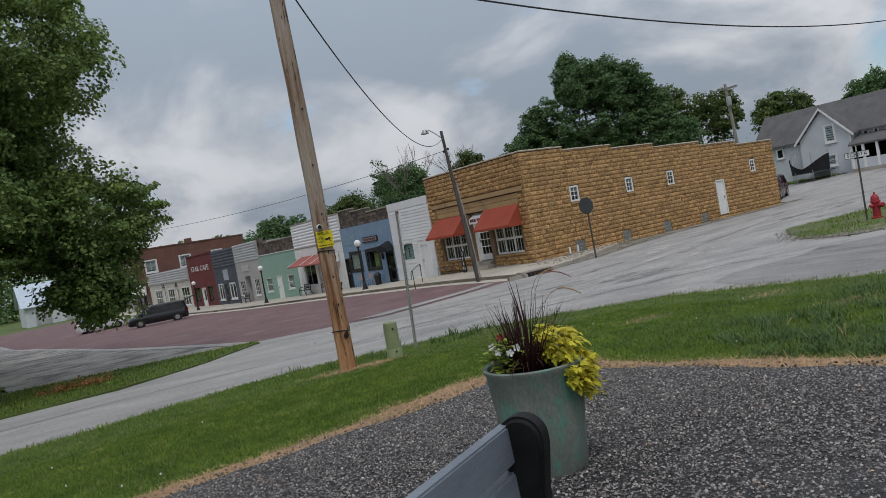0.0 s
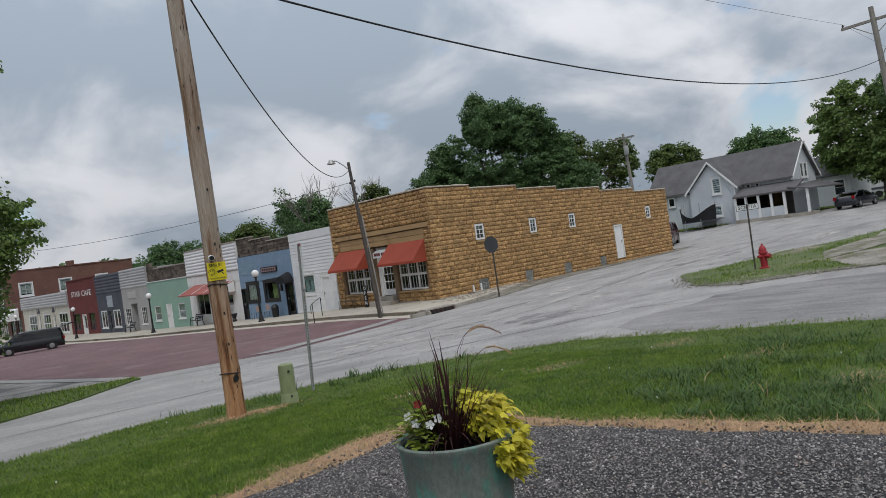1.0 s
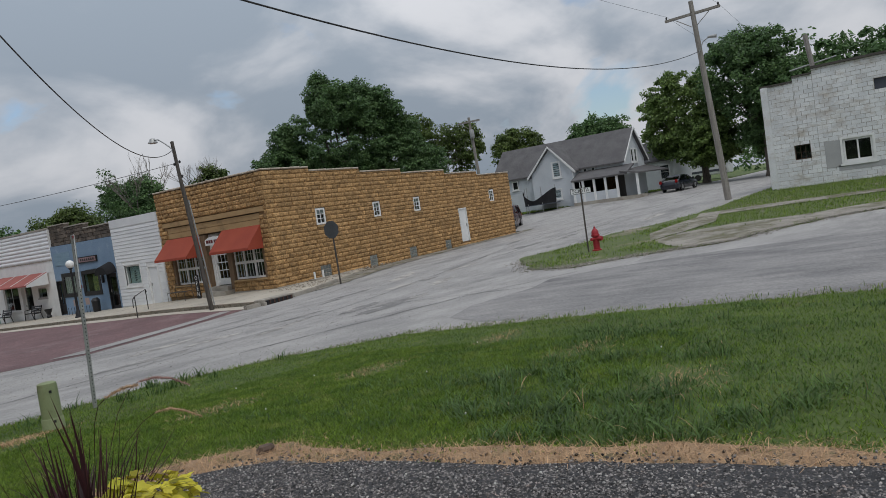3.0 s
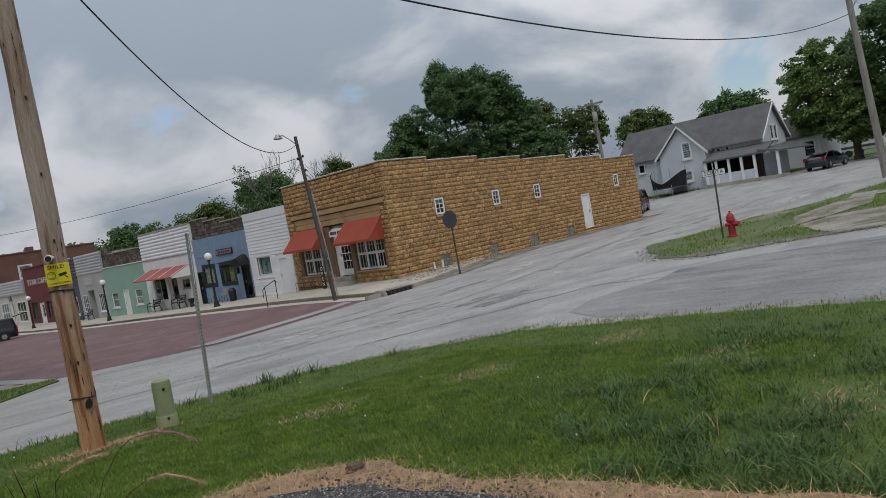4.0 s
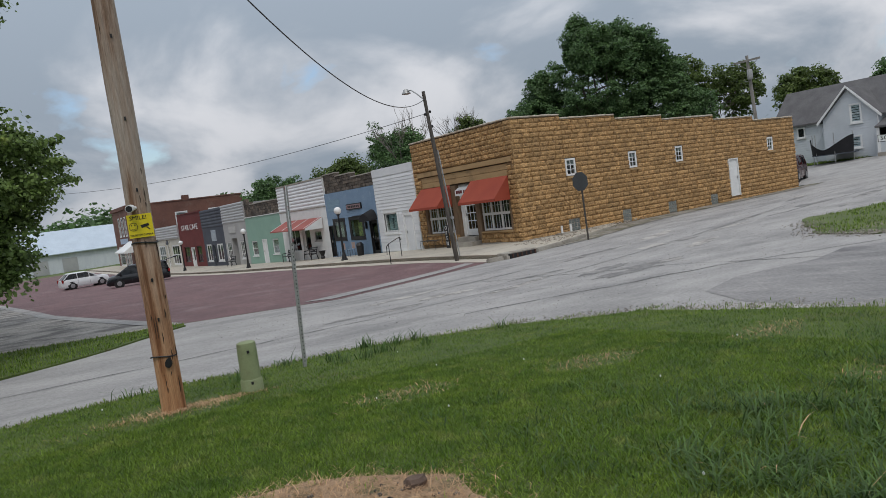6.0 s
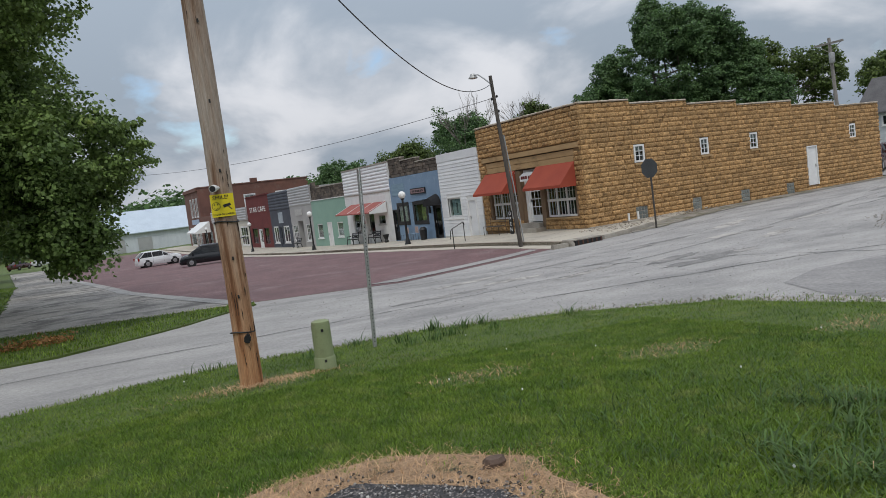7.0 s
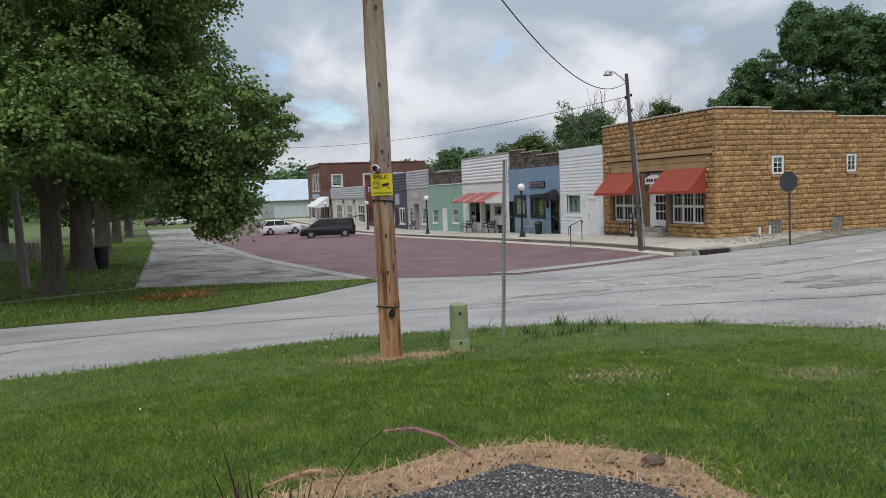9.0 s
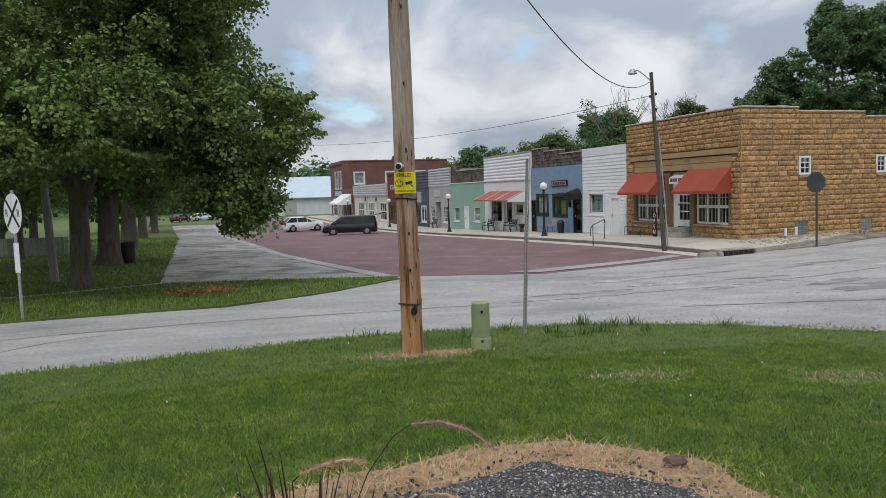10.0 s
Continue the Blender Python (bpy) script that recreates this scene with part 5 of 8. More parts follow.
lamp_pole = thing("street_light_pole", "weathered wooden pole with a bracket street light", "street light", (-3.73, -0.1, ter(-3.73, -0.1)))
part("shaft", wobble_pole(Shape(), (-3.72, -0.1, ter(-3.7, -0.1) - 0.3), (-3.73, 0.74, 6.85), 0.098, 0.07, seed=7), M_OLDPOLE, lamp_pole, smooth=60)
arm = part("bracket_arm", Shape().tube([(-3.73, 0.7, 6.5), (-3.75, 1.2, 6.85), (-3.76, 1.6, 7.08), (-3.77, 1.85, 7.1)], 0.028, 8), M_GALV, lamp_pole, smooth=60)
part("lamp_head", Shape().lathe(-3.77, 1.98, [(0.03, 7.2), (0.1, 7.18), (0.13, 7.1), (0.19, 7.04), (0.2, 7.0), (0.13, 6.98)], 14), M_GALV, arm, "grey street lamp head", smooth=50)
for k, (dx, z) in enumerate(((0.13, 6.0), (-0.13, 5.9), (0.14, 5.4))):
    part("insulator", Shape().lathe(-3.73 + dx, 0.62, [(0.02, z - 0.06), (0.045, z - 0.03), (0.05, z + 0.02), (0.02, z + 0.06)], 8), M_BLACK, lamp_pole)
part("conduit", Shape().tube([(-3.6, -0.12, 0.0), (-3.58, 0.1, 1.8), (-3.6, 0.45, 4.4)], 0.03, 6), M_GALV, lamp_pole)

far_pole = thing("roadside_utility_pole", "grey wooden utility pole with a crossarm", "utility pole", (15.5, -15.9, ter(15.5, -15.9)))
part("shaft", wobble_pole(Shape(), (15.5, -15.9, ter(15.5, -15.9) - 0.4), (14.95, -15.4, 10.75), 0.17, 0.11, seed=9), M_GREYPOLE, far_pole, smooth=60)
d = (Vector((14.9, -16.71, 10.28)) - Vector((14.33, -14.17, 9.87)))
cross = part("crossarm", Shape().prism([Vector((14.82, -14.1, 10.02)) + Vector(o) for o in ((0, 0, 0), (0.1, 0, 0), (0.1, 0, 0.13), (0, 0, 0.13))], (0.2, -2.6, 0.1)), M_GREYPOLE, far_pole, bevel=0.01)
for f in (0.03, 0.5, 0.97):
    p = Vector((14.87, -14.1, 10.15)) + Vector((0.2, -2.6, 0.1)) * f
    part("insulator", Shape().lathe(p.x, p.y, [(0.02, p.z), (0.05, p.z + 0.05), (0.045, p.z + 0.1), (0.02, p.z + 0.15)], 8), M_BLACK, cross)
part("brace", Shape().tube([(14.93, -14.6, 10.02), (14.9, -15.35, 9.5)], 0.02, 5).tube([(15.0, -16.2, 10.08), (14.98, -15.5, 9.5)], 0.02, 5), M_GREYPOLE, far_pole)
la = part("bracket_arm", Shape().tube([(14.95, -15.5, 8.2), (14.95, -15.75, 8.7), (14.95, -16.05, 8.85)], 0.025, 6), M_GALV, far_pole)
part("lamp_head", Shape().tube([(14.95, -16.0, 8.86), (14.95, -16.4, 8.82)], [0.06, 0.09], 8), M_GALV, la)


back_pole = thing("roadside_utility_pole", "grey wooden utility pole with a crossarm behind the shop", "utility pole", (41.3, 14.3, ter(41.3, 14.3)))
part("shaft", wobble_pole(Shape(), (41.3, 14.3, ter(41.3, 14.3) - 0.4), (41.0, 14.6, 11.5), 0.19, 0.13, seed=10), M_GREYPOLE, back_pole, smooth=60)
part("crossarm", Shape().box(40.86, 40.98, 13.3, 15.9, 10.95, 11.12), M_GREYPOLE, back_pole)
part("transformer", Shape().lathe(40.75, 14.3, [(0.01, 9.3), (0.22, 9.3), (0.24, 9.4), (0.24, 10.1), (0.2, 10.2), (0.01, 10.22)], 12), M_GALV, back_pole, smooth=40)
part("brace", Shape().tube([(40.92, 13.5, 10.98), (41.0, 14.5, 10.3)], 0.025, 5).tube([(40.92, 15.6, 10.98), (41.0, 14.7, 10.3)], 0.025, 5), M_GREYPOLE, back_pole)


def cable(name, a, b, terms, end=1.0, r=0.012, label="black overhead cable"):
    """A sagging cable in plan from a to b; height z0 + c1 f + c2 f^2."""
    pts = []
    for k in range(41):
        f = end * k / 40
        pts.append((a[0] + (b[0] - a[0]) * f, a[1] + (b[1] - a[1]) * f, terms[0] + terms[1] * f + terms[2] * f * f))
    return solo(name, Shape().tube(pts, r, 6), M_BLACK, label, "cable", smooth=60)


cable("service_cable", (-18.62, -16.3), (-3.73, 0.66), (6.70, -5.5, 5.35), label="black cable sagging from pole to street light", r=0.013)
cable("span_cable", (-18.62, -16.3), (14.95, -15.5), (6.53, -3.49, 5.24), r=0.016, label="twisted black cable spanning the road")
cable("street_cable", (-3.73, 0.66), (-27, 60), (5.95, -4.7, 10.4), end=0.62, r=0.011, label="thin cable running up the street")
for k, (y0, y1) in enumerate(((-14.2, -9.0), (-16.65, -19.0))):
    cable("power_line", (14.95, y0), (-70, y1), (10.3, -2.2, 3.8), r=0.006, label="thin bare power line")
    cable("power_line", (14.95, y0), (62, -12 - k * 2.5), (10.3, -1.5, 2.0), r=0.006, label="thin bare power line")

ZG = ter(-17.64, -16.2)
ped = thing("cable_pedestal", "pale green plastic cable pedestal in the grass", "cable pedestal", (-17.64, -16.2, ZG))
part("cover", Shape().lathe(-17.64, -16.2, [(0.108, ZG + 0.17), (0.106, ZG + 0.5), (0.103, 1.13), (0.098, 1.155), (0.07, 1.168)], 4 * 6), M_PEDESTAL, ped, smooth=40)
part("base_sleeve", Shape().lathe(-17.64, -16.2, [(0.122, ZG - 0.1), (0.120, ZG + 0.165), (0.112, ZG + 0.18)], 24), M_PEDESTAL, ped, smooth=40)
part("lock", Shape().box(-17.675, -17.65, -16.315, -16.30, 1.05, 1.08), M_BLACK, ped)
part("lock", Shape().box(-17.68, -17.655, -16.32, -16.30, ZG + 0.13, ZG + 0.16), M_BLACK, ped)

ZS = ter(-16.57, -15.08)
post = thing("sign_post", "galvanised channel sign post with a sign seen edge-on", "sign post", (-16.57, -15.08, ZS))
ch = Shape()
top = Vector((-16.47, -15.08, 2.86))
low = Vector((-16.58, -15.08, ZS - 0.2))
for off, w in (((0, 0), (0.045, 0.006)), ((-0.02, 0.014), (0.006, 0.028)), ((0.02, 0.014), (0.006, 0.028))):
    ch.loft([[p + Vector((off[0] + sx * w[0] / 2, off[1] + sy * w[1] / 2, 0)) for sx, sy in ((-1, -1), (1, -1), (1, 1), (-1, 1))] for p in (low, top)])
part("channel_post", ch, M_GALV, post)
holes_ = Shape()
for k in range(44):
    p = low.lerp(top, 0.12 + k * 0.0195)
    holes_.box(p.x - 0.006, p.x + 0.006, p.y - 0.0065, p.y - 0.0035, p.z - 0.008, p.z + 0.008)
tagged(part("punched_hole", holes_, M_BLACK, post), kind="stuff")
along = Vector((0.40, 0.917, 0))
plate = part("sign_plate", Shape().prism([top + along * -0.2 + Vector((-0.03, 0, -0.74)), top + along * 0.2 + Vector((-0.03, 0, -0.74)), top + along * 0.2 + Vector((0, 0, 0)), top + along * -0.2 + Vector((0, 0, 0))], (0.003, -0.0013, 0)), M_SIGNWHITE, post, "thin metal sign plate")
for z0_, z1_ in ((-0.05, -0.01), (-0.73, -0.69), (-0.3, -0.2)):
    part("sign_mark", Shape().prism([top + along * -0.18 + Vector((-0.006, 0.002, z0_)), top + along * 0.18 + Vector((-0.006, 0.002, z0_)), top + along * 0.18 + Vector((-0.006, 0.002, z1_)), top + along * -0.18 + Vector((-0.006, 0.002, z1_))], (-0.001, 0.0005, 0)), M_RED, plate)

stop = thing("stop_sign", "octagonal road sign seen from its bare dark back", "road sign", (1.2, -2.6, ter(1.2, -2.6)))
SX, SY = 0.62, -3.2
SZ = ter(SX, SY)
stop.location = (SX, SY, SZ)
part("steel_post", Shape().tube([(SX + 0.04, SY, SZ - 0.2), (SX, SY, 2.62)], 0.038, 8), M_OLDPOLE, stop)
octo = [(SX - 0.04, SY + 0.40 * math.cos(math.radians(22.5 + 45 * k)), 2.33 + 0.40 * math.sin(math.radians(22.5 + 45 * k))) for k in range(8)]
octo = [Matrix.Translation((SX, SY, 0)) @ Matrix.Rotation(radians(8), 4, "Z") @ Matrix.Translation((-SX, -SY, 0)) @ Vector(p) for p in octo]
part("sign_plate", Shape().prism(octo, (-0.005, 0, 0)), M_SIGNBACK, stop, "bare dark metal sign back")

HX, HY = 1.34, -14.83
HZ = ter(HX, HY) + 0.03
hyd = thing("fire_hydrant", "red painted cast iron fire hydrant", "fire hydrant", (HX, HY, HZ))
part("barrel", Shape().lathe(HX, HY, [(0.17, HZ - 0.05), (0.17, HZ + 0.05), (0.115, HZ + 0.06), (0.11, HZ + 0.5), (0.15, HZ + 0.51), (0.15, HZ + 0.56), (0.125, HZ + 0.57), (0.12, HZ + 0.66), (0.09, HZ + 0.73), (0.045, HZ + 0.77), (0.03, HZ + 0.78), (0.03, HZ + 0.84)], 18), M_RED, hyd, smooth=35)
for dx, dy, r in ((0.21, -0.05, 0.055), (-0.21, 0.05, 0.055), (-0.06, -0.22, 0.08)):
    nz = part("outlet", Shape().tube([(HX, HY, HZ + 0.42), (HX + dx, HY + dy, HZ + 0.42)], r, 12), M_RED, hyd, smooth=40)
    part("cap", Shape().tube([(HX + dx, HY + dy, HZ + 0.42), (HX + dx * 1.2, HY + dy * 1.2, HZ + 0.42)], [r * 1.2, r * 0.9], 6), M_RED, nz)

PX, PY = 1.18, -14.58
PZ = ter(PX, PY)
street_sign = thing("street_name_sign", "thin steel post with two white street name blades", "street sign", (PX, PY, PZ))
part("steel_post", Shape().tube([(PX, PY, PZ - 0.2), (PX + 0.06, PY + 0.02, 2.5)], 0.03, 8), M_OLDPOLE, street_sign)
for k, (ang, z) in enumerate(((-52, 2.42), (22, 2.62))):
    m = Matrix.Translation((PX + 0.06, PY + 0.02, z)) @ Matrix.Rotation(radians(ang), 4, "Z")
    blade = part("name_blade", Shape().prism([m @ Vector(p) for p in ((-0.36, 0, -0.1), (0.36, 0, -0.1), (0.36, 0, 0.1), (-0.36, 0, 0.1))], m.to_3x3() @ Vector((0, 0.006, 0))), M_SIGNWHITE, street_sign)
    rim = Shape()
    for a, b, c, e in ((-0.36, 0.36, 0.085, 0.1), (-0.36, 0.36, -0.1, -0.085), (-0.36, -0.345, -0.085, 0.085), (0.345, 0.36, -0.085, 0.085)):
        rim.prism([m @ Vector(p) for p in ((a, -0.002, c), (b, -0.002, c), (b, -0.002, e), (a, -0.002, e))], m.to_3x3() @ Vector((0, 0.0015, 0)))
    part("blade_border", rim, M_BLACK, blade)
    if k == 0:
        letters("SCIOTA", 0.17, m @ Matrix.Translation((0, -0.004, 0)) @ Euler((radians(90), 0, 0)).to_matrix().to_4x4(), M_BLACK, blade, 0.001)
    else:
        part("blade_marks", Shape().prism([m @ Vector(p) for p in ((-0.12, -0.003, -0.04), (0.2, -0.003, -0.04), (0.2, -0.003, 0.05), (-0.12, -0.003, 0.05))], m.to_3x3() @ Vector((0, 0.001, 0))), M_BLACK, blade)

RX, RY = -24.0, -9.05
RZ = ter(RX, RY)
rr = thing("railroad_warning_sign", "round white railroad warning sign with a black cross", "road sign", (RX, RY, RZ))
part("steel_post", Shape().tube([(RX, RY, RZ - 0.2), (RX - 0.02, RY, 2.72)], 0.028, 8), M_GALV, rr)
m = Matrix.Translation((RX - 0.02, RY - 0.035, 2.29)) @ Matrix.Rotation(radians(-55), 4, "Z") @ Matrix.Rotation(radians(90), 4, "X")
disc = part("sign_disc", Shape().loft([[m @ Vector((0.37 * math.cos(a), 0.37 * math.sin(a), z)) for a in [math.tau * k / 32 for k in range(32)]] for z in (0, 0.005)]), M_SIGNWHITE, rr)
xs_ = Shape()
for ang in (45, -45):
    q = m @ Matrix.Rotation(radians(ang), 4, "Z")
    xs_.prism([q @ Vector(p) for p in ((-0.35, -0.03, 0.008), (0.35, -0.03, 0.008), (0.35, 0.03, 0.008), (-0.35, 0.03, 0.008))], q.to_3x3() @ Vector((0, 0, 0.001)))
part("black_cross", xs_, M_BLACK, disc)
for u in (-0.24, 0.24):
    letters("R", 0.2, m @ Matrix.Translation((u, 0, 0.009)), M_BLACK, disc, 0.001)
part("lower_plate", Shape().prism([(RX - 0.05, RY - 0.04, 1.2), (RX + 0.04, RY - 0.06, 1.2), (RX + 0.04, RY - 0.06, 1.75), (RX - 0.05, RY - 0.04, 1.75)], (0, 0.004, 0)), M_SIGNWHITE, rr)

# lamp posts with white globes


def globe_lamp(x, y, z, h=2.84):
    t = thing("globe_lamp_post", "black iron lamp post with a white globe", "lamp post", (x, y, z), group="globe lamps along the shops")
    part("shaft", Shape().lathe(x, y, [(0.19, z - 0.05), (0.19, z + 0.06), (0.15, z + 0.1), (0.12, z + 0.3), (0.085, z + 0.36), (0.075, z + 0.42), (0.06, z + 1.2), (0.05, z + h - 0.38), (0.08, z + h - 0.36), (0.05, z + h - 0.3), (0.1, z + h - 0.24), (0.12, z + h - 0.2)], 14), M_BLACK, t, smooth=35)
    g = Shape()
    g.lathe(x, y, [(0.215 * math.sin(a), z + h - 0.215 * math.cos(a)) for a in [0.4 + (math.pi - 0.42) * k / 12 for k in range(13)]], 20)
    part("globe", g, M_GLOBE, t, "milky white globe", smooth=60)
    return t


first = globe_lamp(-2.58, 12.9, z_walk(12.9) - 0.0)
for y, dz in ((30.1, 0.0), (50.3, 0.0), (74.7, 0.0)):
    copy_thing(first, pose(-2.58, y, ter(-2.58, y) + 0.13))
first.location.z = ter(-2.58, 12.9) + 0.13

# iron benches on the sidewalk


def iron_bench(x, y, z):
    t = thing("iron_bench", "black iron and slat bench on the sidewalk", "bench", (x, y, z), group="benches outside the shops")
    for dy in (-0.62, 0.62):
        s = Shape().tube([(x - 0.24, y + dy, z), (x - 0.22, y + dy, z + 0.42), (x - 0.2, y + dy, z + 0.62), (x + 0.1, y + dy, z + 0.64)], 0.03, 6)
        s.tube([(x + 0.28, y + dy, z), (x + 0.17, y + dy, z + 0.42), (x + 0.3, y + dy, z + 0.88)], 0.03, 6).tube([(x - 0.22, y + dy, z + 0.4), (x + 0.2, y + dy, z + 0.4)], 0.025, 6)
        part("end_frame", s, M_BLACK, t, smooth=60)
    for k in range(5):
        part("seat_slat", Shape().box(x - 0.24 + k * 0.09, x - 0.17 + k * 0.09, y - 0.64, y + 0.64, z + 0.42, z + 0.445), M_BLACK, t)
    for k in range(3):
        part("back_slat", Shape().prism([(x + 0.18 + k * 0.035, y - 0.64, z + 0.5 + k * 0.13), (x + 0.2 + k * 0.035, y - 0.64, z + 0.5 + k * 0.13), (x + 0.225 + k * 0.035, y - 0.64, z + 0.59 + k * 0.13), (x + 0.205 + k * 0.035, y - 0.64, z + 0.59 + k * 0.13)], (0, 1.28, 0)), M_BLACK, t)
    return t


b0 = iron_bench(-0.6, 22.4, z_walk(22.4))
for y in (26.6, 41.0):
    copy_thing(b0, pose(-0.6, y, z_walk(y)))
bin_ = thing("trash_can", "black trash can beside the blue shop door", "trash can", (-0.45, 15.0, z_walk(15)))
zb = z_walk(15)
part("can_body", Shape().lathe(-0.45, 15.0, [(0.2, zb), (0.23, zb + 0.6), (0.25, zb + 0.62), (0.2, zb + 0.72), (0.12, zb + 0.8)], 14), M_BLACK, bin_, smooth=40)
urn = thing("flower_urn", "dark planter urn beside the shop wall", "planter", (-0.5, 20.6, z_walk(20.6)))
zb = z_walk(20.6)
part("urn_body", Shape().lathe(-0.5, 20.6, [(0.13, zb), (0.16, zb + 0.1), (0.1, zb + 0.2), (0.22, zb + 0.5), (0.24, zb + 0.55)], 12), M_BLACK, urn, smooth=40)
for k, y in enumerate((16.2, 17.6)):
    ch_ = thing("bistro_chair", "small pale metal chair against the blue wall", "chair", (-0.5, y, z_walk(y)), group="chairs outside the blue shop")
    zb = z_walk(y)
    part("seat", Shape().box(-0.68, -0.3, y - 0.2, y + 0.2, zb + 0.43, zb + 0.46), M_BLUE, ch_)
    part("backrest", Shape().box(-0.3, -0.27, y - 0.2, y + 0.2, zb + 0.46, zb + 0.85), mat("salmon_paint", (0.42, 0.30, 0.26), (0.36, 0.26, 0.22)), ch_)
    for dx in (-0.66, -0.32):
        for dy in (-0.17, 0.17):
            part("leg", Shape().tube([(dx, y + dy, zb), (dx, y + dy, zb + 0.44)], 0.012, 5), M_BLACK, ch_)

rail = thing("handrail", "thin black iron handrail on the sidewalk", "handrail", (-3.6, 4.6, ter(-3.6, 4.6)))
p0, p1 = Vector((-4.35, 4.35, ter(-4.35, 4.35))), Vector((-2.55, 6.4, ter(-2.55, 6.4) + 0.13))
for p, h in ((p0, 0.95), (p1, 0.95)):
    part("upright", Shape().tube([p, p + Vector((0, 0, h))], 0.022, 6), M_BLACK, rail)
part("top_rail", Shape().tube([p0 + Vector((-0.3, -0.3, 0.5)), p0 + Vector((-0.25, -0.25, 0.85)), p0 + Vector((0, 0, 0.95)), p1 + Vector((0, 0, 0.95)), p1 + Vector((0.12, 0.12, 0.8))], 0.02, 6), M_BLACK, rail)
open_sign = thing("open_sign", "tall black board with white letters reading open", "sign", (-0.5, 5.2, z_walk(5.2)))
zb = z_walk(5.2)
bd = part("board", Shape().box(-0.56, -0.52, 5.05, 5.33, zb, zb + 1.15), M_BLACK, open_sign)
for k, ch in enumerate("OPEN"):
    letters(ch, 0.27, Matrix.Translation((-0.563, 5.19, zb + 1.0 - 0.26 * k)) @ Euler((radians(90), 0, radians(-90))).to_matrix().to_4x4(), M_TRIMWHITE, bd, 0.001)
rack = thing("wire_bench", "rusty wire garden bench under the shop window", "bench", (-0.6, 6.6, z_walk(6.6)))
zb = z_walk(6.6)
for y in (5.9, 7.3):
    part("end_frame", Shape().tube([(-0.85, y, zb), (-0.85, y, zb + 0.45), (-0.4, y, zb + 0.45), (-0.35, y, zb + 0.85)], 0.015, 5).tube([(-0.4, y, zb + 0.45), (-0.35, y, zb)], 0.015, 5), M_OLDPOLE, rack)
for z, x in ((0.45, -0.85), (0.45, -0.6), (0.45, -0.4), (0.65, -0.37), (0.85, -0.35)):
    part("rod", Shape().tube([(x, 5.9, zb + z), (x, 6.6, zb + z + (0.08 if z > 0.8 else 0)), (x, 7.3, zb + z)], 0.012, 5), M_OLDPOLE, rack)

# storm drain in the corner kerb
KZ = ter(-2.8, -3.1)
drain = thing("storm_drain", "concrete kerb inlet with a dark rusty grate", "storm drain", (-2.8, -3.0, KZ))
part("inlet_hood", Shape().box(-3.55, -1.95, -3.0, -2.5, KZ - 0.1, KZ + 0.21).box(-3.55, -3.4, -3.12, -3.0, KZ - 0.1, KZ + 0.12), M_KERB, drain, bevel=0.02)
# solid black slab on the hood's face paints the shade inside the inlet
part("opening", Shape().box(-3.38, -2.1, -3.14, -3.003, KZ - 0.02, KZ + 0.165), M_BLACK, drain)
for k in range(6):
    x = -3.3 + k * 0.22
    part("grate_bar", Shape().box(x, x + 0.05, -3.17, -3.14, KZ - 0.02, KZ + 0.175), mat("rusty_iron", (0.10, 0.05, 0.035), (0.06, 0.035, 0.03)) if k == 0 else bpy.data.materials["rusty_iron"], drain)
kb = Shape()
for a, b in (((-4.3, -2.95), (-3.6, -3.0)), ((-1.9, -3.0), (-0.4, -2.85)), ((-0.35, -2.85), (1.4, -2.35))):
    za, zb2 = ter(*a), ter(*b)
    dvec = Vector((b[0] - a[0], b[1] - a[1], 0)).normalized()
    nrm = Vector((-dvec.y, dvec.x, 0)) * 0.18
    kb.loft([[Vector((*a, za - 0.2)), Vector((*a, za + 0.155)), Vector((*a, za + 0.155)) + nrm, Vector((*a, za - 0.2)) + nrm], [Vector((*b, zb2 - 0.2)), Vector((*b, zb2 + 0.15)), Vector((*b, zb2 + 0.15)) + nrm, Vector((*b, zb2 - 0.2)) + nrm]])
solo("corner_kerb", kb, M_KERB, "worn concrete kerb round the corner", "kerb", bevel=0.03, kind="structure")

# ---------------------------------------------------------------- planter and park bench
CX, CY = -20.425, -22.665
CZ = ter(CX, CY) + 0.06
planter = thing("planter", "tall grey-green plastic planter with flowers and dark grass", "planter", (CX, CY, CZ))
RIM = 1.60
part("outer_pot", Shape().lathe(CX, CY, [(0.19, CZ - 0.01), (0.205, CZ + 0.02), (0.225, CZ + 0.2), (0.247, RIM - 0.2), (0.262, RIM - 0.03), (0.274, RIM - 0.012), (0.275, RIM + 0.004), (0.266, RIM + 0.011), (0.25, RIM + 0.004), (0.246, RIM - 0.02), (0.24, RIM - 0.2)], 40), M_PLANTER, planter, smooth=35)
part("inner_pot", Shape().lathe(CX + 0.01, CY + 0.008, [(0.215, RIM - 0.2), (0.228, RIM - 0.02), (0.23, RIM - 0.008), (0.22, RIM - 0.005), (0.21, RIM - 0.06)], 36), M_BLACKMETAL, planter, "black inner pot", smooth=35)
part("soil", Shape().lathe(CX, CY, [(0.215, RIM - 0.08), (0.2, RIM - 0.06), (0.1, RIM - 0.045), (0.01, RIM - 0.04)], 24), M_SOIL, planter, smooth=60)
right = Vector((0.78, -0.62, 0))
away = Vector((0.62, 0.78, 0))


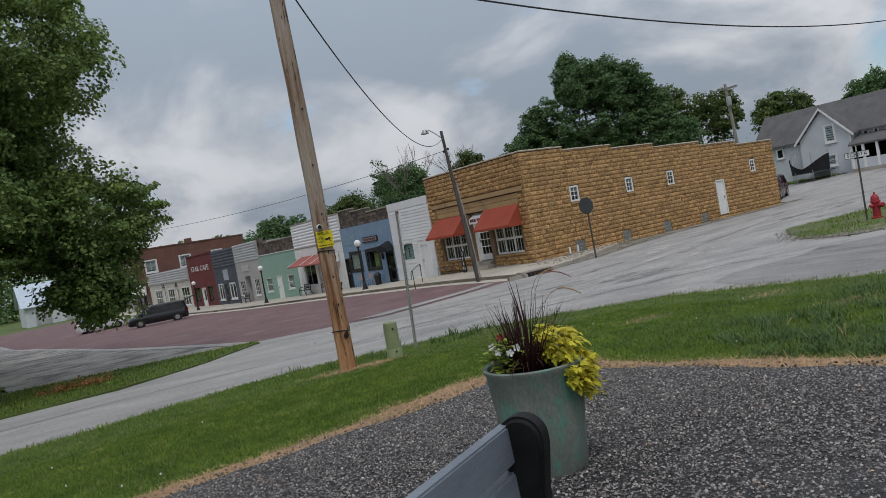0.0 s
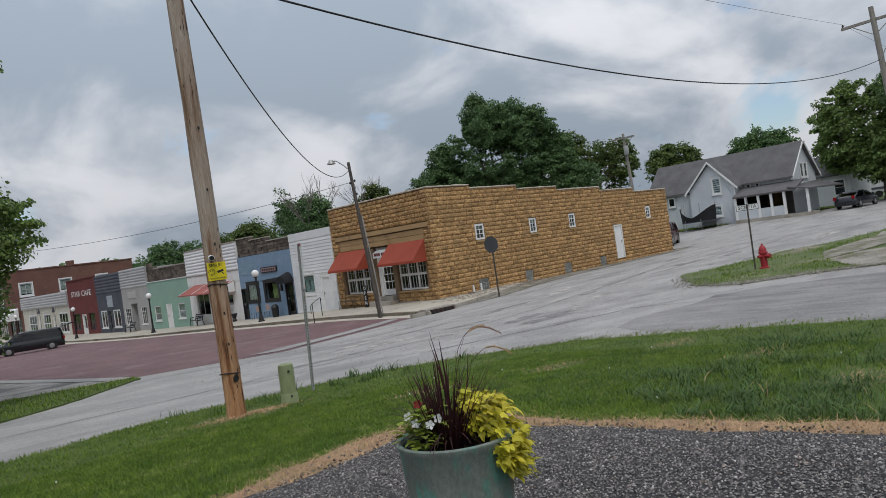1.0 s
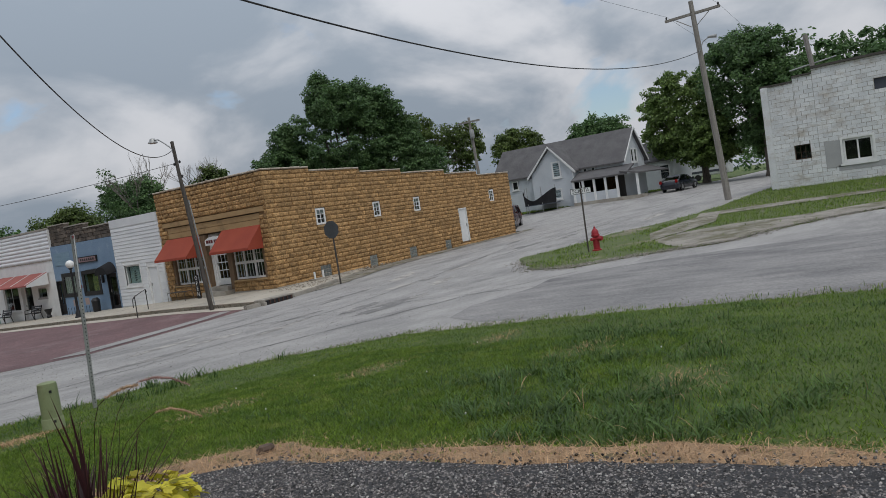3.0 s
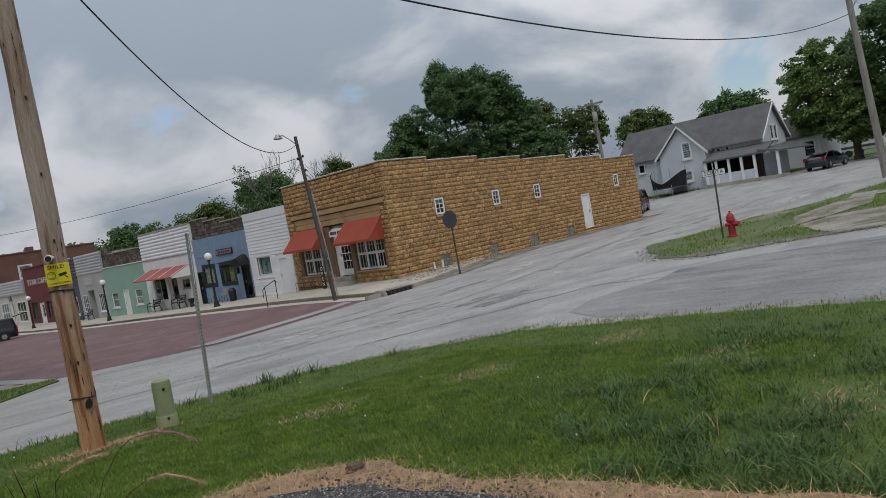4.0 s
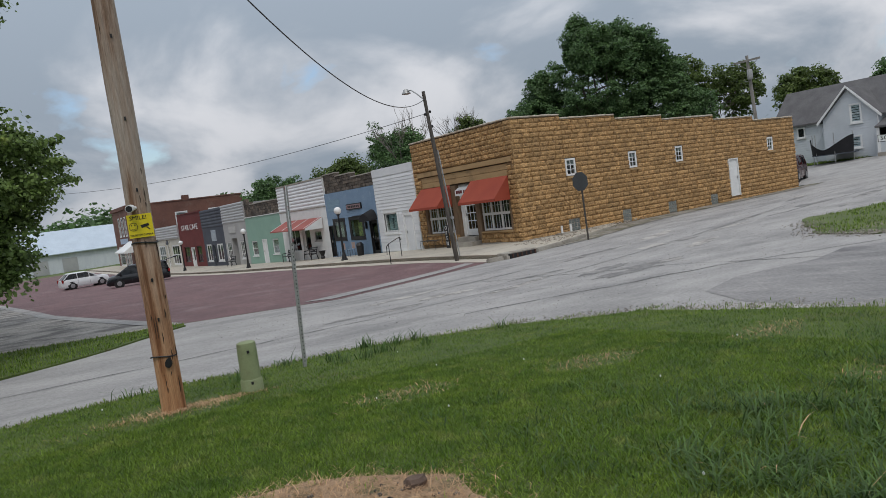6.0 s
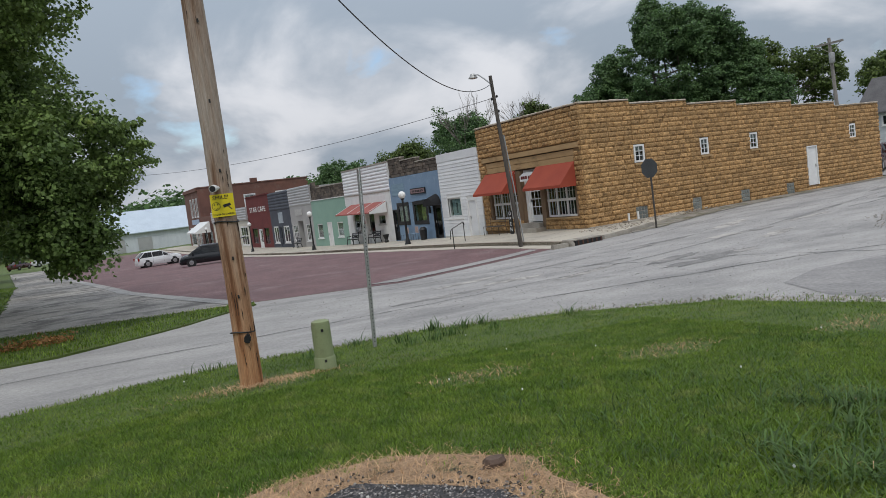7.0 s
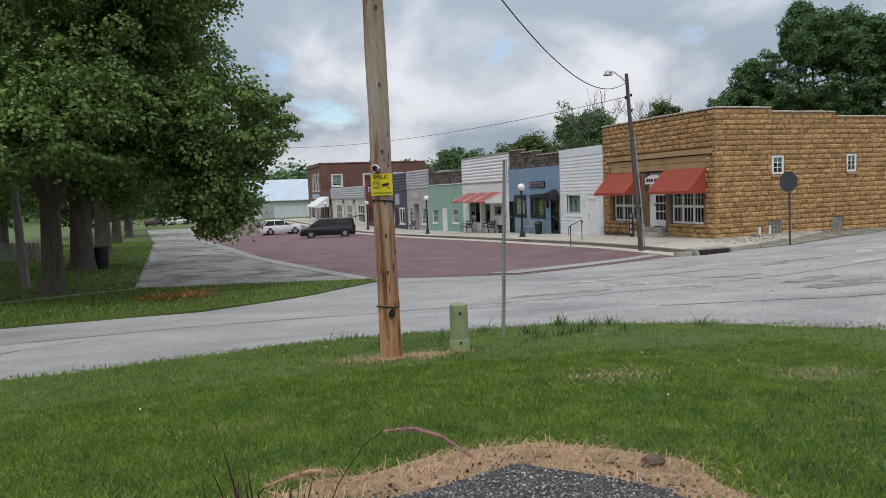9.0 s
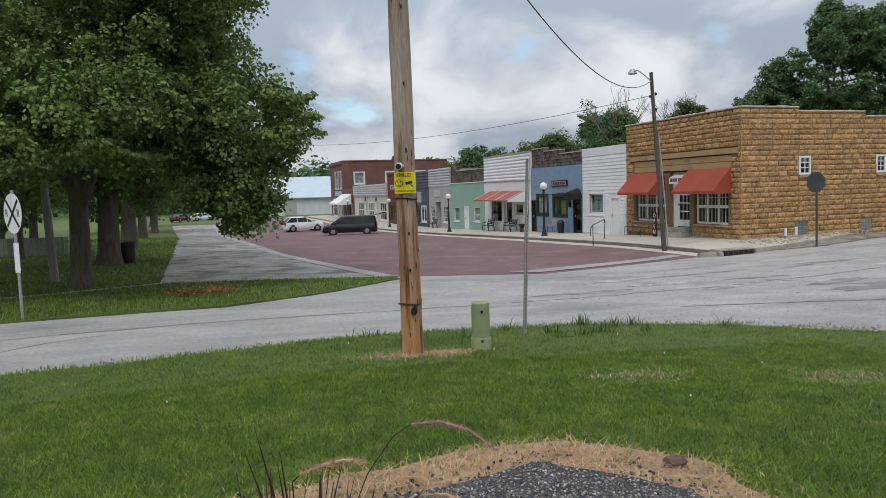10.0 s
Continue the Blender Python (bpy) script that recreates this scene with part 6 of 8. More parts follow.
def blade_strip(rng, base, lean, length, width, droop, n=6):
    """Points of an arching blade; returns left and right edges."""
    d = Vector(lean).normalized()
    acr = Vector((-d.y, d.x, 0))
    acr = acr.normalized() if acr.length > 0.01 else Vector((1, 0, 0))
    out, p = [], Vector(base)
    for k in range(n + 1):
        f = k / n
        w = width * (1 - f ** 2.2) * 0.5 + 0.0006
        out.append((p - acr * w, p + acr * w))
        p = p + d * (length / n)
        d = (d + Vector((d.x, d.y, -1)) * droop / n).normalized()
    return out, p


grass_s = Shape()
rng = random.Random(21)
for k in range(260):
    a, r = rng.uniform(0, math.tau), 0.1 * math.sqrt(rng.random())
    b = Vector((CX, CY, RIM - 0.05)) - right * 0.02 + Vector((math.cos(a) * r, math.sin(a) * r, 0))
    tilt = rng.uniform(0.03, 0.62)
    lean = Vector((math.cos(a) * tilt, math.sin(a) * tilt, 1)) + right * 0.05
    strip, _ = blade_strip(rng, b, lean, rng.uniform(0.2, 0.44), rng.uniform(0.004, 0.009), rng.choice((rng.uniform(-0.5, 0.4), rng.uniform(0.3, 1.2), rng.uniform(1.0, 2.4))))
    i0 = len(grass_s.v)
    for l, r_ in strip:
        grass_s.v += [tuple(l), tuple(r_)]
    grass_s.f += [(i0 + 2 * j, i0 + 2 * j + 1, i0 + 2 * j + 3, i0 + 2 * j + 2) for j in range(len(strip) - 1)]
for tip in ((-0.068, 0.0, 0.495), (-0.086, -0.011, 0.46), (-0.03, -0.015, 0.454), (-0.036, -0.025, 0.44)):
    a_ = Vector((CX, CY, RIM - 0.05))
    b_ = Vector((CX, CY, RIM)) + Vector(tip)
    acr = right * 0.0045
    i0 = len(grass_s.v)
    for f, w in ((0, 0.8), (0.35, 1), (0.7, 0.8), (1, 0.08)):
        m_ = a_.lerp(b_, f) + Vector((tip[0], tip[1], 0)) * -0.25 * math.sin(f * math.pi)
        grass_s.v += [tuple(m_ - acr * w), tuple(m_ + acr * w)]
    grass_s.f += [(i0 + 2 * j, i0 + 2 * j + 1, i0 + 2 * j + 3, i0 + 2 * j + 2) for j in range(3)]
M_PURPLE = leaf_mat("purple_fountain_grass", (0.075, 0.026, 0.028), (0.03, 0.012, 0.015), (0.11, 0.055, 0.035))
tagged(part("fountain_grass", grass_s, M_PURPLE, planter, "dark purple fountain grass"), kind="stuff")
M_PLUME = mat("rosy_seed_plume", (0.40, 0.24, 0.20), (0.27, 0.14, 0.125), scale=30, grain=0.4, bump=0.6)
M_PLUMETAN = mat("tan_seed_plume", (0.50, 0.33, 0.20), (0.40, 0.26, 0.15), scale=30, grain=0.4, bump=0.6)
ARCHES = (
    (((0, 0, 0), (0.06, 0, 0.25), (0.12, 0.01, 0.38), (0.17, 0.015, 0.44), (0.205, 0.015, 0.458), (0.255, 0, 0.46), (0.30, -0.02, 0.445), (0.345, -0.05, 0.41)), M_PLUME),
    (((0, 0, 0), (-0.01, -0.06, 0.26), (-0.02, -0.12, 0.40), (-0.025, -0.17, 0.46), (-0.016, -0.20, 0.482), (0.019, -0.207, 0.493), (0.045, -0.21, 0.496), (0.075, -0.215, 0.492)), M_PLUMETAN),
    (((0, 0, 0), (0.05, -0.02, 0.2), (0.10, -0.05, 0.30), (0.15, -0.07, 0.35), (0.19, -0.085, 0.37), (0.23, -0.10, 0.37), (0.27, -0.12, 0.35), (0.31, -0.14, 0.32)), M_PLUMETAN))
for arch_, material in ARCHES:
    mids = [Vector((CX, CY, RIM)) + Vector(p) for p in arch_]
    stem = part("plume_stem", Shape().tube(mids, 0.001, 5), M_PURPLE, planter)
    seed = mids[-4:]
    hairs = Shape()
    hairs.tube(seed, [0.0015, 0.003, 0.003, 0.001], 8)
    for i in range(700):
        f = rng.uniform(0, len(seed) - 1.01)
        p = seed[int(f)].lerp(seed[int(f) + 1], f % 1)
        q = p + Vector((rng.gauss(0, 1), rng.gauss(0, 1), rng.gauss(0, 1))).normalized() * rng.uniform(0.006, 0.012)
        w = Vector((rng.gauss(0, 1), rng.gauss(0, 1), rng.gauss(0, 1))).normalized() * 0.0008
        hairs.add([p - w, p + w, q], [(0, 1, 2)])
    part("seed_plume", hairs, material, stem, "fuzzy arching seed plume")


def leaf_shape(s, at, d, up_, size, lobes=True):
    """A pointed, folded, lobed leaf of a few triangles."""
    d, up_ = d.normalized(), up_.normalized()
    acr = d.cross(up_).normalized()
    n = acr.cross(d)
    pts = [(0, 0, 0), (0.12, 0.3, 0.06), (0.34, 0.46, 0.03), (0.45, 0.24, 0.07), (0.72, 0.2, 0.02), (1, 0, -0.12), (0.72, -0.2, 0.02), (0.45, -0.24, 0.07), (0.34, -0.46, 0.03), (0.12, -0.3, 0.06), (0.45, 0, 0.0)]
    s.add([at + (d * a + acr * b + n * c) * size for a, b, c in pts], [(0, 1, 10), (1, 2, 3, 10), (3, 4, 10), (4, 5, 10), (5, 6, 10), (6, 7, 10), (7, 8, 9, 10), (9, 0, 10)])


M_CHARTREUSE = leaf_mat("chartreuse_leaf", (0.66, 0.58, 0.07), (0.47, 0.47, 0.04), (0.66, 0.48, 0.17), patch=9.0, fleck=14.0)
vine = Shape()
for k in range(620):
    f = rng.random()
    a = rng.uniform(-1.15, 1.0)
    outd = (right * math.cos(a) + away * -math.sin(a)).normalized()
    if f < 0.55:
        rad, z = rng.uniform(0.05, 0.29), RIM + rng.uniform(-0.02, 0.15) - 0
        z += 0.05 * math.cos(rad * 6)
    else:
        a = rng.uniform(-0.75, 1.0)
        outd = (right * math.cos(a) + away * -math.sin(a)).normalized()
        rad, z = rng.uniform(0.265, 0.32), RIM - rng.uniform(0.0, 0.21) * max(0.15, math.cos(a + 0.1))
    p = Vector((CX, CY, z)) + outd * rad
    d_ = outd * rng.uniform(0.4, 1) + Vector((rng.gauss(0, 0.4), rng.gauss(0, 0.4), rng.uniform(-0.9, 0.25)))
    leaf_shape(vine, p, d_, Vector((rng.gauss(0, 0.3), rng.gauss(0, 0.3), 1)) + outd * 0.5, rng.uniform(0.036, 0.07))
tagged(part("sweet_potato_vine", vine, M_CHARTREUSE, planter, "bright yellow-green trailing vine"), kind="stuff")
bush = Shape()
for k in range(150):
    a = rng.uniform(0, math.tau)
    p = Vector((CX, CY, RIM)) - right * 0.14 - away * 0.05 + Vector((rng.gauss(0, 0.055), rng.gauss(0, 0.055), rng.uniform(-0.03, 0.14)))
    leaf_shape(bush, p, Vector((math.cos(a), math.sin(a), rng.uniform(-0.3, 0.6))), Vector((0, 0, 1)), rng.uniform(0.035, 0.065))
tagged(part("bedding_leaves", bush, leaf_mat("fresh_leaf", (0.30, 0.34, 0.05), (0.16, 0.24, 0.035)), planter), kind="stuff")
M_PETAL = mat("white_petal", (0.8, 0.8, 0.78), (0.74, 0.74, 0.72), grain=0.05, bump=0)
for k, (u, v, h, c) in enumerate(((-0.17, -0.12, 0.11, 0), (-0.11, -0.14, 0.10, 0), (-0.07, -0.13, 0.12, 0), (-0.2, -0.06, 0.13, 0), (-0.15, 0.01, 0.165, 1))):
    p = Vector((CX, CY, RIM + h)) + right * u + away * v
    fl = Shape()
    for j in range(5):
        a = math.tau * j / 5
        d_ = right * math.cos(a) + Vector((0, 0, 1)) * math.sin(a) - away * 0.2
        acr = (right * -math.sin(a) + Vector((0, 0, 1)) * math.cos(a)) * 0.009
        q = p + d_ * 0.015
        fl.add([p, q - acr, q + d_ * 0.008, q + acr], [(0, 1, 2, 3)])
    part("flower", fl, (M_PETAL, M_RED, mat("pink_petal", (0.5, 0.25, 0.3), (0.45, 0.22, 0.27)))[c], planter, ("white flower", "red flower", "pink flower")[c])

# park bench: black cast ends with dark recycled planks
E0 = Vector((-21.546, -23.924, 0))
axis_b = Vector((-0.90, -0.43, 0)).normalized()
depth_b = Vector((0.43, -0.90, 0)).normalized()
BZ = ter(-21.9, -24.2) + 0.06
bench = thing("park_bench", "park bench with black cast ends and dark grey planks", "bench", tuple(E0 + Vector((0, 0, BZ))))


def bench_end(offset, full=True):
    prof = [(-0.045, 0.30), (-0.05, 0.53), (-0.072, 0.66)] + [(0.072 * -math.cos(a), (0.69 if full else 0.60) + 0.066 * math.sin(a)) for a in [math.pi * k / 12 for k in range(13)]] + [(0.060, 0.54), (0.055, 0.45), (0.10, 0.40), (0.42, 0.42), (0.5, 0.40), (0.5, 0.36), (0.40, 0.33), (0.44, 0.05), (0.5, 0.0), (0.36, 0.0), (0.33, 0.2), (0.1, 0.28), (-0.02, 0.05), (0.0, 0.0), (-0.14, 0.0), (-0.12, 0.08)]
    base = E0 + axis_b * offset
    return Shape().prism([base - depth_b * -1 * 0 + depth_b * -u + Vector((0, 0, BZ + v)) for u, v in prof], axis_b * 0.075)


for off in (0.0, 1.55):
    part("cast_end", bench_end(off), M_BLACKMETAL, bench, "black cast bench end", bevel=0.014, segments=3)
for z, h in ((0.615, 0.115), (0.475, 0.115)):
    b = [E0 + axis_b * -0.0 + depth_b * u + Vector((0, 0, BZ + zz)) for u, zz in ((-0.068, z), (-0.025, z), (-0.03, z + h), (-0.073, z + h))]
    part("back_plank", Shape().prism([p + axis_b * 0.045 for p in b], axis_b * 1.5), M_PLANK, bench, bevel=0.006)
for k in range(3):
    u = -0.12 - k * 0.13
    b = [E0 + depth_b * uu + Vector((0, 0, BZ + zz)) for uu, zz in ((u, 0.41), (u - 0.11, 0.41), (u - 0.11, 0.445), (u, 0.445))]
    part("seat_plank", Shape().prism([p + axis_b * 0.045 for p in b], axis_b * 1.5), M_PLANK, bench, bevel=0.006)

# ---------------------------------------------------------------- vehicles


def plan_ring(x0, x1, w, z, r=0.25, n=5):
    """A rounded rectangle in plan."""
    pts = []
    r = min(r, w * 0.9)
    for cx, cy, a0 in ((x1 - r, w - r, 0), (x0 + r, w - r, 90), (x0 + r, -w + r, 180), (x1 - r, -w + r, 270)):
        pts += [(cx + r * math.cos(math.radians(a0 + 90 * k / n)), cy + r * math.sin(math.radians(a0 + 90 * k / n)), z) for k in range(n + 1)]
    return pts


def car(name, label, category, at, heading, material, length=4.6, width=0.9, belt=0.95, roof=1.55, cabin=(-2.1, 1.2), top=(-1.7, 0.3), wheel=0.33, hatch=False, split=(-0.3,)):
    """A parked car facing +x, then turned and set down."""
    t = thing(name, label, category, (0, 0, 0))
    h = length / 2
    body = Shape().loft([plan_ring(-h + 0.05, h - 0.08, width - 0.08, 0.22, 0.3), plan_ring(-h, h - 0.02, width - 0.01, 0.38, 0.35), plan_ring(-h, h, width, 0.62, 0.38), plan_ring(-h + 0.03, h - 0.12, width - 0.02, belt - 0.12, 0.42), plan_ring(-h + 0.08, h - 0.45, width - 0.06, belt, 0.42)])
    b = part("body", body, material, t, smooth=50)
    glass = Shape().loft([plan_ring(cabin[0], cabin[1], width - 0.08, belt - 0.01, 0.2), plan_ring(top[0], top[1], width - 0.22, roof - 0.07, 0.25)])
    part("window_band", glass, M_CARGLASS, t, "dark tinted windows", smooth=40)
    rf = Shape().loft([plan_ring(top[0] - 0.04, top[1] + 0.05, width - 0.2, roof - 0.09, 0.25), plan_ring(top[0] + 0.05, top[1] - 0.1, width - 0.26, roof, 0.25)])
    part("roof", rf, material, t, smooth=50)
    for s_ in (-1, 1):
        for fx in (0.0, 1.0) + split:
            if fx in (0.0, 1.0):
                xa, xb = (cabin[0], top[0]) if fx == 0.0 else (cabin[1], top[1])
            else:
                xa = xb = fx
            part("pillar", Shape().tube([(xa, s_ * (width - 0.085), belt - 0.02), (xb, s_ * (width - 0.215), roof - 0.07)], 0.035, 6), material, t)
        for x in (-h * 0.6, h * 0.62):
            y = s_ * (width - 0.1)
            ring = lambda r, yy: [(x + r * math.cos(math.tau * k / 20), yy, wheel + r * math.sin(math.tau * k / 20)) for k in range(20)]
            ty = part("wheel", Shape().loft([ring(wheel - 0.05, y - s_ * 0.1), ring(wheel, y - s_ * 0.07), ring(wheel, y + s_ * 0.07), ring(wheel - 0.04, y + s_ * 0.11)]), M_RUBBER, t, "black tyre", smooth=40)
            part("rim", Shape().loft([ring(wheel * 0.58, y + s_ * 0.112), ring(wheel * 0.54, y + s_ * 0.118), ring(wheel * 0.15, y + s_ * 0.1)]), M_RIM, ty, "silver alloy rim", smooth=40)
            part("wheel_arch", Shape().loft([ring(wheel + 0.07, y + s_ * 0.09), ring(wheel + 0.07, y + s_ * 0.095)]), M_BLACK, ty)
        part("headlight", Shape().box(h - 0.42, h - 0.1, s_ * (width - 0.3) - 0.15, s_ * (width - 0.3) + 0.15, 0.62, 0.78), M_LIGHTLENS, t, "clear headlight", bevel=0.04)
        part("tail_light", Shape().box(-h + 0.0, -h + 0.14, s_ * (width - 0.16) - 0.1, s_ * (width - 0.16) + 0.1, 0.75, 1.05), M_TAILLENS, t, "red tail light", bevel=0.02)
        part("side_mirror", Shape().box(cabin[1] - 0.45, cabin[1] - 0.3, s_ * (width + 0.09) - 0.08, s_ * (width + 0.09) + 0.08, belt + 0.02, belt + 0.17), material, t, bevel=0.03)
        for x in split:
            part("door_seam", Shape().box(x - 0.006, x + 0.006, s_ * (width + 0.001) - 0.004, s_ * (width + 0.001) + 0.004, 0.4, belt - 0.1), M_BLACK, t)
    part("bumper", Shape().loft([plan_ring(h - 0.3, h + 0.04, width - 0.05, 0.3, 0.25), plan_ring(h - 0.3, h + 0.05, width - 0.04, 0.5, 0.25)]), material, t, smooth=50)
    if hatch:
        part("tailgate", Shape().prism([(top[0] - 0.02, -0.72, roof - 0.02), (top[0] - 0.02, 0.72, roof - 0.02), (top[0] - 0.95, 0.68, roof + 0.22), (top[0] - 1.1, 0.66, roof + 0.1), (top[0] - 1.1, -0.66, roof + 0.1), (top[0] - 0.95, -0.68, roof + 0.22)], (0, 0, 0.05)), material, t, "raised tailgate", bevel=0.02)
    t.matrix_basis = pose(at[0], at[1], at[2], 0, 0, heading)
    return t


car("minivan", "black minivan with raised tailgate parked by the kerb", "minivan", (-8.6, 40.95, ter(-8.6, 40.95) + 0.01), 170, M_VANPAINT, 5.0, 0.98, 1.0, 1.74, (-2.42, 1.75), (-2.25, 0.65), 0.34, True, (-0.9, 0.55))
car("compact_suv", "white compact SUV parked on the brick street", "car", (-11.2, 55.4, ter(-11.2, 55.4) + 0.01), 10, M_SUVPAINT, 4.5, 0.92, 1.02, 1.62, (-2.12, 1.15), (-1.5, 0.1), 0.36, False, (-0.8, 0.3))
car("maroon_suv", "dark maroon SUV behind the corner shop", "car", (26.4, 3.3, ter(26.4, 3.3) + 0.01), 200, M_REDPAINT, 4.6, 0.95, 1.1, 1.75, (-2.15, 1.2), (-1.9, 0.4), 0.38, False, (-0.7, 0.4))
car("dark_sedan", "dark blue sedan parked at the roadside", "car", (44.4, -4.8, ter(44.4, -4.8) + 0.01), -6, M_DARKPAINT, 4.7, 0.9, 0.9, 1.4, (-2.0, 1.3), (-1.15, 0.3), 0.33, False, (-0.2,))
car("distant_car", "white car far up the street", "car", (-22.5, 120, ter(-22.5, 120)), 20, M_SUVPAINT, 4.5, 0.9, 0.95, 1.45, (-1.7, 1.15), (-1.0, 0.35))
car("distant_car", "red car far up the street", "car", (-26.5, 118, ter(-26.5, 118)), 60, M_REDPAINT, 4.5, 0.9, 0.95, 1.45, (-1.7, 1.15), (-1.0, 0.35))

rvz = ter(66, 0) + 0.05
rv = thing("travel_trailer", "white travel trailer with grey stripes", "caravan", (66, -1.4, rvz))
RVY = -1.4
part("body", Shape().loft([[(66 + x, RVY + y, rvz + z) for x, z in ((-1.2, 0.5), (-1.2, 2.4), (-1.0, 2.9), (1.0, 2.9), (1.2, 2.4), (1.2, 0.5))] for y in (-3.0, 2.6)]), M_SUVPAINT, rv, bevel=0.1)
for y in (-2.1, -0.3, 1.6):
    part("window", Shape().box(64.76, 64.79, RVY + y - 0.4, RVY + y + 0.4, rvz + 1.6, rvz + 2.2), M_BLACK, rv)
part("stripe", Shape().box(64.77, 64.795, RVY - 2.8, RVY + 2.4, rvz + 0.85, rvz + 1.1), M_SLATE, rv)
for y in (-0.6, 0.5):
    part("wheel", Shape().tube([(64.75, RVY + y, rvz + 0.35), (65.0, RVY + y, rvz + 0.35)], 0.36, 14), M_RUBBER, rv)

# ---------------------------------------------------------------- farmhouse
HG = 1.1
house = thing("farmhouse", "pale grey clapboard farmhouse with a porch and grey roofs", "house", (45, 6, HG))
M_CLAP = mat("pale_grey_clapboard", (0.60, 0.63, 0.66), (0.53, 0.56, 0.59), scale=0.6, grain=0.06, vary=0.04)


def gable_block(x0, x1, y0, y1, z0, eave, ridge, axis, over=0.35):
    """Walls, gables and roof of a block; axis: the way its ridge runs."""
    w = Shape()
    if axis == "y":
        xm = (x0 + x1) / 2
        w.loft([[(x0, y, z0), (x0, y, eave), (xm, y, ridge), (x1, y, eave), (x1, y, z0)] for y in (y0, y1)])
        r = Shape()
        for xe in (x0, x1):
            sgn_ = -1 if xe == x0 else 1
            k = over * (ridge - eave) / abs(xm - xe)
            r.prism([(xm, y0 - over, ridge + 0.02), (xe + sgn_ * over, y0 - over, eave - k + 0.02), (xe + sgn_ * over, y1 + over, eave - k + 0.02), (xm, y1 + over, ridge + 0.02)], (0, 0, 0.14))
    else:
        ym = (y0 + y1) / 2
        w.loft([[(x, y0, z0), (x, y0, eave), (x, ym, ridge), (x, y1, eave), (x, y1, z0)] for x in (x0, x1)])
        r = Shape()
        for ye in (y0, y1):
            sgn_ = -1 if ye == y0 else 1
            k = over * (ridge - eave) / abs(ym - ye)
            r.prism([(x0 - over, ym, ridge + 0.02), (x0 - over, ye + sgn_ * over, eave - k + 0.02), (x1 + over, ye + sgn_ * over, eave - k + 0.02), (x1 + over, ym, ridge + 0.02)], (0, 0, 0.14))
    return w, r


main_w, main_r = gable_block(42.2, 48.0, -0.6, 13.2, HG - 0.4, 4.7, 7.5, "y")
part("main_wall", main_w, M_CLAP, house)
part("main_roof", main_r, M_SHINGLE, house, "grey shingle roof")
cw, cr = gable_block(41.0, 45.2, 3.9, 8.3, HG - 0.4, 4.55, 6.75, "x", 0.3)
part("cross_gable_wall", cw, M_CLAP, house)
part("cross_gable_roof", cr, M_SHINGLE, house, "grey shingle roof")
part("barge_board", Shape().prism([(40.68, 3.55, 4.1), (40.68, 6.1, 6.85), (40.68, 6.1, 7.05), (40.68, 3.5, 4.3)], (0.06, 0, 0)).prism([(40.68, 8.65, 4.1), (40.68, 6.1, 6.85), (40.68, 6.1, 7.05), (40.68, 8.7, 4.3)], (0.06, 0, 0)), M_TRIMWHITE, house)
part("barge_board", Shape().prism([(41.8, -0.98, 4.3), (45.1, -0.98, 7.5), (45.1, -0.98, 7.72), (41.8, -0.98, 4.55)], (0, 0.06, 0)).prism([(48.4, -0.98, 4.3), (45.1, -0.98, 7.5), (45.1, -0.98, 7.72), (48.4, -0.98, 4.55)], (0, 0.06, 0)), M_TRIMWHITE, house)
clap = Shape()
for k in range(26):
    z = HG - 0.3 + k * 0.2
    half = 2.2 if z < 4.4 else max(0.1, 2.2 * (6.65 - z) / 2.25)
    clap.prism([(40.998, 6.1 - half, z), (40.97, 6.1 - half, z), (40.99, 6.1 - half, z + 0.19)], (0, 2 * half, 0))
    if z < 4.5:
        clap.prism([(42.198, 8.3, z), (42.17, 8.3, z), (42.19, 8.3, z + 0.19)], (0, 4.9, 0))
tagged(part("clapboard", clap, M_CLAP, house), kind="stuff")
HW = ("x", 40.93)
# black sheets on the solid walls paint the dark rooms behind the panes
for a, b, c, d in ((5.2, 5.95, 4.0, 5.4), (5.35, 6.1, 1.95, 2.8)):
    s = Shape()
    window(house, HW, a, b, c, d, nx=1, ny=2, rim=0.06, casing=0.1, inset=0.01)
    part("window_void", Shape().box(40.985, 41.0, a + 0.05, b - 0.05, c + 0.05, d - 0.05), M_BLACK, house)
for a, b, c, d in ((10.6, 11.2, 3.4, 4.2), (3.0, 3.35, 3.9, 4.4), (2.2, 2.5, 3.9, 4.4)):
    window(house, ("x", 42.12), a, b, c, d, nx=1, ny=1, rim=0.05, casing=0.06, inset=0.01)
    part("window_void", Shape().box(42.17, 42.2, a + 0.04, b - 0.04, c + 0.04, d - 0.04), M_BLACK, house)
for a in (44.4, 45.3):
    window(house, ("y", -0.68), a, a + 0.6, 4.4, 5.6, nx=1, ny=2, rim=0.05, casing=0.08, inset=0.01)
    part("window_void", Shape().box(a + 0.04, a + 0.56, -0.62, -0.605, 4.44, 5.56), M_BLACK, house)
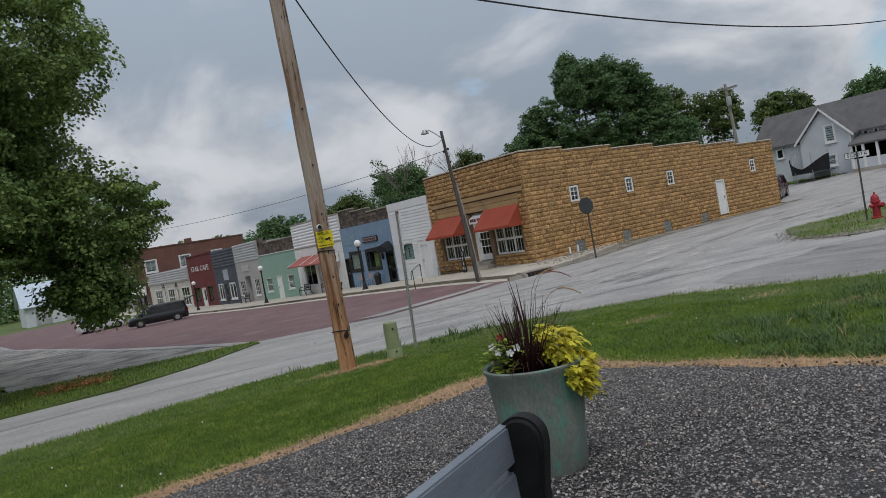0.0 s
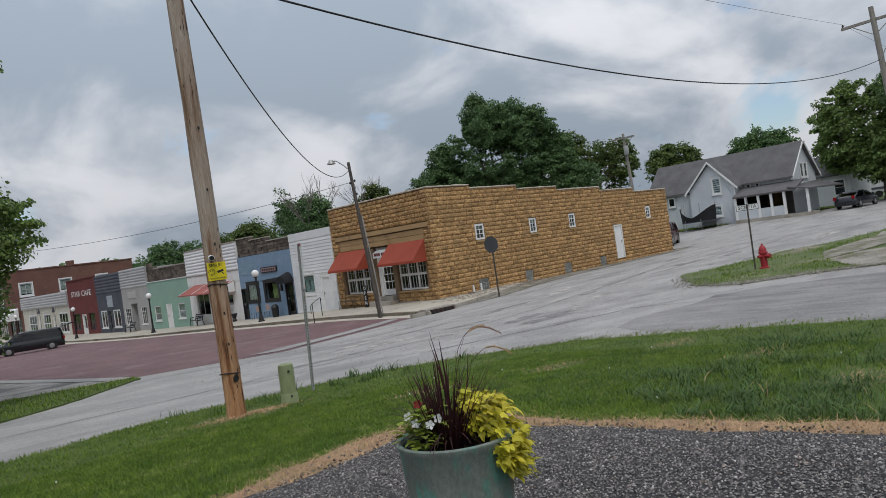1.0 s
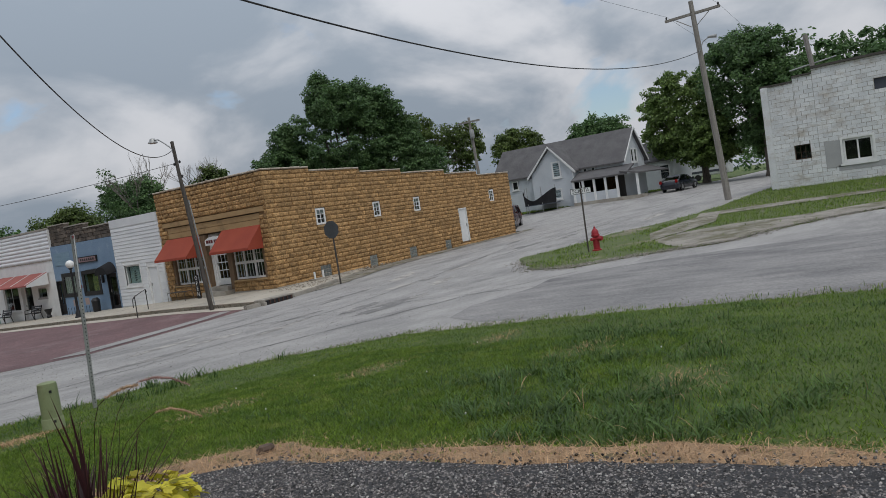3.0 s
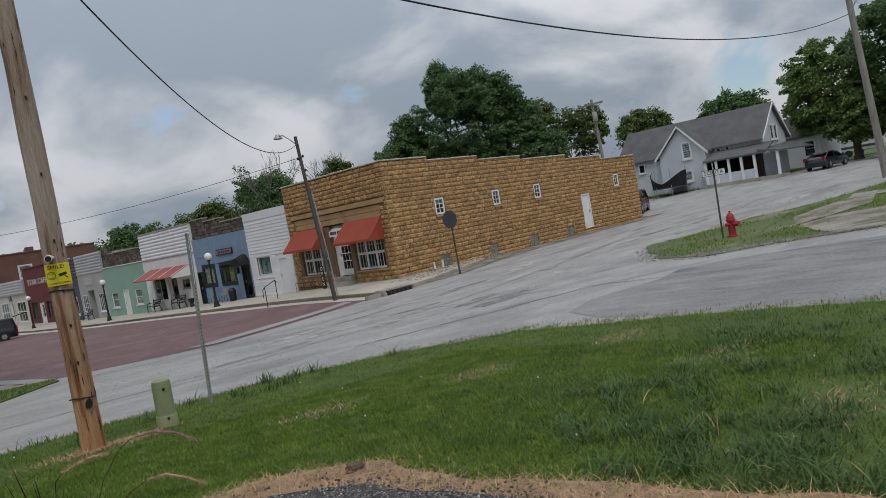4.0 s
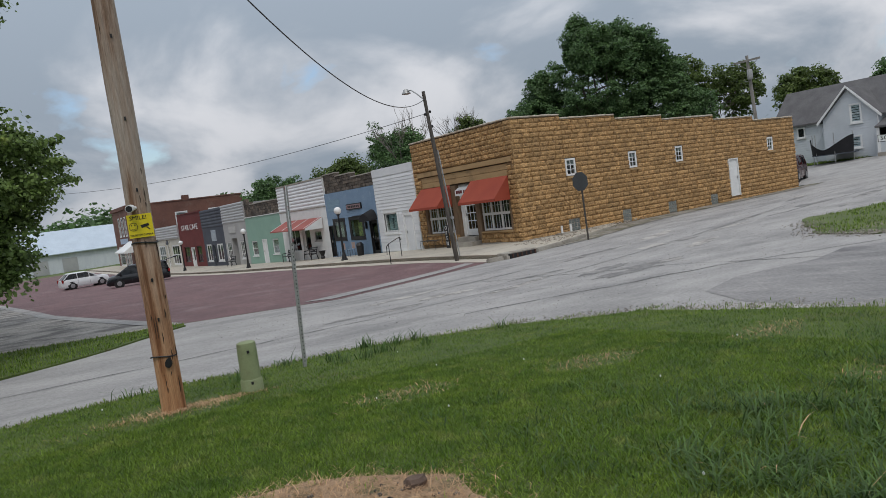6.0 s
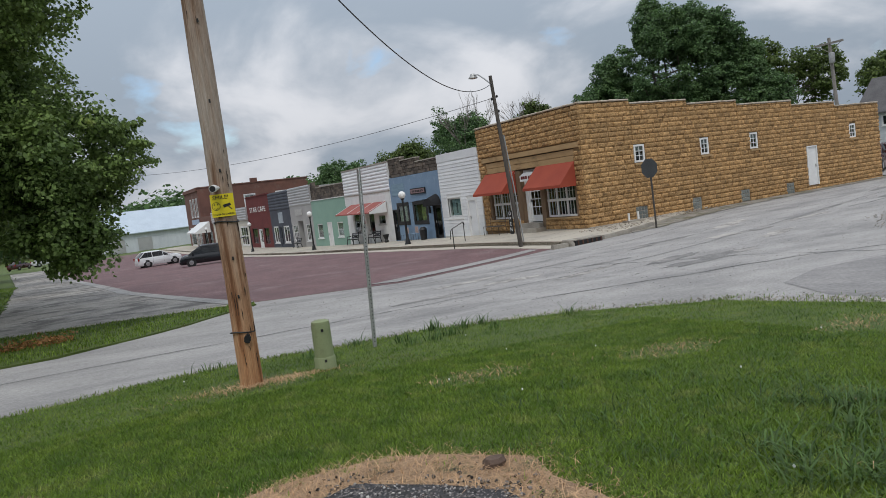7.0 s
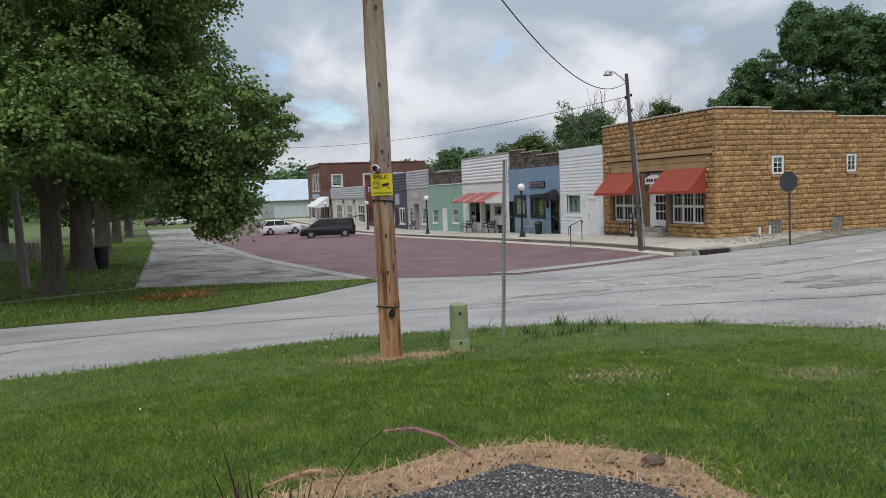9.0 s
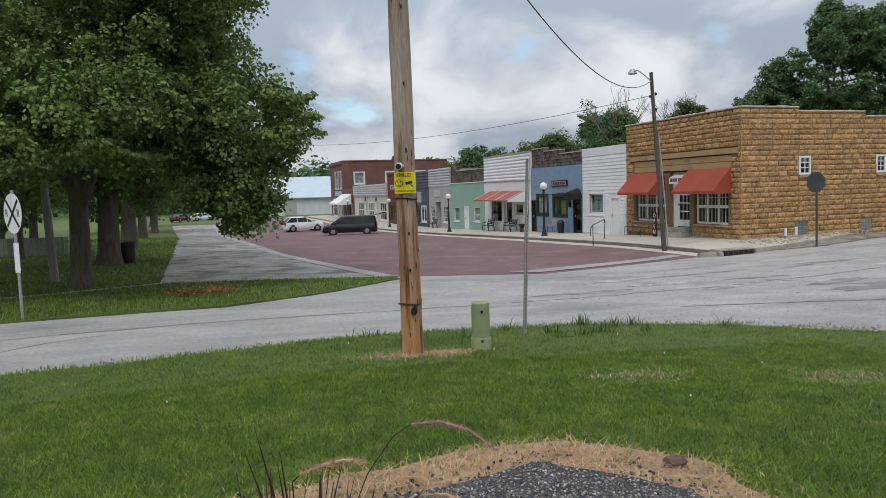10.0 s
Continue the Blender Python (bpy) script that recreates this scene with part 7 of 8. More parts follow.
# porch along the west and south fronts
part("porch_roof", Shape().prism([(42.25, -1.6, 4.05), (42.25, 3.8, 4.05), (40.0, 3.8, 3.25), (40.0, -1.6, 3.25)], (0, 0, 0.14)).prism([(40.0, -2.8, 3.2), (48.2, -2.8, 3.2), (48.2, -0.7, 3.9), (40.0, -1.0, 3.5)], (0, 0, 0.12)), M_SHINGLE, house, "grey porch roof")
part("porch_floor", Shape().box(40.1, 42.2, -2.6, 3.8, HG - 0.35, HG + 0.2), M_KERB, house)
part("porch_wall", Shape().box(40.2, 40.3, -0.6, 3.7, HG + 0.2, HG + 1.0), M_CLAP, house)
part("screened_porch", Shape().box(40.24, 40.26, -0.6, 3.7, HG + 1.0, 3.2), M_CARGLASS, house, "dark screened porch openings")
for y in (-2.5, -0.6, 0.5, 1.6, 2.7, 3.65):
    part("porch_post", Shape().box(40.12, 40.3, y - 0.1, y + 0.1, HG + 0.2, 3.25), M_TRIMWHITE, house)
# back of the porch, its shade painted in with the dark room colour
part("porch_inner", Shape().box(42.05, 42.19, -0.6, 3.7, HG + 0.2, 3.4), M_DARKROOM, house)
part("downpipe", Shape().tube([(40.9, 3.9, 4.4), (40.9, 3.9, HG)], 0.05, 6), M_TRIMWHITE, house)
tramp = thing("trampoline", "trampoline with sagging black netting beside the house", "trampoline", (39.6, 6.6, ter(39.6, 6.6)))
tz = ter(39.6, 6.6)
part("bed", Shape().lathe(39.4, 6.7, [(1.7, tz + 0.65), (1.7, tz + 0.72), (1.55, tz + 0.73)], 24), M_SLATE, tramp)
net = Shape()
ringp = []
for k in range(25):
    a = math.radians(100 + 160 * k / 24)
    sag = 0.3 + 1.0 * abs(math.cos(math.radians(180 * k / 24))) ** 1.5
    ringp.append(((39.4 + 1.65 * math.cos(a), 6.7 + 1.65 * math.sin(a), tz + 0.72), (39.4 + 1.75 * math.cos(a), 6.7 + 1.75 * math.sin(a), tz + 0.8 + sag)))
for (a, b), (c, d) in zip(ringp, ringp[1:]):
    net.add([a, c, d, b], [(0, 1, 2, 3)])
part("netting", net, M_BLACKCLOTH, tramp)
for k in (0, 8, 16, 24):
    a = ringp[k][0]
    part("leg", Shape().tube([(a[0], a[1], tz), (a[0], a[1], tz + 2.4)], 0.03, 6), M_GALV, tramp)
cot_z = 1.3
cottage = thing("white_cottage", "small white cottage behind the porch", "house", (58, -2, cot_z))
w_, r_ = gable_block(54, 60, -1.6, 4.6, cot_z - 0.5, 4.4, 6.3, "y")
part("wall_shell", w_, M_WHITE, cottage)
part("roof", r_, M_SHINGLE, cottage)
window(cottage, ("x", 53.9), -1.1, -0.1, 2.3, 3.8, nx=1, ny=2, casing=0.1, inset=0.01)
# black sheet on the closed wall, painting the unlit room behind the pane
part("window_void", Shape().box(53.96, 54.0, -1.05, -0.15, 2.35, 3.75), M_BLACK, cottage)

# ---------------------------------------------------------------- white block building
WX, WY = 16.6, -17.92
WZ = ter(WX, WY)
M_WBLOCK = mat("peeling_white_block_paint", (0.74, 0.75, 0.76), (0.64, 0.65, 0.665), scale=0.7, grain=0.12, fine=14, bump=0.25, vary=0.07, island=True, stain=(0.52, 0.48, 0.44), stain_scale=1.3, stain_at=(0.5, 0.7), stretch=(1, 1, 1.8))
wb = thing("white_block_building", "old white painted block building with peeling paint", "building", (WX, WY, WZ))
WFACE = ("x", WX)
W_HOLES = [(-19.62, -18.92, 2.35, 3.05), (-22.15, -20.95, 1.95, 3.0), (-23.75, -22.72, 1.02, 3.1), (-26.0, -22.45, 5.0, 5.5)]
W_STEPS = [(-19.15, -17.92, 6.05), (-20.0, -19.15, 6.27), (-36, -20.0, 6.5)]
cz = Shape()
for a, b, topz in W_STEPS:
    wall(cz, ("x", WX + 0.02), a, b, WZ - 0.5, topz, [(max(h[0], a), min(h[1], b), h[2], h[3]) for h in W_HOLES if h[0] < b and h[1] > a], 0, 0.25)
part("front_wall", cz, M_KERB, wb, weld=True)
blk = Shape()
rng = random.Random(31)
for a, b, topz in W_STEPS:
    k, z = 0, WZ
    while z < topz - 0.03:
        zb, y = min(z + 0.2, topz), a - (0.2 if k % 2 else 0)
        while y < b:
            lo, hi = max(y, a), min(y + 0.4, b)
            bits = [(lo, hi, z, zb)]
            for h0, h1, h2, h3 in W_HOLES:
                cut = []
                for a_, b_, c_, d_ in bits:
                    if h0 < b_ and h1 > a_ and h2 < d_ and h3 > c_:
                        m0, m1 = max(a_, h0), min(b_, h1)
                        cut += [(a_, h0, c_, d_), (h1, b_, c_, d_), (m0, m1, c_, h2), (m0, m1, h3, d_)]
                    else:
                        cut.append((a_, b_, c_, d_))
                bits = [q for q in cut if q[1] - q[0] > 0.02 and q[3] - q[2] > 0.02]
            gap = 0.006 if rng.random() < 0.6 else 0.015
            d = rng.uniform(0, 0.008)
            low = 0.005 if rng.random() < 0.5 else 0.014
            for a_, b_, c_, d_ in bits:
                blk.box(WX - d, WX + 0.03, a_ + gap, b_ - gap * 0.5, c_ + low, d_ - 0.002)
            y += 0.4
        z += 0.2
        k += 1
tagged(part("wall_block", blk, M_WBLOCK, wb, "white painted block courses"), kind="stuff")
part("side_wall", Shape().box(WX + 0.27, 34, WY - 0.25, WY, WZ - 0.5, 5.6).box(33.7, 34, -36, WY - 0.25, WZ - 0.5, 5.6).box(WX + 0.27, 33.7, -36, -35.75, WZ - 0.5, 6.0), M_WBLOCK, wb)
part("roof", Shape().box(WX + 0.27, 33.7, -35.75, WY - 0.25, 5.3, 5.45), M_ROOF, wb)
# added wall behind the openings, darkened by colour like an unlit room
part("inner_wall", Shape().box(WX + 3, WX + 3.1, -35.75, WY - 0.25, WZ, 5.3), M_DARKROOM, wb)
part("corner_pier", Shape().box(WX - 0.1, WX + 0.3, WY - 0.12, WY + 0.2, WZ - 0.3, 6.05), M_WBLOCK, wb, bevel=0.02)
part("cap", Shape().box(WX - 0.08, WX + 0.34, -19.15, WY + 0.22, 6.055, 6.13).box(WX - 0.08, WX + 0.34, -20.0, -19.15, 6.275, 6.35).box(WX - 0.1, WX + 0.34, -36, -20.0, 6.505, 6.62), mat("dark_tar_cap", (0.06, 0.055, 0.05), (0.09, 0.08, 0.07)), wb, "dark tarred wall cap")
window(wb, WFACE, *W_HOLES[0], nx=3, ny=2, rim=0.04, bar=0.02, inset=0.1, material=mat("rusty_steel_sash", (0.10, 0.065, 0.045), (0.07, 0.05, 0.04)), sill=False)
window(wb, WFACE, *W_HOLES[1], nx=2, ny=1, rim=0.09, bar=0.07, inset=0.04, casing=0.1)
door(wb, WFACE, *W_HOLES[2], M_WHITE, inset=0.05, label="plain white steel door")
part("dark_panel", Shape().box(WX + 0.1, WX + 0.14, -26.0, -22.45, 5.0, 5.5), M_SLATE, wb)
patch = mat("bare_render_patch", (0.42, 0.42, 0.42), (0.36, 0.36, 0.365), grain=0.08)
part("render_patch", Shape().box(WX - 0.016, WX - 0.009, -20.9, -20.2, 1.75, 3.0).box(WX - 0.016, WX - 0.009, -22.6, -20.7, 1.55, 1.82), patch, wb, "smooth grey render patch")
wood_post = thing("leaning_post", "pale wooden post with crossbar behind the wall", "post", (24, -19.0, 5.3))
part("shaft", Shape().tube([(24, -19.4, 5.3), (23.8, -19.0, 9.2)], 0.13, 8), M_GREYPOLE, wood_post)
part("crossbar", Shape().tube([(23.9, -18.0, 7.4), (23.9, -20.4, 7.7)], 0.04, 6), M_GALV, wood_post)

# ---------------------------------------------------------------- trees


def leaves(name, clumps, radii, per, size, material, rng, flat=0.75):
    """Leaves in domed sprays round clump centres, their faces turned up and outwards, as one mesh."""
    n = len(clumps)
    per = np.full(n, per) if np.isscalar(per) else per
    who = np.repeat(np.arange(n), per)
    m = len(who)
    off = rng.normal(size=(m, 3))
    off[:, 2] = np.abs(off[:, 2]) * 1.1 - 0.45
    off /= np.maximum(np.linalg.norm(off, axis=1, keepdims=True), 1e-6)
    reach = rng.uniform(0.25, 1.0, (m, 1)) ** 0.5 * rng.uniform(0.8, 1.12, (m, 1))
    tilt = rng.normal(size=(n, 3)) * 0.28
    c = off * reach
    c[:, 2] = c[:, 2] * flat + (c * tilt[who]).sum(1)
    c = clumps[who] + c * radii[who][:, None]
    nrm = off * 0.75 + np.array([0, 0, 0.5]) + rng.normal(size=(m, 3)) * 0.5
    nrm /= np.linalg.norm(nrm, axis=1, keepdims=True)
    d = off * 0.6 + rng.normal(size=(m, 3)) * 0.7 + np.array([0, 0, -0.25])
    d -= nrm * (d * nrm).sum(1, keepdims=True)
    d /= np.maximum(np.linalg.norm(d, axis=1, keepdims=True), 1e-6)
    a = np.cross(d, nrm)
    s = (size * rng.uniform(0.6, 1.25, m))[:, None]
    v = np.stack([c - d * s * 0.5, c + a * s * 0.46 - nrm * s * 0.1, c + d * s * 0.6 - nrm * s * 0.08, c - a * s * 0.46 - nrm * s * 0.1], 1).reshape(-1, 3)
    return from_arrays(name, v, np.arange(m * 4).reshape(m, 4), material)


def limb_path(a, b, rng, bend=0.12, n=6):
    a, b = Vector(a), Vector(b)
    ln = (b - a).length
    out = []
    for k in range(n + 1):
        f = k / n
        out.append(a.lerp(b, f) + Vector((rng.uniform(-1, 1), rng.uniform(-1, 1), rng.uniform(-0.5, 1))) * ln * bend * math.sin(f * math.pi) * 0.6)
    return out


def tree(name, label, x, y, r, fork, blobs, clump_count, per, size, clump_r, material, seed, limbs=14, bark=None, fork_limbs=()):
    """blobs: ellipsoids (cx, cy, cz, rx, ry, rz) that the crown fills."""
    rng, rp = np.random.default_rng(seed), random.Random(seed)
    z = ter(x, y)
    t = thing(name, label, "tree", (x, y, z))
    tr = Shape().tube([(x, y, z - 0.3), (x, y, z + 0.12), (x + 0.03, y, z + 0.5), (x + 0.06, y + 0.03, z + fork * 0.55), (x + 0.1, y, z + fork)], [r * 1.55, r * 1.3, r * 1.05, r * 0.92, r * 0.85], 14)
    vol = np.array([b[3] * b[4] * b[5] for b in blobs])
    pick = rng.choice(len(blobs), clump_count, p=vol ** 0.42 / (vol ** 0.42).sum())
    dirs = rng.normal(size=(clump_count, 3))
    dirs /= np.linalg.norm(dirs, axis=1, keepdims=True)
    rad = rng.uniform(0.12, 1.0, clump_count) ** 0.33 * rng.uniform(0.88, 1.05, clump_count)
    bl = np.array(blobs)[pick]
    cl = bl[:, :3] + dirs * rad[:, None] * bl[:, 3:]
    for k in range(limbs):
        target = cl[rng.integers(clump_count)]
        start = Vector((x + 0.1, y, z + fork * rp.uniform(0.75, 1.0)))
        p = limb_path(start, target, rp)
        r0 = r * rp.uniform(0.28, 0.5)
        br = Shape().tube(p, [r0 * (1 - 0.85 * i / 6) for i in range(7)], 7)
        for j in range(3):
            q = limb_path(p[3 + j], cl[rng.integers(clump_count)] * 0.5 + np.array(p[3 + j]) * 0.5, rp, n=4)
            br.tube(q, [r0 * 0.35 * (1 - 0.8 * i / 4) for i in range(5)], 5)
        part("branch", br, bark or M_BARK, t, smooth=60)
    for tgt, rr_ in fork_limbs:
        part("limb", Shape().tube(limb_path((x + 0.1, y, z + fork * 0.62), tgt, rp, 0.06), [rr_ * (1 - 0.5 * i / 6) for i in range(7)], 10), bark or M_BARK, t, smooth=60)
    part("trunk", tr, bark or M_BARK, t, smooth=60)
    me = leaves("crown", cl, rng.uniform(0.6, 1.25, clump_count) * clump_r, per, size, material, rng)
    tagged(hang(new("crown", me), t), kind="stuff")
    return t


tree("street_maple", "large dark green maple with a forked trunk", -24.1, -2.3, 0.27, 3.4,
     [(-24.8, -3.0, 9.8, 5.6, 5.6, 5.0), (-19.65, -4.6, 4.35, 1.8, 2.1, 1.3), (-20.1, -4.7, 2.95, 1.25, 1.5, 1.25), (-19.7, -4.7, 2.2, 0.8, 1.0, 0.6), (-21.3, -4.2, 4.4, 1.6, 2.2, 1.3), (-20.9, -5.0, 8.7, 2.4, 2.4, 2.2), (-22.4, -4.6, 6.2, 2.4, 2.5, 1.8), (-27.5, -4.0, 4.5, 4.2, 3.6, 1.8), (-23.6, -6.2, 4.3, 2.8, 2.2, 1.5), (-25.6, -5.6, 3.6, 1.5, 1.5, 0.9), (-21.6, -2.0, 6.0, 2.6, 3.0, 2.2), (-30, -2, 8, 4, 5, 4)],
     1900, 170, 0.1, 0.52, M_LEAF, 11, 7, fork_limbs=(((-22.4, -2.9, 6.6), 0.15), ((-24.6, -2.2, 7.5), 0.2)))
tree("street_maple", "dark green maple beside the parking strip", -24.6, 7.2, 0.42, 3.2, [(-24.8, 7, 8.5, 5.5, 5, 5), (-22.0, 7.5, 4.6, 2.6, 2.6, 1.5), (-22.9, 9.5, 3.1, 1.4, 2.0, 1.1), (-24.2, 5.6, 3.9, 2.3, 1.8, 1.2), (-28, 7, 5, 3.4, 3.6, 2)], 480, 130, 0.16, 0.8, M_LEAF, 12)
tree("street_maple", "dark green maple beside the parking strip", -25.4, 22.0, 0.45, 3.0, [(-25.4, 22, 7.5, 5, 5, 4.6), (-23.2, 22, 3.8, 2.2, 2.5, 1.2)], 170, 150, 0.2, 1.1, M_LEAF, 13)
tree("street_maple", "dark green maple beside the parking strip", -26.6, 44.0, 0.4, 2.8, [(-26.6, 44, 6.5, 5, 5, 4.2)], 110, 60, 0.4, 1.2, M_LEAF_LIGHT, 14)
tree("street_maple", "dark green maple beside the parking strip", -27.2, 66.0, 0.4, 2.6, [(-27.2, 66, 6.0, 5, 5, 4.2)], 90, 50, 0.5, 1.3, M_LEAF_LIGHT, 15)
tree("park_tree", "slender park tree in shade", -29.2, 13.5, 0.17, 2.6, [(-29.2, 13.5, 5.6, 3.2, 3.2, 2.8)], 100, 80, 0.26, 0.9, M_LEAF, 16, 8)
tree("park_tree", "dark park tree behind the maples", -36, 3, 0.35, 2.6, [(-36, 3, 7, 5.5, 5, 4.6)], 140, 80, 0.3, 1.2, M_LEAF_DARK, 17, 8)
tree("park_tree", "dark park tree behind the maples", -40, 22, 0.35, 2.2, [(-40, 22, 6.5, 6, 6, 5)], 140, 70, 0.36, 1.3, M_LEAF_LIGHT, 18, 8)
tree("park_tree", "dark park tree behind the maples", -33, 34, 0.3, 2.2, [(-33, 34, 6, 4.5, 4.5, 4.4)], 110, 70, 0.36, 1.2, M_LEAF, 19, 8)
tree("park_tree", "dark park tree behind the maples", -48, 10, 0.3, 2.2, [(-48, 10, 7, 6, 6, 5.5)], 130, 60, 0.42, 1.4, M_LEAF, 20, 8)
# behind the corner shop
tree("shade_tree", "tall dense dark green tree behind the corner shop", 23.6, 16.6, 0.45, 4.0,
     [(23.2, 16.0, 9.5, 4.4, 4.4, 4.9), (20.4, 19.6, 7.2, 3.0, 3.0, 2.6), (26.8, 13.6, 7.0, 3.0, 3.0, 3.0), (23.2, 16, 11.9, 2.3, 2.3, 2.0), (25.8, 14.1, 11.4, 2.0, 2.0, 2.1), (22.2, 17.0, 12.9, 1.2, 1.2, 2.0), (24.6, 14.9, 12.6, 1.0, 1.0, 1.9), (27.6, 12.8, 9.4, 1.3, 1.3, 1.7), (20.0, 19.4, 9.7, 1.3, 1.3, 1.6), (18.7, 20.8, 7.0, 1.6, 1.6, 1.6), (29.4, 12.0, 6.6, 1.4, 1.4, 1.6), (23.6, 16.2, 6.4, 4.2, 3.8, 2.2)], 1500, 150, 0.165, 0.68, M_LEAF_DARK, 30, 10)
tree("shade_tree", "light green tree behind the corner shop", 45.0, 24.5, 0.3, 4.0, [(45, 24.5, 10.5, 2.8, 2.8, 3.4), (49.5, 21.5, 9.5, 2.6, 2.6, 3.2)], 200, 90, 0.24, 0.8, M_LEAF_LIGHT, 31, 10)
tree("shade_tree", "round green tree beyond the houses", 74, 27.5, 0.3, 4.0, [(74, 27.5, 9.6, 4.0, 4.0, 3.4)], 170, 90, 0.32, 0.95, M_LEAF_LIGHT, 32, 8)
tree("shade_tree", "green tree behind the farmhouse", 70, 12.7, 0.3, 4.0, [(70, 12.7, 8.8, 4.5, 4.5, 2.8)], 170, 90, 0.32, 0.95, M_LEAF_DARK, 33, 8)
tree("shade_tree", "leafy tree beside the parked sedan", 54.5, -4.6, 0.35, 3.0, [(54, -3.0, 8.3, 4.4, 4.4, 4.6), (53, -5.4, 5.6, 4.0, 3.4, 2.8)], 420, 130, 0.24, 0.85, M_LEAF, 34, 10)
tree("shade_tree", "tall tree behind the white block building", 50.5, -11.6, 0.45, 4.5, [(50.5, -11.0, 10.8, 4.6, 4.8, 4.2), (49, -14, 8.5, 3.4, 3.4, 3.0), (52, -9.5, 13.2, 2.8, 2.8, 1.9), (52.5, -12.0, 5.6, 4.0, 3.4, 2.6)], 440, 130, 0.24, 0.85, M_LEAF_DARK, 35, 12)
tree("shade_tree", "tall tree behind the white block building", 58, -18, 0.45, 4.5, [(58, -18, 9.0, 5, 6, 5), (60, -15.5, 4.6, 4, 4.5, 3.2)], 220, 70, 0.4, 1.2, M_LEAF_DARK, 36, 10)
# behind the row of shops
tree("backyard_tree", "bushy green tree behind the shops", 13.5, 30.5, 0.3, 3.0, [(11.6, 27.6, 5.6, 1.8, 2.0, 1.8), (13.2, 31.0, 6.6, 2.6, 3.0, 2.3), (12.6, 34.5, 6.9, 0.9, 0.9, 3.0), (12.4, 28.6, 7.2, 1.5, 1.6, 1.5)], 220, 110, 0.17, 0.7, M_LEAF_DARK, 40, 8)
tree("backyard_tree", "green tree behind the shops", 14, 44, 0.3, 3.0, [(14, 45, 5.6, 3.4, 4.0, 1.9), (13.5, 42.4, 6.4, 1.6, 1.8, 1.5)], 160, 90, 0.22, 0.8, M_LEAF_LIGHT, 41, 8)
tree("backyard_tree", "green tree behind the shops", 11.5, 60, 0.3, 3.0, [(11.8, 60, 5.4, 3.8, 3.6, 2.2)], 130, 90, 0.24, 0.85, M_LEAF_DARK, 42, 8)
tree("backyard_tree", "green tree behind the corner shop", 16.2, 24.0, 0.2, 3.0, [(15.4, 24.0, 6.6, 1.6, 1.6, 1.6), (15.6, 23.7, 8.0, 0.9, 0.9, 1.0)], 80, 110, 0.17, 0.6, M_LEAF_LIGHT, 43, 6)


for bx, by, seed_ in ((-33, 72, 51), (-41, 58, 52), (-52, 46, 53), (-60, 30, 54), (-30, 98, 55)):
    tree("park_tree", "low dark green tree at the end of the park", bx, by, 0.25, 1.6, [(bx, by, 3.4, 5.0, 4.5, 3.8)], 90, 70, 0.42, 1.2, M_LEAF_DARK, seed_, 5)


def bare_tree(x, y, top, spread_, seed):
    """A dead tree of forking bare branches."""
    rp = random.Random(seed)
    z = ter(x, y)
    t = thing("dead_tree", "dead tree with bare grey branches", "tree", (x, y, z))
    s = Shape()

    def grow(p, d, ln, r, level):
        q = p + d * ln
        s.tube([p, p.lerp(q, 0.5) + Vector((rp.uniform(-1, 1), rp.uniform(-1, 1), 0)) * ln * 0.06, q], [r, r * 0.85, r * 0.65], 6 if level < 2 else 4)
        if level < 5:
            for k in range(rp.choice((2, 3, 3))):
                nd = (d + Vector((rp.uniform(-1, 1), rp.uniform(-1, 1), rp.uniform(-0.2, 0.6))) * spread_).normalized()
                grow(q, nd, ln * rp.uniform(0.6, 0.8), r * 0.6, level + 1)

    grow(Vector((x, y, z)), Vector((0, 0, 1)), top * 0.34, 0.14, 0)
    part("branch_work", s, M_DEADWOOD, t)


bare_tree(11.4, 27.6, 10.6, 0.42, 3)
bare_tree(15.6, 23.6, 10.6, 0.5, 5)

# distant woods closing the horizon
rng = np.random.default_rng(60)
ang = np.concatenate([rng.uniform(0, 2 * np.pi, 380), rng.uniform(0.9, 2.6, 160)])
dist = np.concatenate([rng.uniform(190, 330, 380), rng.uniform(150, 210, 160)])
wx, wy = dist * np.cos(ang), 20 + dist * np.sin(ang)
centres = np.column_stack([wx, wy, heights(np.column_stack([wx, wy])) + 5.0])
stack = np.concatenate([centres + rng.normal(size=centres.shape) * (4, 4, 2.0) for _ in range(4)])
woods = new("distant_woods", leaves("distant_woods", stack, rng.uniform(4, 7, len(stack)), 60, 1.5, M_LEAF_DARK, rng, 0.9))
tagged(woods, "far line of dark green woods on the horizon", "woods", kind="stuff")

# ---------------------------------------------------------------- park things
can = thing("park_trash_bin", "black trash bin beside a tree trunk", "trash bin", (-24.0, 7.9, ter(-24, 7.9)))
zb = ter(-24, 7.9) + 0.03
part("bin_body", Shape().lathe(-23.95, 7.6, [(0.27, zb), (0.32, zb + 0.8), (0.35, zb + 0.82), (0.35, zb + 0.88), (0.28, zb + 0.9)], 16), M_BLACK, can, smooth=40)
stub = thing("weathered_post", "weathered grey wooden post in the park lawn", "post", (-25.2, 0.1, ter(-25.2, 0.1)))
part("shaft", wobble_pole(Shape(), (-25.2, 0.1, ter(-25.2, 0.1) - 0.2), (-25.35, 0.1, 4.2), 0.13, 0.10, seed=13), M_GREYPOLE, stub, smooth=60)
fence = thing("park_fence", "low pale plank fence behind the trees", "fence", (-38, 16, ter(-38, 16)))
fm = Shape().box(0, 0.03, 0, 0.16, 0, 0.95).mesh("slat", mat("pale_fence_wood", (0.32, 0.31, 0.29), (0.25, 0.24, 0.225), vary=0.12))
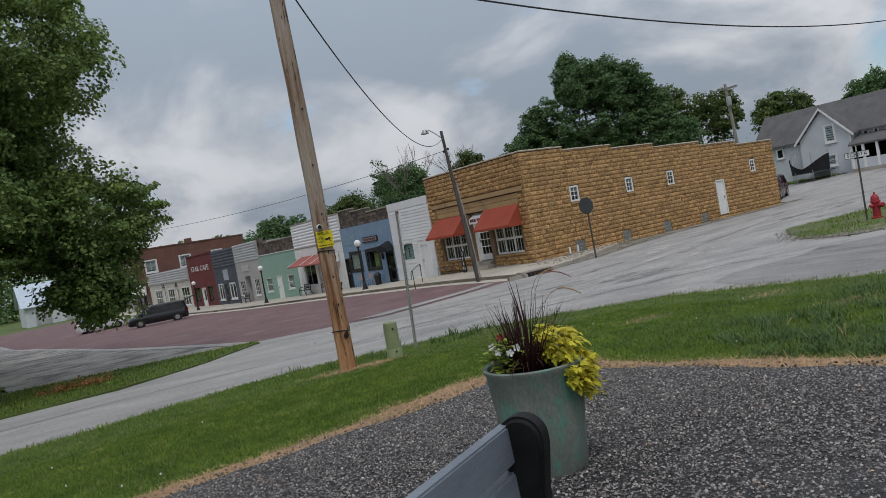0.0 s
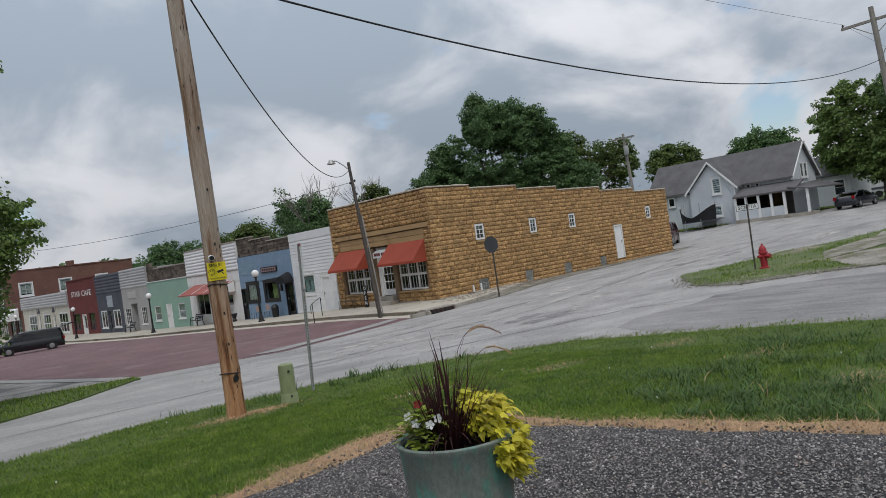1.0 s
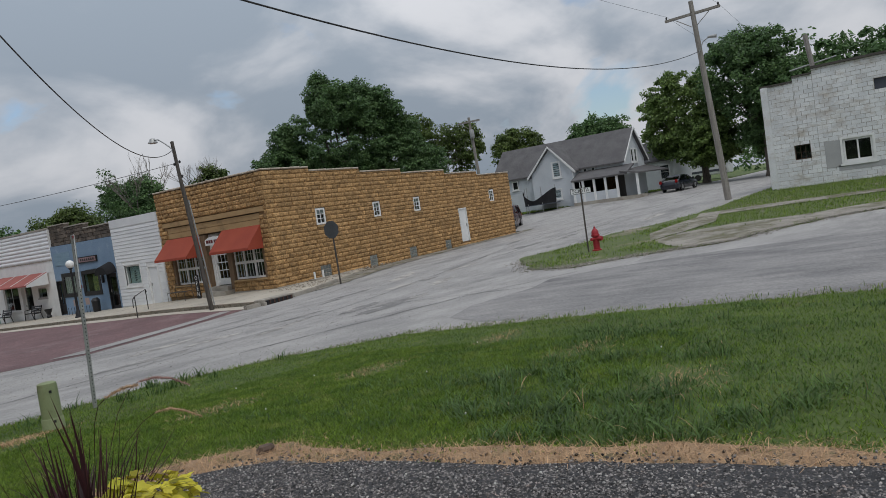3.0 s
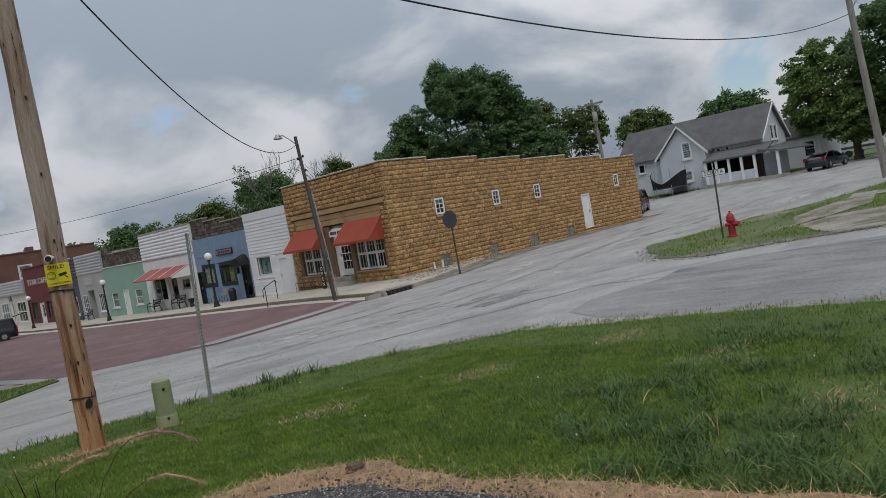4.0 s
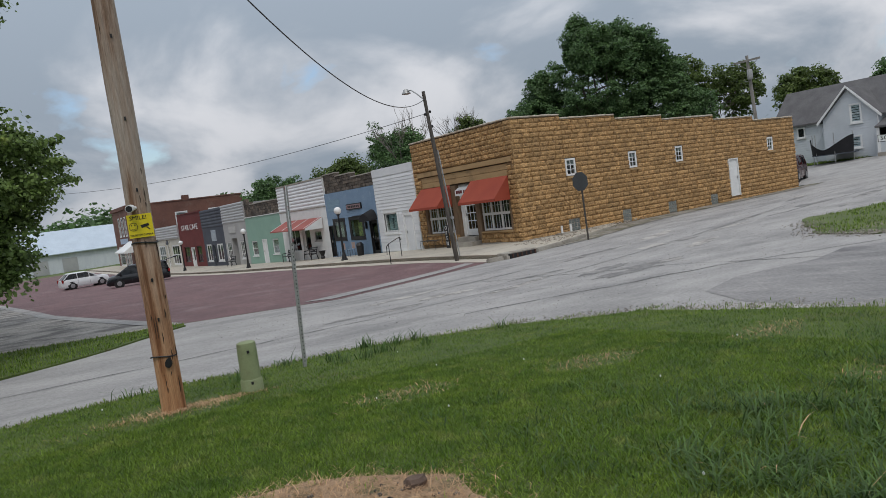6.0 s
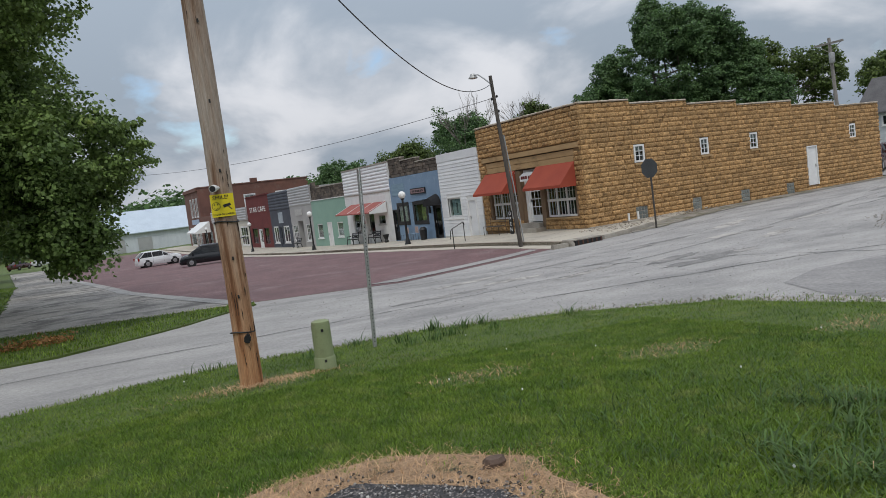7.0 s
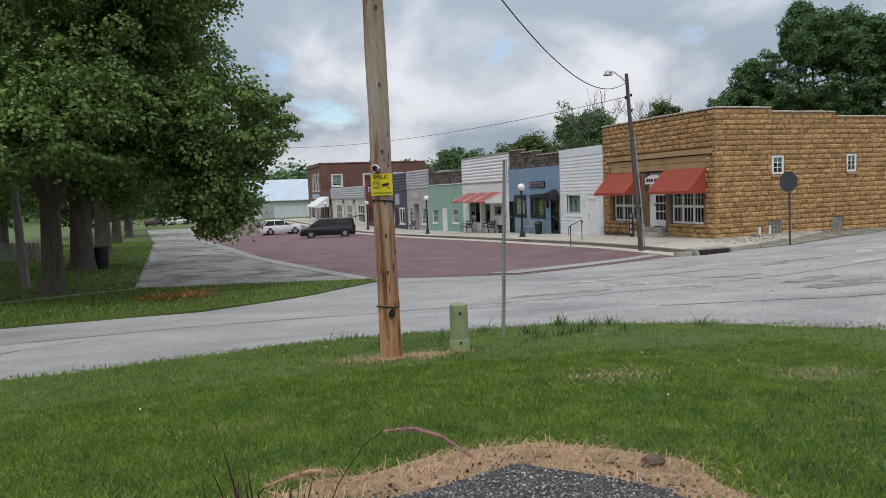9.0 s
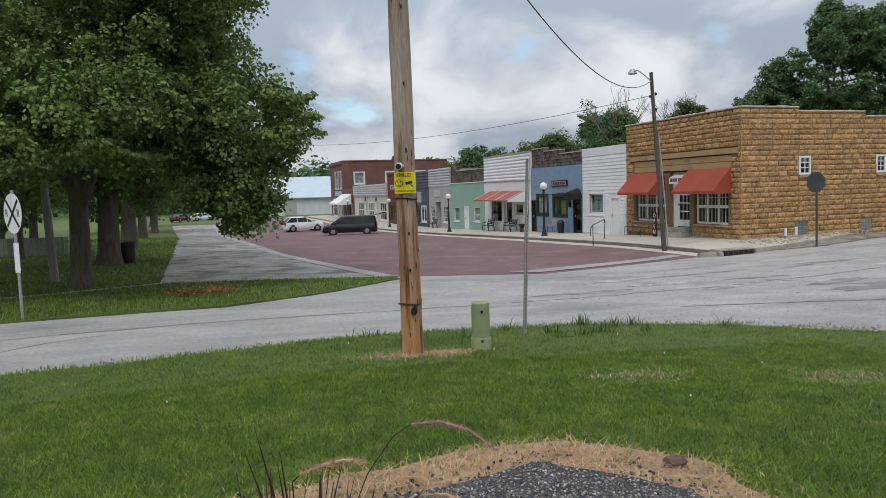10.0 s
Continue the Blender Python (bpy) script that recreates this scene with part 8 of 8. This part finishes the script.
for k in range(110):
    x, y = -27.5 - k * 0.19, 15.5 + k * 0.05
    ob = hang(new("slat", fm), fence)
    ob.matrix_basis = pose(x, y, ter(x, y), 0, 0, 75)
flowers = thing("orange_plant", "low patch of rust-orange leaves on the verge", "plant", (-20.8, -6.2, ter(-20.8, -6.2)))
cc = np.column_stack([np.random.default_rng(3).uniform(-21.7, -20.1, 60), np.random.default_rng(4).uniform(-6.7, -5.8, 60)])
cc = np.column_stack([cc, heights(cc) + 0.12])
ob = hang(new("leaf_patch", leaves("leaf_patch", cc, np.full(60, 0.16), 11, 0.06, leaf_mat("rust_leaf", (0.34, 0.18, 0.07), (0.24, 0.13, 0.05), (0.16, 0.17, 0.05)), np.random.default_rng(5))), flowers)
tagged(ob, kind="stuff")

# ---------------------------------------------------------------- grass, weeds, straw and gravel


def inside(xy, outline):
    x, y = xy[:, 0], xy[:, 1]
    r = np.zeros(len(xy), bool)
    o = np.array(outline)
    for (x0, y0), (x1, y1) in zip(o, np.roll(o, -1, 0)):
        if y0 != y1:
            r ^= ((y0 > y) != (y1 > y)) & (x < (x1 - x0) * (y - y0) / (y1 - y0) + x0)
    return r


def blades(name, xy, height, width, material, label, rng, lean=0.5, lift=0.03):
    """Bent blades of two faces each, as one mesh."""
    n = len(xy)
    z = heights(xy) + lift
    base = np.column_stack([xy, z])
    a = rng.uniform(0, 2 * np.pi, n)
    h = height * rng.uniform(0.55, 1.3, n)
    w = width * rng.uniform(0.7, 1.3, n)
    side_ = np.column_stack([np.cos(a), np.sin(a), np.zeros(n)]) * w[:, None] * 0.5
    out = np.column_stack([-np.sin(a), np.cos(a), np.zeros(n)]) * (h * rng.uniform(0.1, lean * 2, n))[:, None]
    mid = base + out * 0.35 + np.array([0, 0, 1]) * (h * 0.62)[:, None]
    tip = base + out + np.array([0, 0, 1]) * (h * rng.uniform(0.7, 1.0, n))[:, None]
    v = np.stack([base - side_, base + side_, mid + side_ * 0.75, mid - side_ * 0.75, tip + side_ * 0.12, tip - side_ * 0.12], 1).reshape(-1, 3)
    k = np.arange(n)[:, None] * 6
    f = np.concatenate([k + np.array([0, 1, 2, 3]), k + np.array([3, 2, 4, 5])], 1).reshape(-1, 4)
    return tagged(new(name, from_arrays(name, v, f, material)), label, "grass", kind="stuff")


def mown(name, xy, height, width, material, label, rng, lift=0.03):
    """Short mown blades of one tapered face each, as one mesh."""
    n = len(xy)
    base = np.column_stack([xy, heights(xy) + lift])
    a = rng.uniform(0, 2 * np.pi, n)
    h = height * rng.uniform(0.5, 1.25, n)
    side_ = np.column_stack([np.cos(a), np.sin(a), np.zeros(n)]) * (width * rng.uniform(0.6, 1.3, n))[:, None] * 0.5
    lean = rng.uniform(0, 2 * np.pi, n)
    tip = base + np.column_stack([np.cos(lean), np.sin(lean), np.zeros(n)]) * (h * rng.uniform(0.2, 1.3, n))[:, None] + np.array([0, 0, 1]) * (h * rng.uniform(0.6, 1.0, n))[:, None]
    v = np.stack([base - side_, base + side_, tip + side_ * 0.3, tip - side_ * 0.3], 1).reshape(-1, 3)
    return tagged(new(name, from_arrays(name, v, np.arange(n * 4).reshape(n, 4), material)), label, "grass", kind="stuff")


def arching(name, xy, length, width, material, label, rng, lift=0.03):
    """Long coarse blades that rise and bend over, as one mesh."""
    n = len(xy)
    base = np.column_stack([xy, heights(xy) + lift])
    a = rng.uniform(0, 2 * np.pi, n)
    ln, w = length * rng.uniform(0.45, 1.3, n), width * rng.uniform(0.6, 1.3, n)
    out = np.column_stack([np.cos(a), np.sin(a), np.zeros(n)])
    across = np.column_stack([-np.sin(a), np.cos(a), np.zeros(n)])
    droop, throw = rng.uniform(0.3, 0.95, n), rng.uniform(0.25, 1.1, n)
    rows_ = []
    for f, k in ((0, 1.0), (0.35, 1.0), (0.7, 0.75), (1.0, 0.1)):
        p = base + out * (ln * throw * (f * 0.6 + f * f * 0.5))[:, None] + np.array([0, 0, 1]) * (ln * (f - droop * f * f * 0.75))[:, None]
        rows_ += [p - across * (w * k * 0.5)[:, None], p + across * (w * k * 0.5)[:, None]]
    v = np.stack(rows_, 1).reshape(-1, 3)
    k = np.arange(n)[:, None] * 8
    f = np.concatenate([k + np.array([0, 1, 3, 2]), k + np.array([2, 3, 5, 4]), k + np.array([4, 5, 7, 6])], 1).reshape(-1, 4)
    return tagged(new(name, from_arrays(name, v, f, material)), label, "grass", kind="stuff")


rng = np.random.default_rng(70)
LAWN_OUT = [(-100, -15.1), (-40, -15.1)] + LAWN_EDGE + [(-11, -58), (-100, -58)]
STRAW_OUT = STRAW_EDGE + [(-17.2, -40), (-34, -40)]


def scatter(n, x0, x1, y0, y1, outline=None, hole=None):
    p = np.column_stack([rng.uniform(x0, x1, n), rng.uniform(y0, y1, n)])
    if outline is not None:
        p = p[inside(p, outline)]
    if hole is not None:
        p = p[~inside(p, hole)]
    return p


M_TUFT = leaf_mat("dark_tuft_blade", (0.075, 0.15, 0.022), (0.05, 0.11, 0.018), (0.12, 0.19, 0.04))
BARE = np.array(((-14.4, -21.4), (-16.0, -23.0), (-13.2, -19.6), (-15.1, -18.9), (-16.9, -18.3)))
near_lawn = np.concatenate([scatter(300000, -26, -11, -24.5, -14, LAWN_OUT, STRAW_OUT), scatter(260000, -23.5, -13.5, -22.5, -17.0, LAWN_OUT, STRAW_OUT)])
d_pole = np.hypot(near_lawn[:, 0] + 18.5, near_lawn[:, 1] + 16.35)
near_lawn = near_lawn[(d_pole > 0.2) & ((d_pole > 0.55) | (rng.random(len(near_lawn)) < 0.3))]
near_bare = np.min(np.hypot((near_lawn[:, None, 0] - BARE[None, :, 0]) / 1.6, near_lawn[:, None, 1] - BARE[None, :, 1]), 1)
near_lawn = near_lawn[(near_bare > 0.32) | (rng.random(len(near_lawn)) < 0.3)]
mown("lawn_grass", near_lawn, 0.034, 0.0075, M_GRASS, "short mown green lawn grass", rng)
blades("lawn_grass_far", scatter(30000, -50, -26, -24, -14, LAWN_OUT, STRAW_OUT), 0.07, 0.016, M_GRASS, "short mown green lawn grass", rng)
edge_pts = np.array(LAWN_EDGE)[rng.integers(0, len(LAWN_EDGE), 5000)] + rng.normal(size=(5000, 2)) * (0.28, 0.1)
blades("edge_grass", edge_pts, 0.05, 0.008, M_GRASS, "ragged grass along the road edge", rng)
# taller weeds on the eastern half of the lawn
cl = scatter(200, -17.4, -12.0, -26, -18.6, LAWN_OUT, STRAW_OUT)
cl = cl[rng.random(len(cl)) < np.clip((-18.3 - cl[:, 1]) / 2.5, 0.05, 1)]
wp = np.repeat(cl, 60, 0) + rng.normal(size=(len(cl) * 60, 2)) * 0.16
arching("low_weeds", wp[inside(wp, LAWN_OUT) & ~inside(wp, STRAW_OUT)], 0.085, 0.007, M_WEED, "low coarse weeds spreading in the lawn", rng)
WEEDS = ((-13.7, -21.1), (-13.5, -21.7), (-14.9, -22.9), (-16.7, -23.9), (-16.6, -22.0), (-17.0, -21.8), (-17.05, -23.5), (-17.1, -23.0), (-15.7, -21.5), (-15.1, -21.9), (-17.3, -22.3), (-17.1, -22.5), (-17.0, -22.8), (-16.3, -22.7), (-14.0, -21.6), (-15.9, -21.3))
wc = np.repeat(np.array(WEEDS), 6, 0) + rng.normal(size=(len(WEEDS) * 6, 2)) * 0.28
wp = np.repeat(wc, 46, 0) + rng.normal(size=(len(wc) * 46, 2)) * 0.09
wp = wp[inside(wp, LAWN_OUT) & ~inside(wp, STRAW_OUT)]
arching("tall_weeds", wp, 0.15, 0.009, M_WEED, "clumps of tall arching coarse weeds in the lawn", rng)
arching("seed_stalks", wp[::110], 0.16, 0.006, M_STRAWBLADE, "pale seeding stalks among the weeds", rng)
fw = scatter(900, -25, -12, -24, -14.6, LAWN_OUT, STRAW_OUT)
wp = np.repeat(fw, 16, 0) + rng.normal(size=(len(fw) * 16, 2)) * 0.06
arching("lawn_tufts", wp, 0.055, 0.006, M_TUFT, "scattered darker tufts in the lawn", rng)
cw_ = scatter(26, -19, -12.5, -15.6, -14.0, LAWN_OUT)
blades("road_edge_weeds", np.repeat(cw_, 20, 0) + rng.normal(size=(len(cw_) * 20, 2)) * 0.07, 0.16, 0.014, M_WEED, "small weeds at the road edge", rng, lean=0.9)
# clover heads
cv = scatter(24, -24, -12, -23, -15, LAWN_OUT, STRAW_OUT)
cz_ = heights(cv)
s = Shape()
for (x, y), z in zip(cv, cz_):
    s.lathe(x, y, [(0.002, z + 0.06), (0.007, z + 0.066), (0.007, z + 0.074), (0.002, z + 0.08)], 6)
tagged(new("clover_heads", s.mesh("clover_heads", M_PETAL)), "small white clover heads in the lawn", "flowers", kind="stuff")
# the other grass areas
blades("verge_grass", scatter(50000, -40, -15, -10, -2.3, wavy(VERGE_SOUTH, 0.08, 0.6, 7) + VERGE_NORTH), 0.08, 0.014, M_GRASS, "short grass on the verge", rng)
blades("park_grass", scatter(50000, -42, -22, -5, 45, [(-22.2, -2.0), (-22.45, 9.6), (-22.8, 20.6), (-23.6, 44), (-60, 46), (-60, -6), (-25.3, -4.2)]), 0.09, 0.03, M_GRASS, "park grass in tree shade", rng)
CG = CORNER_SOUTH + [(60, -40), (60, -19.5), (24, -17.7), (16, -16.9)] + CORNER_NORTH
cgp = scatter(60000, -4, 24, -27, -11, CG)
worn = np.sin(cgp[:, 0] * 1.1 + cgp[:, 1] * 0.7) + np.sin(cgp[:, 1] * 1.7 - cgp[:, 0] * 0.4)
keep = rng.random(len(cgp)) < np.where((worn > 0.1) | (cgp[:, 0] > 4.2) & (cgp[:, 1] < -16.5), 1, 0.15)
for bare_ in (CORNER_WALK, CORNER_SLAB, CORNER_DIRT):
    keep &= ~inside(cgp, bare_) | (rng.random(len(cgp)) < 0.03)
blades("corner_weeds", cgp[keep], 0.085, 0.018, M_GRASS, "patchy grass and weeds on the corner", rng, lean=0.8)
blades("house_grass", scatter(20000, 38.7, 52, -4, 16, [(39.3, 9.6), (40.4, 5.5), (43.2, 1.1), (48, -1.3), (60, -4.8), (60, 20), (38.8, 20)]), 0.12, 0.05, M_GRASS, "lawn grass by the farmhouse", rng)
# dead straw
GRAVEL_OUT = GRAVEL_EDGE + [(-17.4, -38), (-34, -38)]
st = scatter(120000, -26, -16.6, -25.5, -19.5, STRAW_OUT, GRAVEL_OUT)
blades("straw", st[:42000], 0.035, 0.0045, M_STRAWBLADE, "matted dead straw", rng, lean=2.2, lift=0.04)
st2 = scatter(16000, -26, -16.6, -25.5, -19.3, LAWN_OUT)
edge_near = np.array(STRAW_EDGE)[rng.integers(0, len(STRAW_EDGE), 9000)] + rng.normal(size=(9000, 2)) * 0.11
blades("straw_fringe", edge_near[:6000], 0.028, 0.005, M_STRAWBLADE, "dead grass fringe", rng, lean=1.5, lift=0.03)
sp = np.array(STRAW_EDGE)[rng.integers(0, len(STRAW_EDGE), 420)] + rng.normal(size=(420, 2)) * 0.1
arching("band_sprigs", np.repeat(sp, 14, 0) + rng.normal(size=(420 * 14, 2)) * 0.035, 0.05, 0.006, M_GRASS, "green sprigs along the dead grass", rng)
pb = np.repeat(BARE, 200, 0) + rng.normal(size=(len(BARE) * 200, 2)) * (0.3, 0.16)
blades("bare_patch_straw", pb, 0.03, 0.006, M_STRAWBLADE, "thin dead grass on bare patches of the lawn", rng, lean=1.8, lift=0.04)
pf = np.array((-18.55, -16.45)) + rng.normal(size=(650, 2)) * (0.34, 0.14)
blades("pole_straw", pf, 0.035, 0.006, M_STRAWBLADE, "dead grass round the pole foot", rng, lean=2.0)
pf = np.array((-18.0, -16.33)) + rng.normal(size=(420, 2)) * (0.3, 0.07)
blades("trench_straw", pf, 0.03, 0.006, M_STRAWBLADE, "dead grass beside the pedestal", rng, lean=2.0)


def stones(name, xy, size, material, label, rng, lift=0.06, squash=0.7):
    """Angular stones as deformed boxes, in one mesh."""
    n = len(xy)
    z = heights(xy) + lift
    s_ = size * rng.uniform(0.5, 1.35, n)
    corner = np.array([(-1, -1, -1), (1, -1, -1), (1, 1, -1), (-1, 1, -1), (-1, -1, 1), (1, -1, 1), (1, 1, 1), (-1, 1, 1)]) * 0.5
    v = corner[None] + rng.uniform(-0.26, 0.26, (n, 8, 3))
    v[:, 4:, :2] *= 0.72
    v[:, :, 2] *= squash
    a, b = rng.uniform(0, 2 * np.pi, n), rng.normal(size=n) * 0.45
    ca, sa, cb, sb = np.cos(a)[:, None], np.sin(a)[:, None], np.cos(b)[:, None], np.sin(b)[:, None]
    x, y, w = v[:, :, 0], v[:, :, 1], v[:, :, 2]
    y, w = y * cb - w * sb, y * sb + w * cb
    x, y = x * ca - y * sa, x * sa + y * ca
    v = np.stack([x, y, w], 2) * s_[:, None, None] + np.column_stack([xy, z + s_ * 0.22])[:, None, :]
    f = np.array([(0, 3, 2, 1), (4, 5, 6, 7), (0, 1, 5, 4), (1, 2, 6, 5), (2, 3, 7, 6), (3, 0, 4, 7)])
    f = (np.arange(n)[:, None, None] * 8 + f[None]).reshape(-1, 4)
    return tagged(new(name, from_arrays(name, v.reshape(-1, 3), f, material)), label, "gravel", kind="stuff")


def chips(name, xy, size, material, label, rng, lift=0.058):
    """Small sharp stone chips of four sloping faces, in one mesh."""
    n = len(xy)
    a = rng.uniform(0, 2 * np.pi, n)[:, None] + np.array([0, 0.5, 1, 1.5]) * np.pi + rng.uniform(-0.4, 0.4, (n, 4))
    s_ = (size * rng.uniform(0.5, 1.4, n))[:, None]
    r = s_ * rng.uniform(0.4, 0.75, (n, 4))
    z = (heights(xy) + lift)[:, None]
    base = np.stack([xy[:, :1] + r * np.cos(a), xy[:, 1:] + r * np.sin(a), np.repeat(z, 4, 1) + s_ * rng.uniform(-0.15, 0.2, (n, 4))], 2)
    tip = np.stack([xy[:, :1] + s_ * rng.uniform(-0.3, 0.3, (n, 1)), xy[:, 1:] + s_ * rng.uniform(-0.3, 0.3, (n, 1)), z + s_ * rng.uniform(0.3, 0.6, (n, 1))], 2)
    v = np.concatenate([base, tip], 1).reshape(-1, 3)
    f = (np.arange(n)[:, None, None] * 5 + np.array([(0, 1, 4), (1, 2, 4), (2, 3, 4), (3, 0, 4)])[None]).reshape(-1, 3)
    return tagged(new(name, from_arrays(name, v, f, material)), label, "gravel", kind="stuff")


gp = scatter(430000, -25.5, -17.2, -26.0, -20.1, GRAVEL_OUT)
chips("gravel_stones", gp[:200000], 0.0125, M_STONE, "loose dark grey crushed stone", rng)
M_PALESTONE = mat("pale_gravel_stone", (0.46, 0.45, 0.44), (0.30, 0.29, 0.285), scale=40, grain=0.2, vary=0.5, island=True)
pale = scatter(16000, -25.5, -17.2, -26.0, -20.1, GRAVEL_OUT)
stones("pale_stones", pale[:9000], 0.010, M_PALESTONE, "pale chips among the dark gravel", rng, lift=0.062, squash=0.6)
st = np.array(GRAVEL_EDGE)[rng.integers(0, len(GRAVEL_EDGE), 6000)] + rng.normal(size=(6000, 2)) * 0.12
stones("strayed_stones", st, 0.014, M_STONE, "stray stones at the gravel edge", rng, lift=0.05)
re = np.array(LAWN_EDGE)[rng.integers(0, len(LAWN_EDGE), 4000)] + rng.normal(size=(4000, 2)) * (0.3, 0.12) + (0.05, 0.12)
stones("road_grit", re, 0.022, mat("pale_grit", (0.34, 0.32, 0.29), (0.22, 0.2, 0.18), vary=0.4, island=True), "pale grit along the road edge", rng, lift=0.0)
sg = scatter(600, -1, 7, -2.6, -0.2)
stones("wall_rubble", sg[sg[:, 1] > -2.4 + sg[:, 0] * 0.2], 0.05, mat("pale_rubble", (0.38, 0.34, 0.29), (0.27, 0.24, 0.2), vary=0.4, island=True), "broken stones along the shop wall", rng, lift=0.12)
rock = Shape()
rk = random.Random(8)
for (x, y, r) in ((-18.14, -20.55, 0.07),):
    z = ter(x, y) + 0.06
    rock.loft([[(x + rr_ * math.cos(a) * rk.uniform(0.8, 1.3), y + rr_ * math.sin(a) * rk.uniform(0.6, 0.9), z + h) for a in [math.tau * k / 8 for k in range(8)]] for rr_, h in ((r, -0.02), (r * 1.05, 0.015), (r * 0.7, 0.035))])
solo("flat_rock", rock, mat("brown_rock", (0.13, 0.085, 0.06), (0.09, 0.06, 0.045), scale=12), "flat brown rock in the dead grass", "rock", smooth=30)

# cracks and tar seams in the road
seam = mat("tar_seam", (0.17, 0.165, 0.16), (0.11, 0.108, 0.105), scale=4)
rk = random.Random(17)


def crack(points, width):
    pts = wavy(points, 0.07, 0.5, rk.randrange(999))
    s_ = Shape()
    for (x0, y0), (x1, y1) in zip(pts, pts[1:]):
        d_ = Vector((x1 - x0, y1 - y0, 0))
        if d_.length < 1e-3:
            continue
        nv = Vector((-d_.y, d_.x, 0)).normalized() * width * rk.uniform(0.5, 1.2)
        a, b = Vector((x0, y0, ter(x0, y0) + 0.008)), Vector((x1, y1, ter(x1, y1) + 0.008))
        s_.add([a - nv, b - nv, b + nv, a + nv], [(0, 1, 2, 3)])
    solo("road_crack", s_, seam, "dark crack across the pale road", "crack", kind="structure")


crack([(-60, -12.4), (-40, -12.3), (-24, -11.6), (-16, -11.0), (-10, -10.6), (-2, -9.0), (8, -7.5), (22, -6.4)], 0.018)
crack([(-12.5, -13), (-7, -14.5), (-4, -16.5)], 0.025)
crack([(-8.5, -8), (-6.5, -13), (-6, -20), (-6, -30)], 0.018)
crack([(-14, -6.5), (-9, -6.4), (-3, -5), (4, -4), (14, -3.4)], 0.018)
crack([(4, -9), (12, -9.5), (24, -10.5), (38, -9)], 0.04)
crack([(-23.5, -13.2), (-22.9, -12.4), (-22.2, -12.0)], 0.015)
crack([(-17, 0), (-19.5, 1.0), (-21.8, 1.4)], 0.018)
crack([(-18.6, 14), (-20.5, 15), (-22.4, 15.4)], 0.04)
# weathered patches, chippings and loose grit on the road
M_PATCH = mat("dark_road_patch", (0.235, 0.225, 0.215), (0.16, 0.153, 0.148), scale=2.5, grain=0.45, fine=20, bump=0.4, stain=(0.32, 0.30, 0.28), stain_scale=1.6, stain_at=(0.5, 0.6))
M_PALEPATCH = mat("pale_road_patch", (0.47, 0.44, 0.40), (0.36, 0.335, 0.31), scale=2.5, grain=0.4, fine=20, bump=0.3, stain=(0.24, 0.225, 0.21), stain_scale=1.8, stain_at=(0.48, 0.58))
for k in range(40):
    x, y = rk.uniform(-13, 14), rk.uniform(-13.2, -5.0)
    y = min(y, -6.2) if x < -4 else y
    if k > 26:
        x, y = rk.uniform(-20.6, -18.6), rk.uniform(-1, 22)
    ln, wd, tilt = rk.uniform(0.5, 1.9), rk.uniform(0.12, 0.4), rk.uniform(-0.1, 0.35)
    ring = []
    for j in range(18):
        a = math.tau * j / 18
        r = rk.uniform(0.6, 1.15)
        u, v = math.cos(a) * ln * r, math.sin(a) * wd * r
        ring.append((x + u * math.cos(tilt) - v * math.sin(tilt), y + u * math.sin(tilt) + v * math.cos(tilt)))
    s_ = Shape()
    s_.add([(px, py, ter(px, py) + 0.007) for px, py in ring] + [(x, y, ter(x, y) + 0.008)], [(j, (j + 1) % 18, 18) for j in range(18)])
    solo("road_patch", s_, M_PATCH if k % 3 else M_PALEPATCH, "ragged worn patch in the paving", "patch", kind="structure")
gr = scatter(7000, -16, 16, -15, -4.5, ROAD)
stones("loose_grit", gr, 0.013, mat("dark_grit", (0.30, 0.285, 0.27), (0.17, 0.162, 0.155), vary=0.6, island=True), "loose grit on the road", rng, lift=0.0)
# pale shoulder of chippings along the lawn and the corner grass
sh = np.array(LAWN_EDGE)[rng.integers(4, len(LAWN_EDGE), 7000)] + rng.normal(size=(7000, 2)) * (0.35, 0.14) + (0.12, 0.14)
stones("shoulder_grit", sh, 0.02, bpy.data.materials["pale_grit"], "pale chippings on the road shoulder", rng, lift=0.0)
cs = np.array(CORNER_SOUTH[1:11])
pick = rng.integers(0, 9, 5000)
cs = cs[pick] + (cs[pick + 1] - cs[pick]) * rng.random((5000, 1)) + rng.normal(size=(5000, 2)) * 0.3
stones("corner_grit", cs[cs[:, 1] > -30][:2600], 0.026, bpy.data.materials["pale_grit"], "pale gravel at the corner's edge", rng, lift=0.04)
# slab joints of the sidewalk
js = Shape()
y = -2.0
while y < 70:
    x0 = -3.5 if y < 5 else -3.9
    za, zb = ter(x0, y) + 0.133, ter(-0.1, y) + 0.133
    js.add([(x0, y, za), (-0.1, y, zb), (-0.1, y + 0.02, zb), (x0, y + 0.02, za)], [(0, 1, 2, 3)])
    y += 1.5
tagged(new("slab_joints", js.mesh("slab_joints", JOINT)), "dirt-filled joints between sidewalk slabs", "joints", kind="stuff")

# ---------------------------------------------------------------- single blocks of the corner shop
for kind, m in block_jobs:
    ob = hang(new("block", BLOCK_MESHES[kind]), tan)
    ob.matrix_basis = m
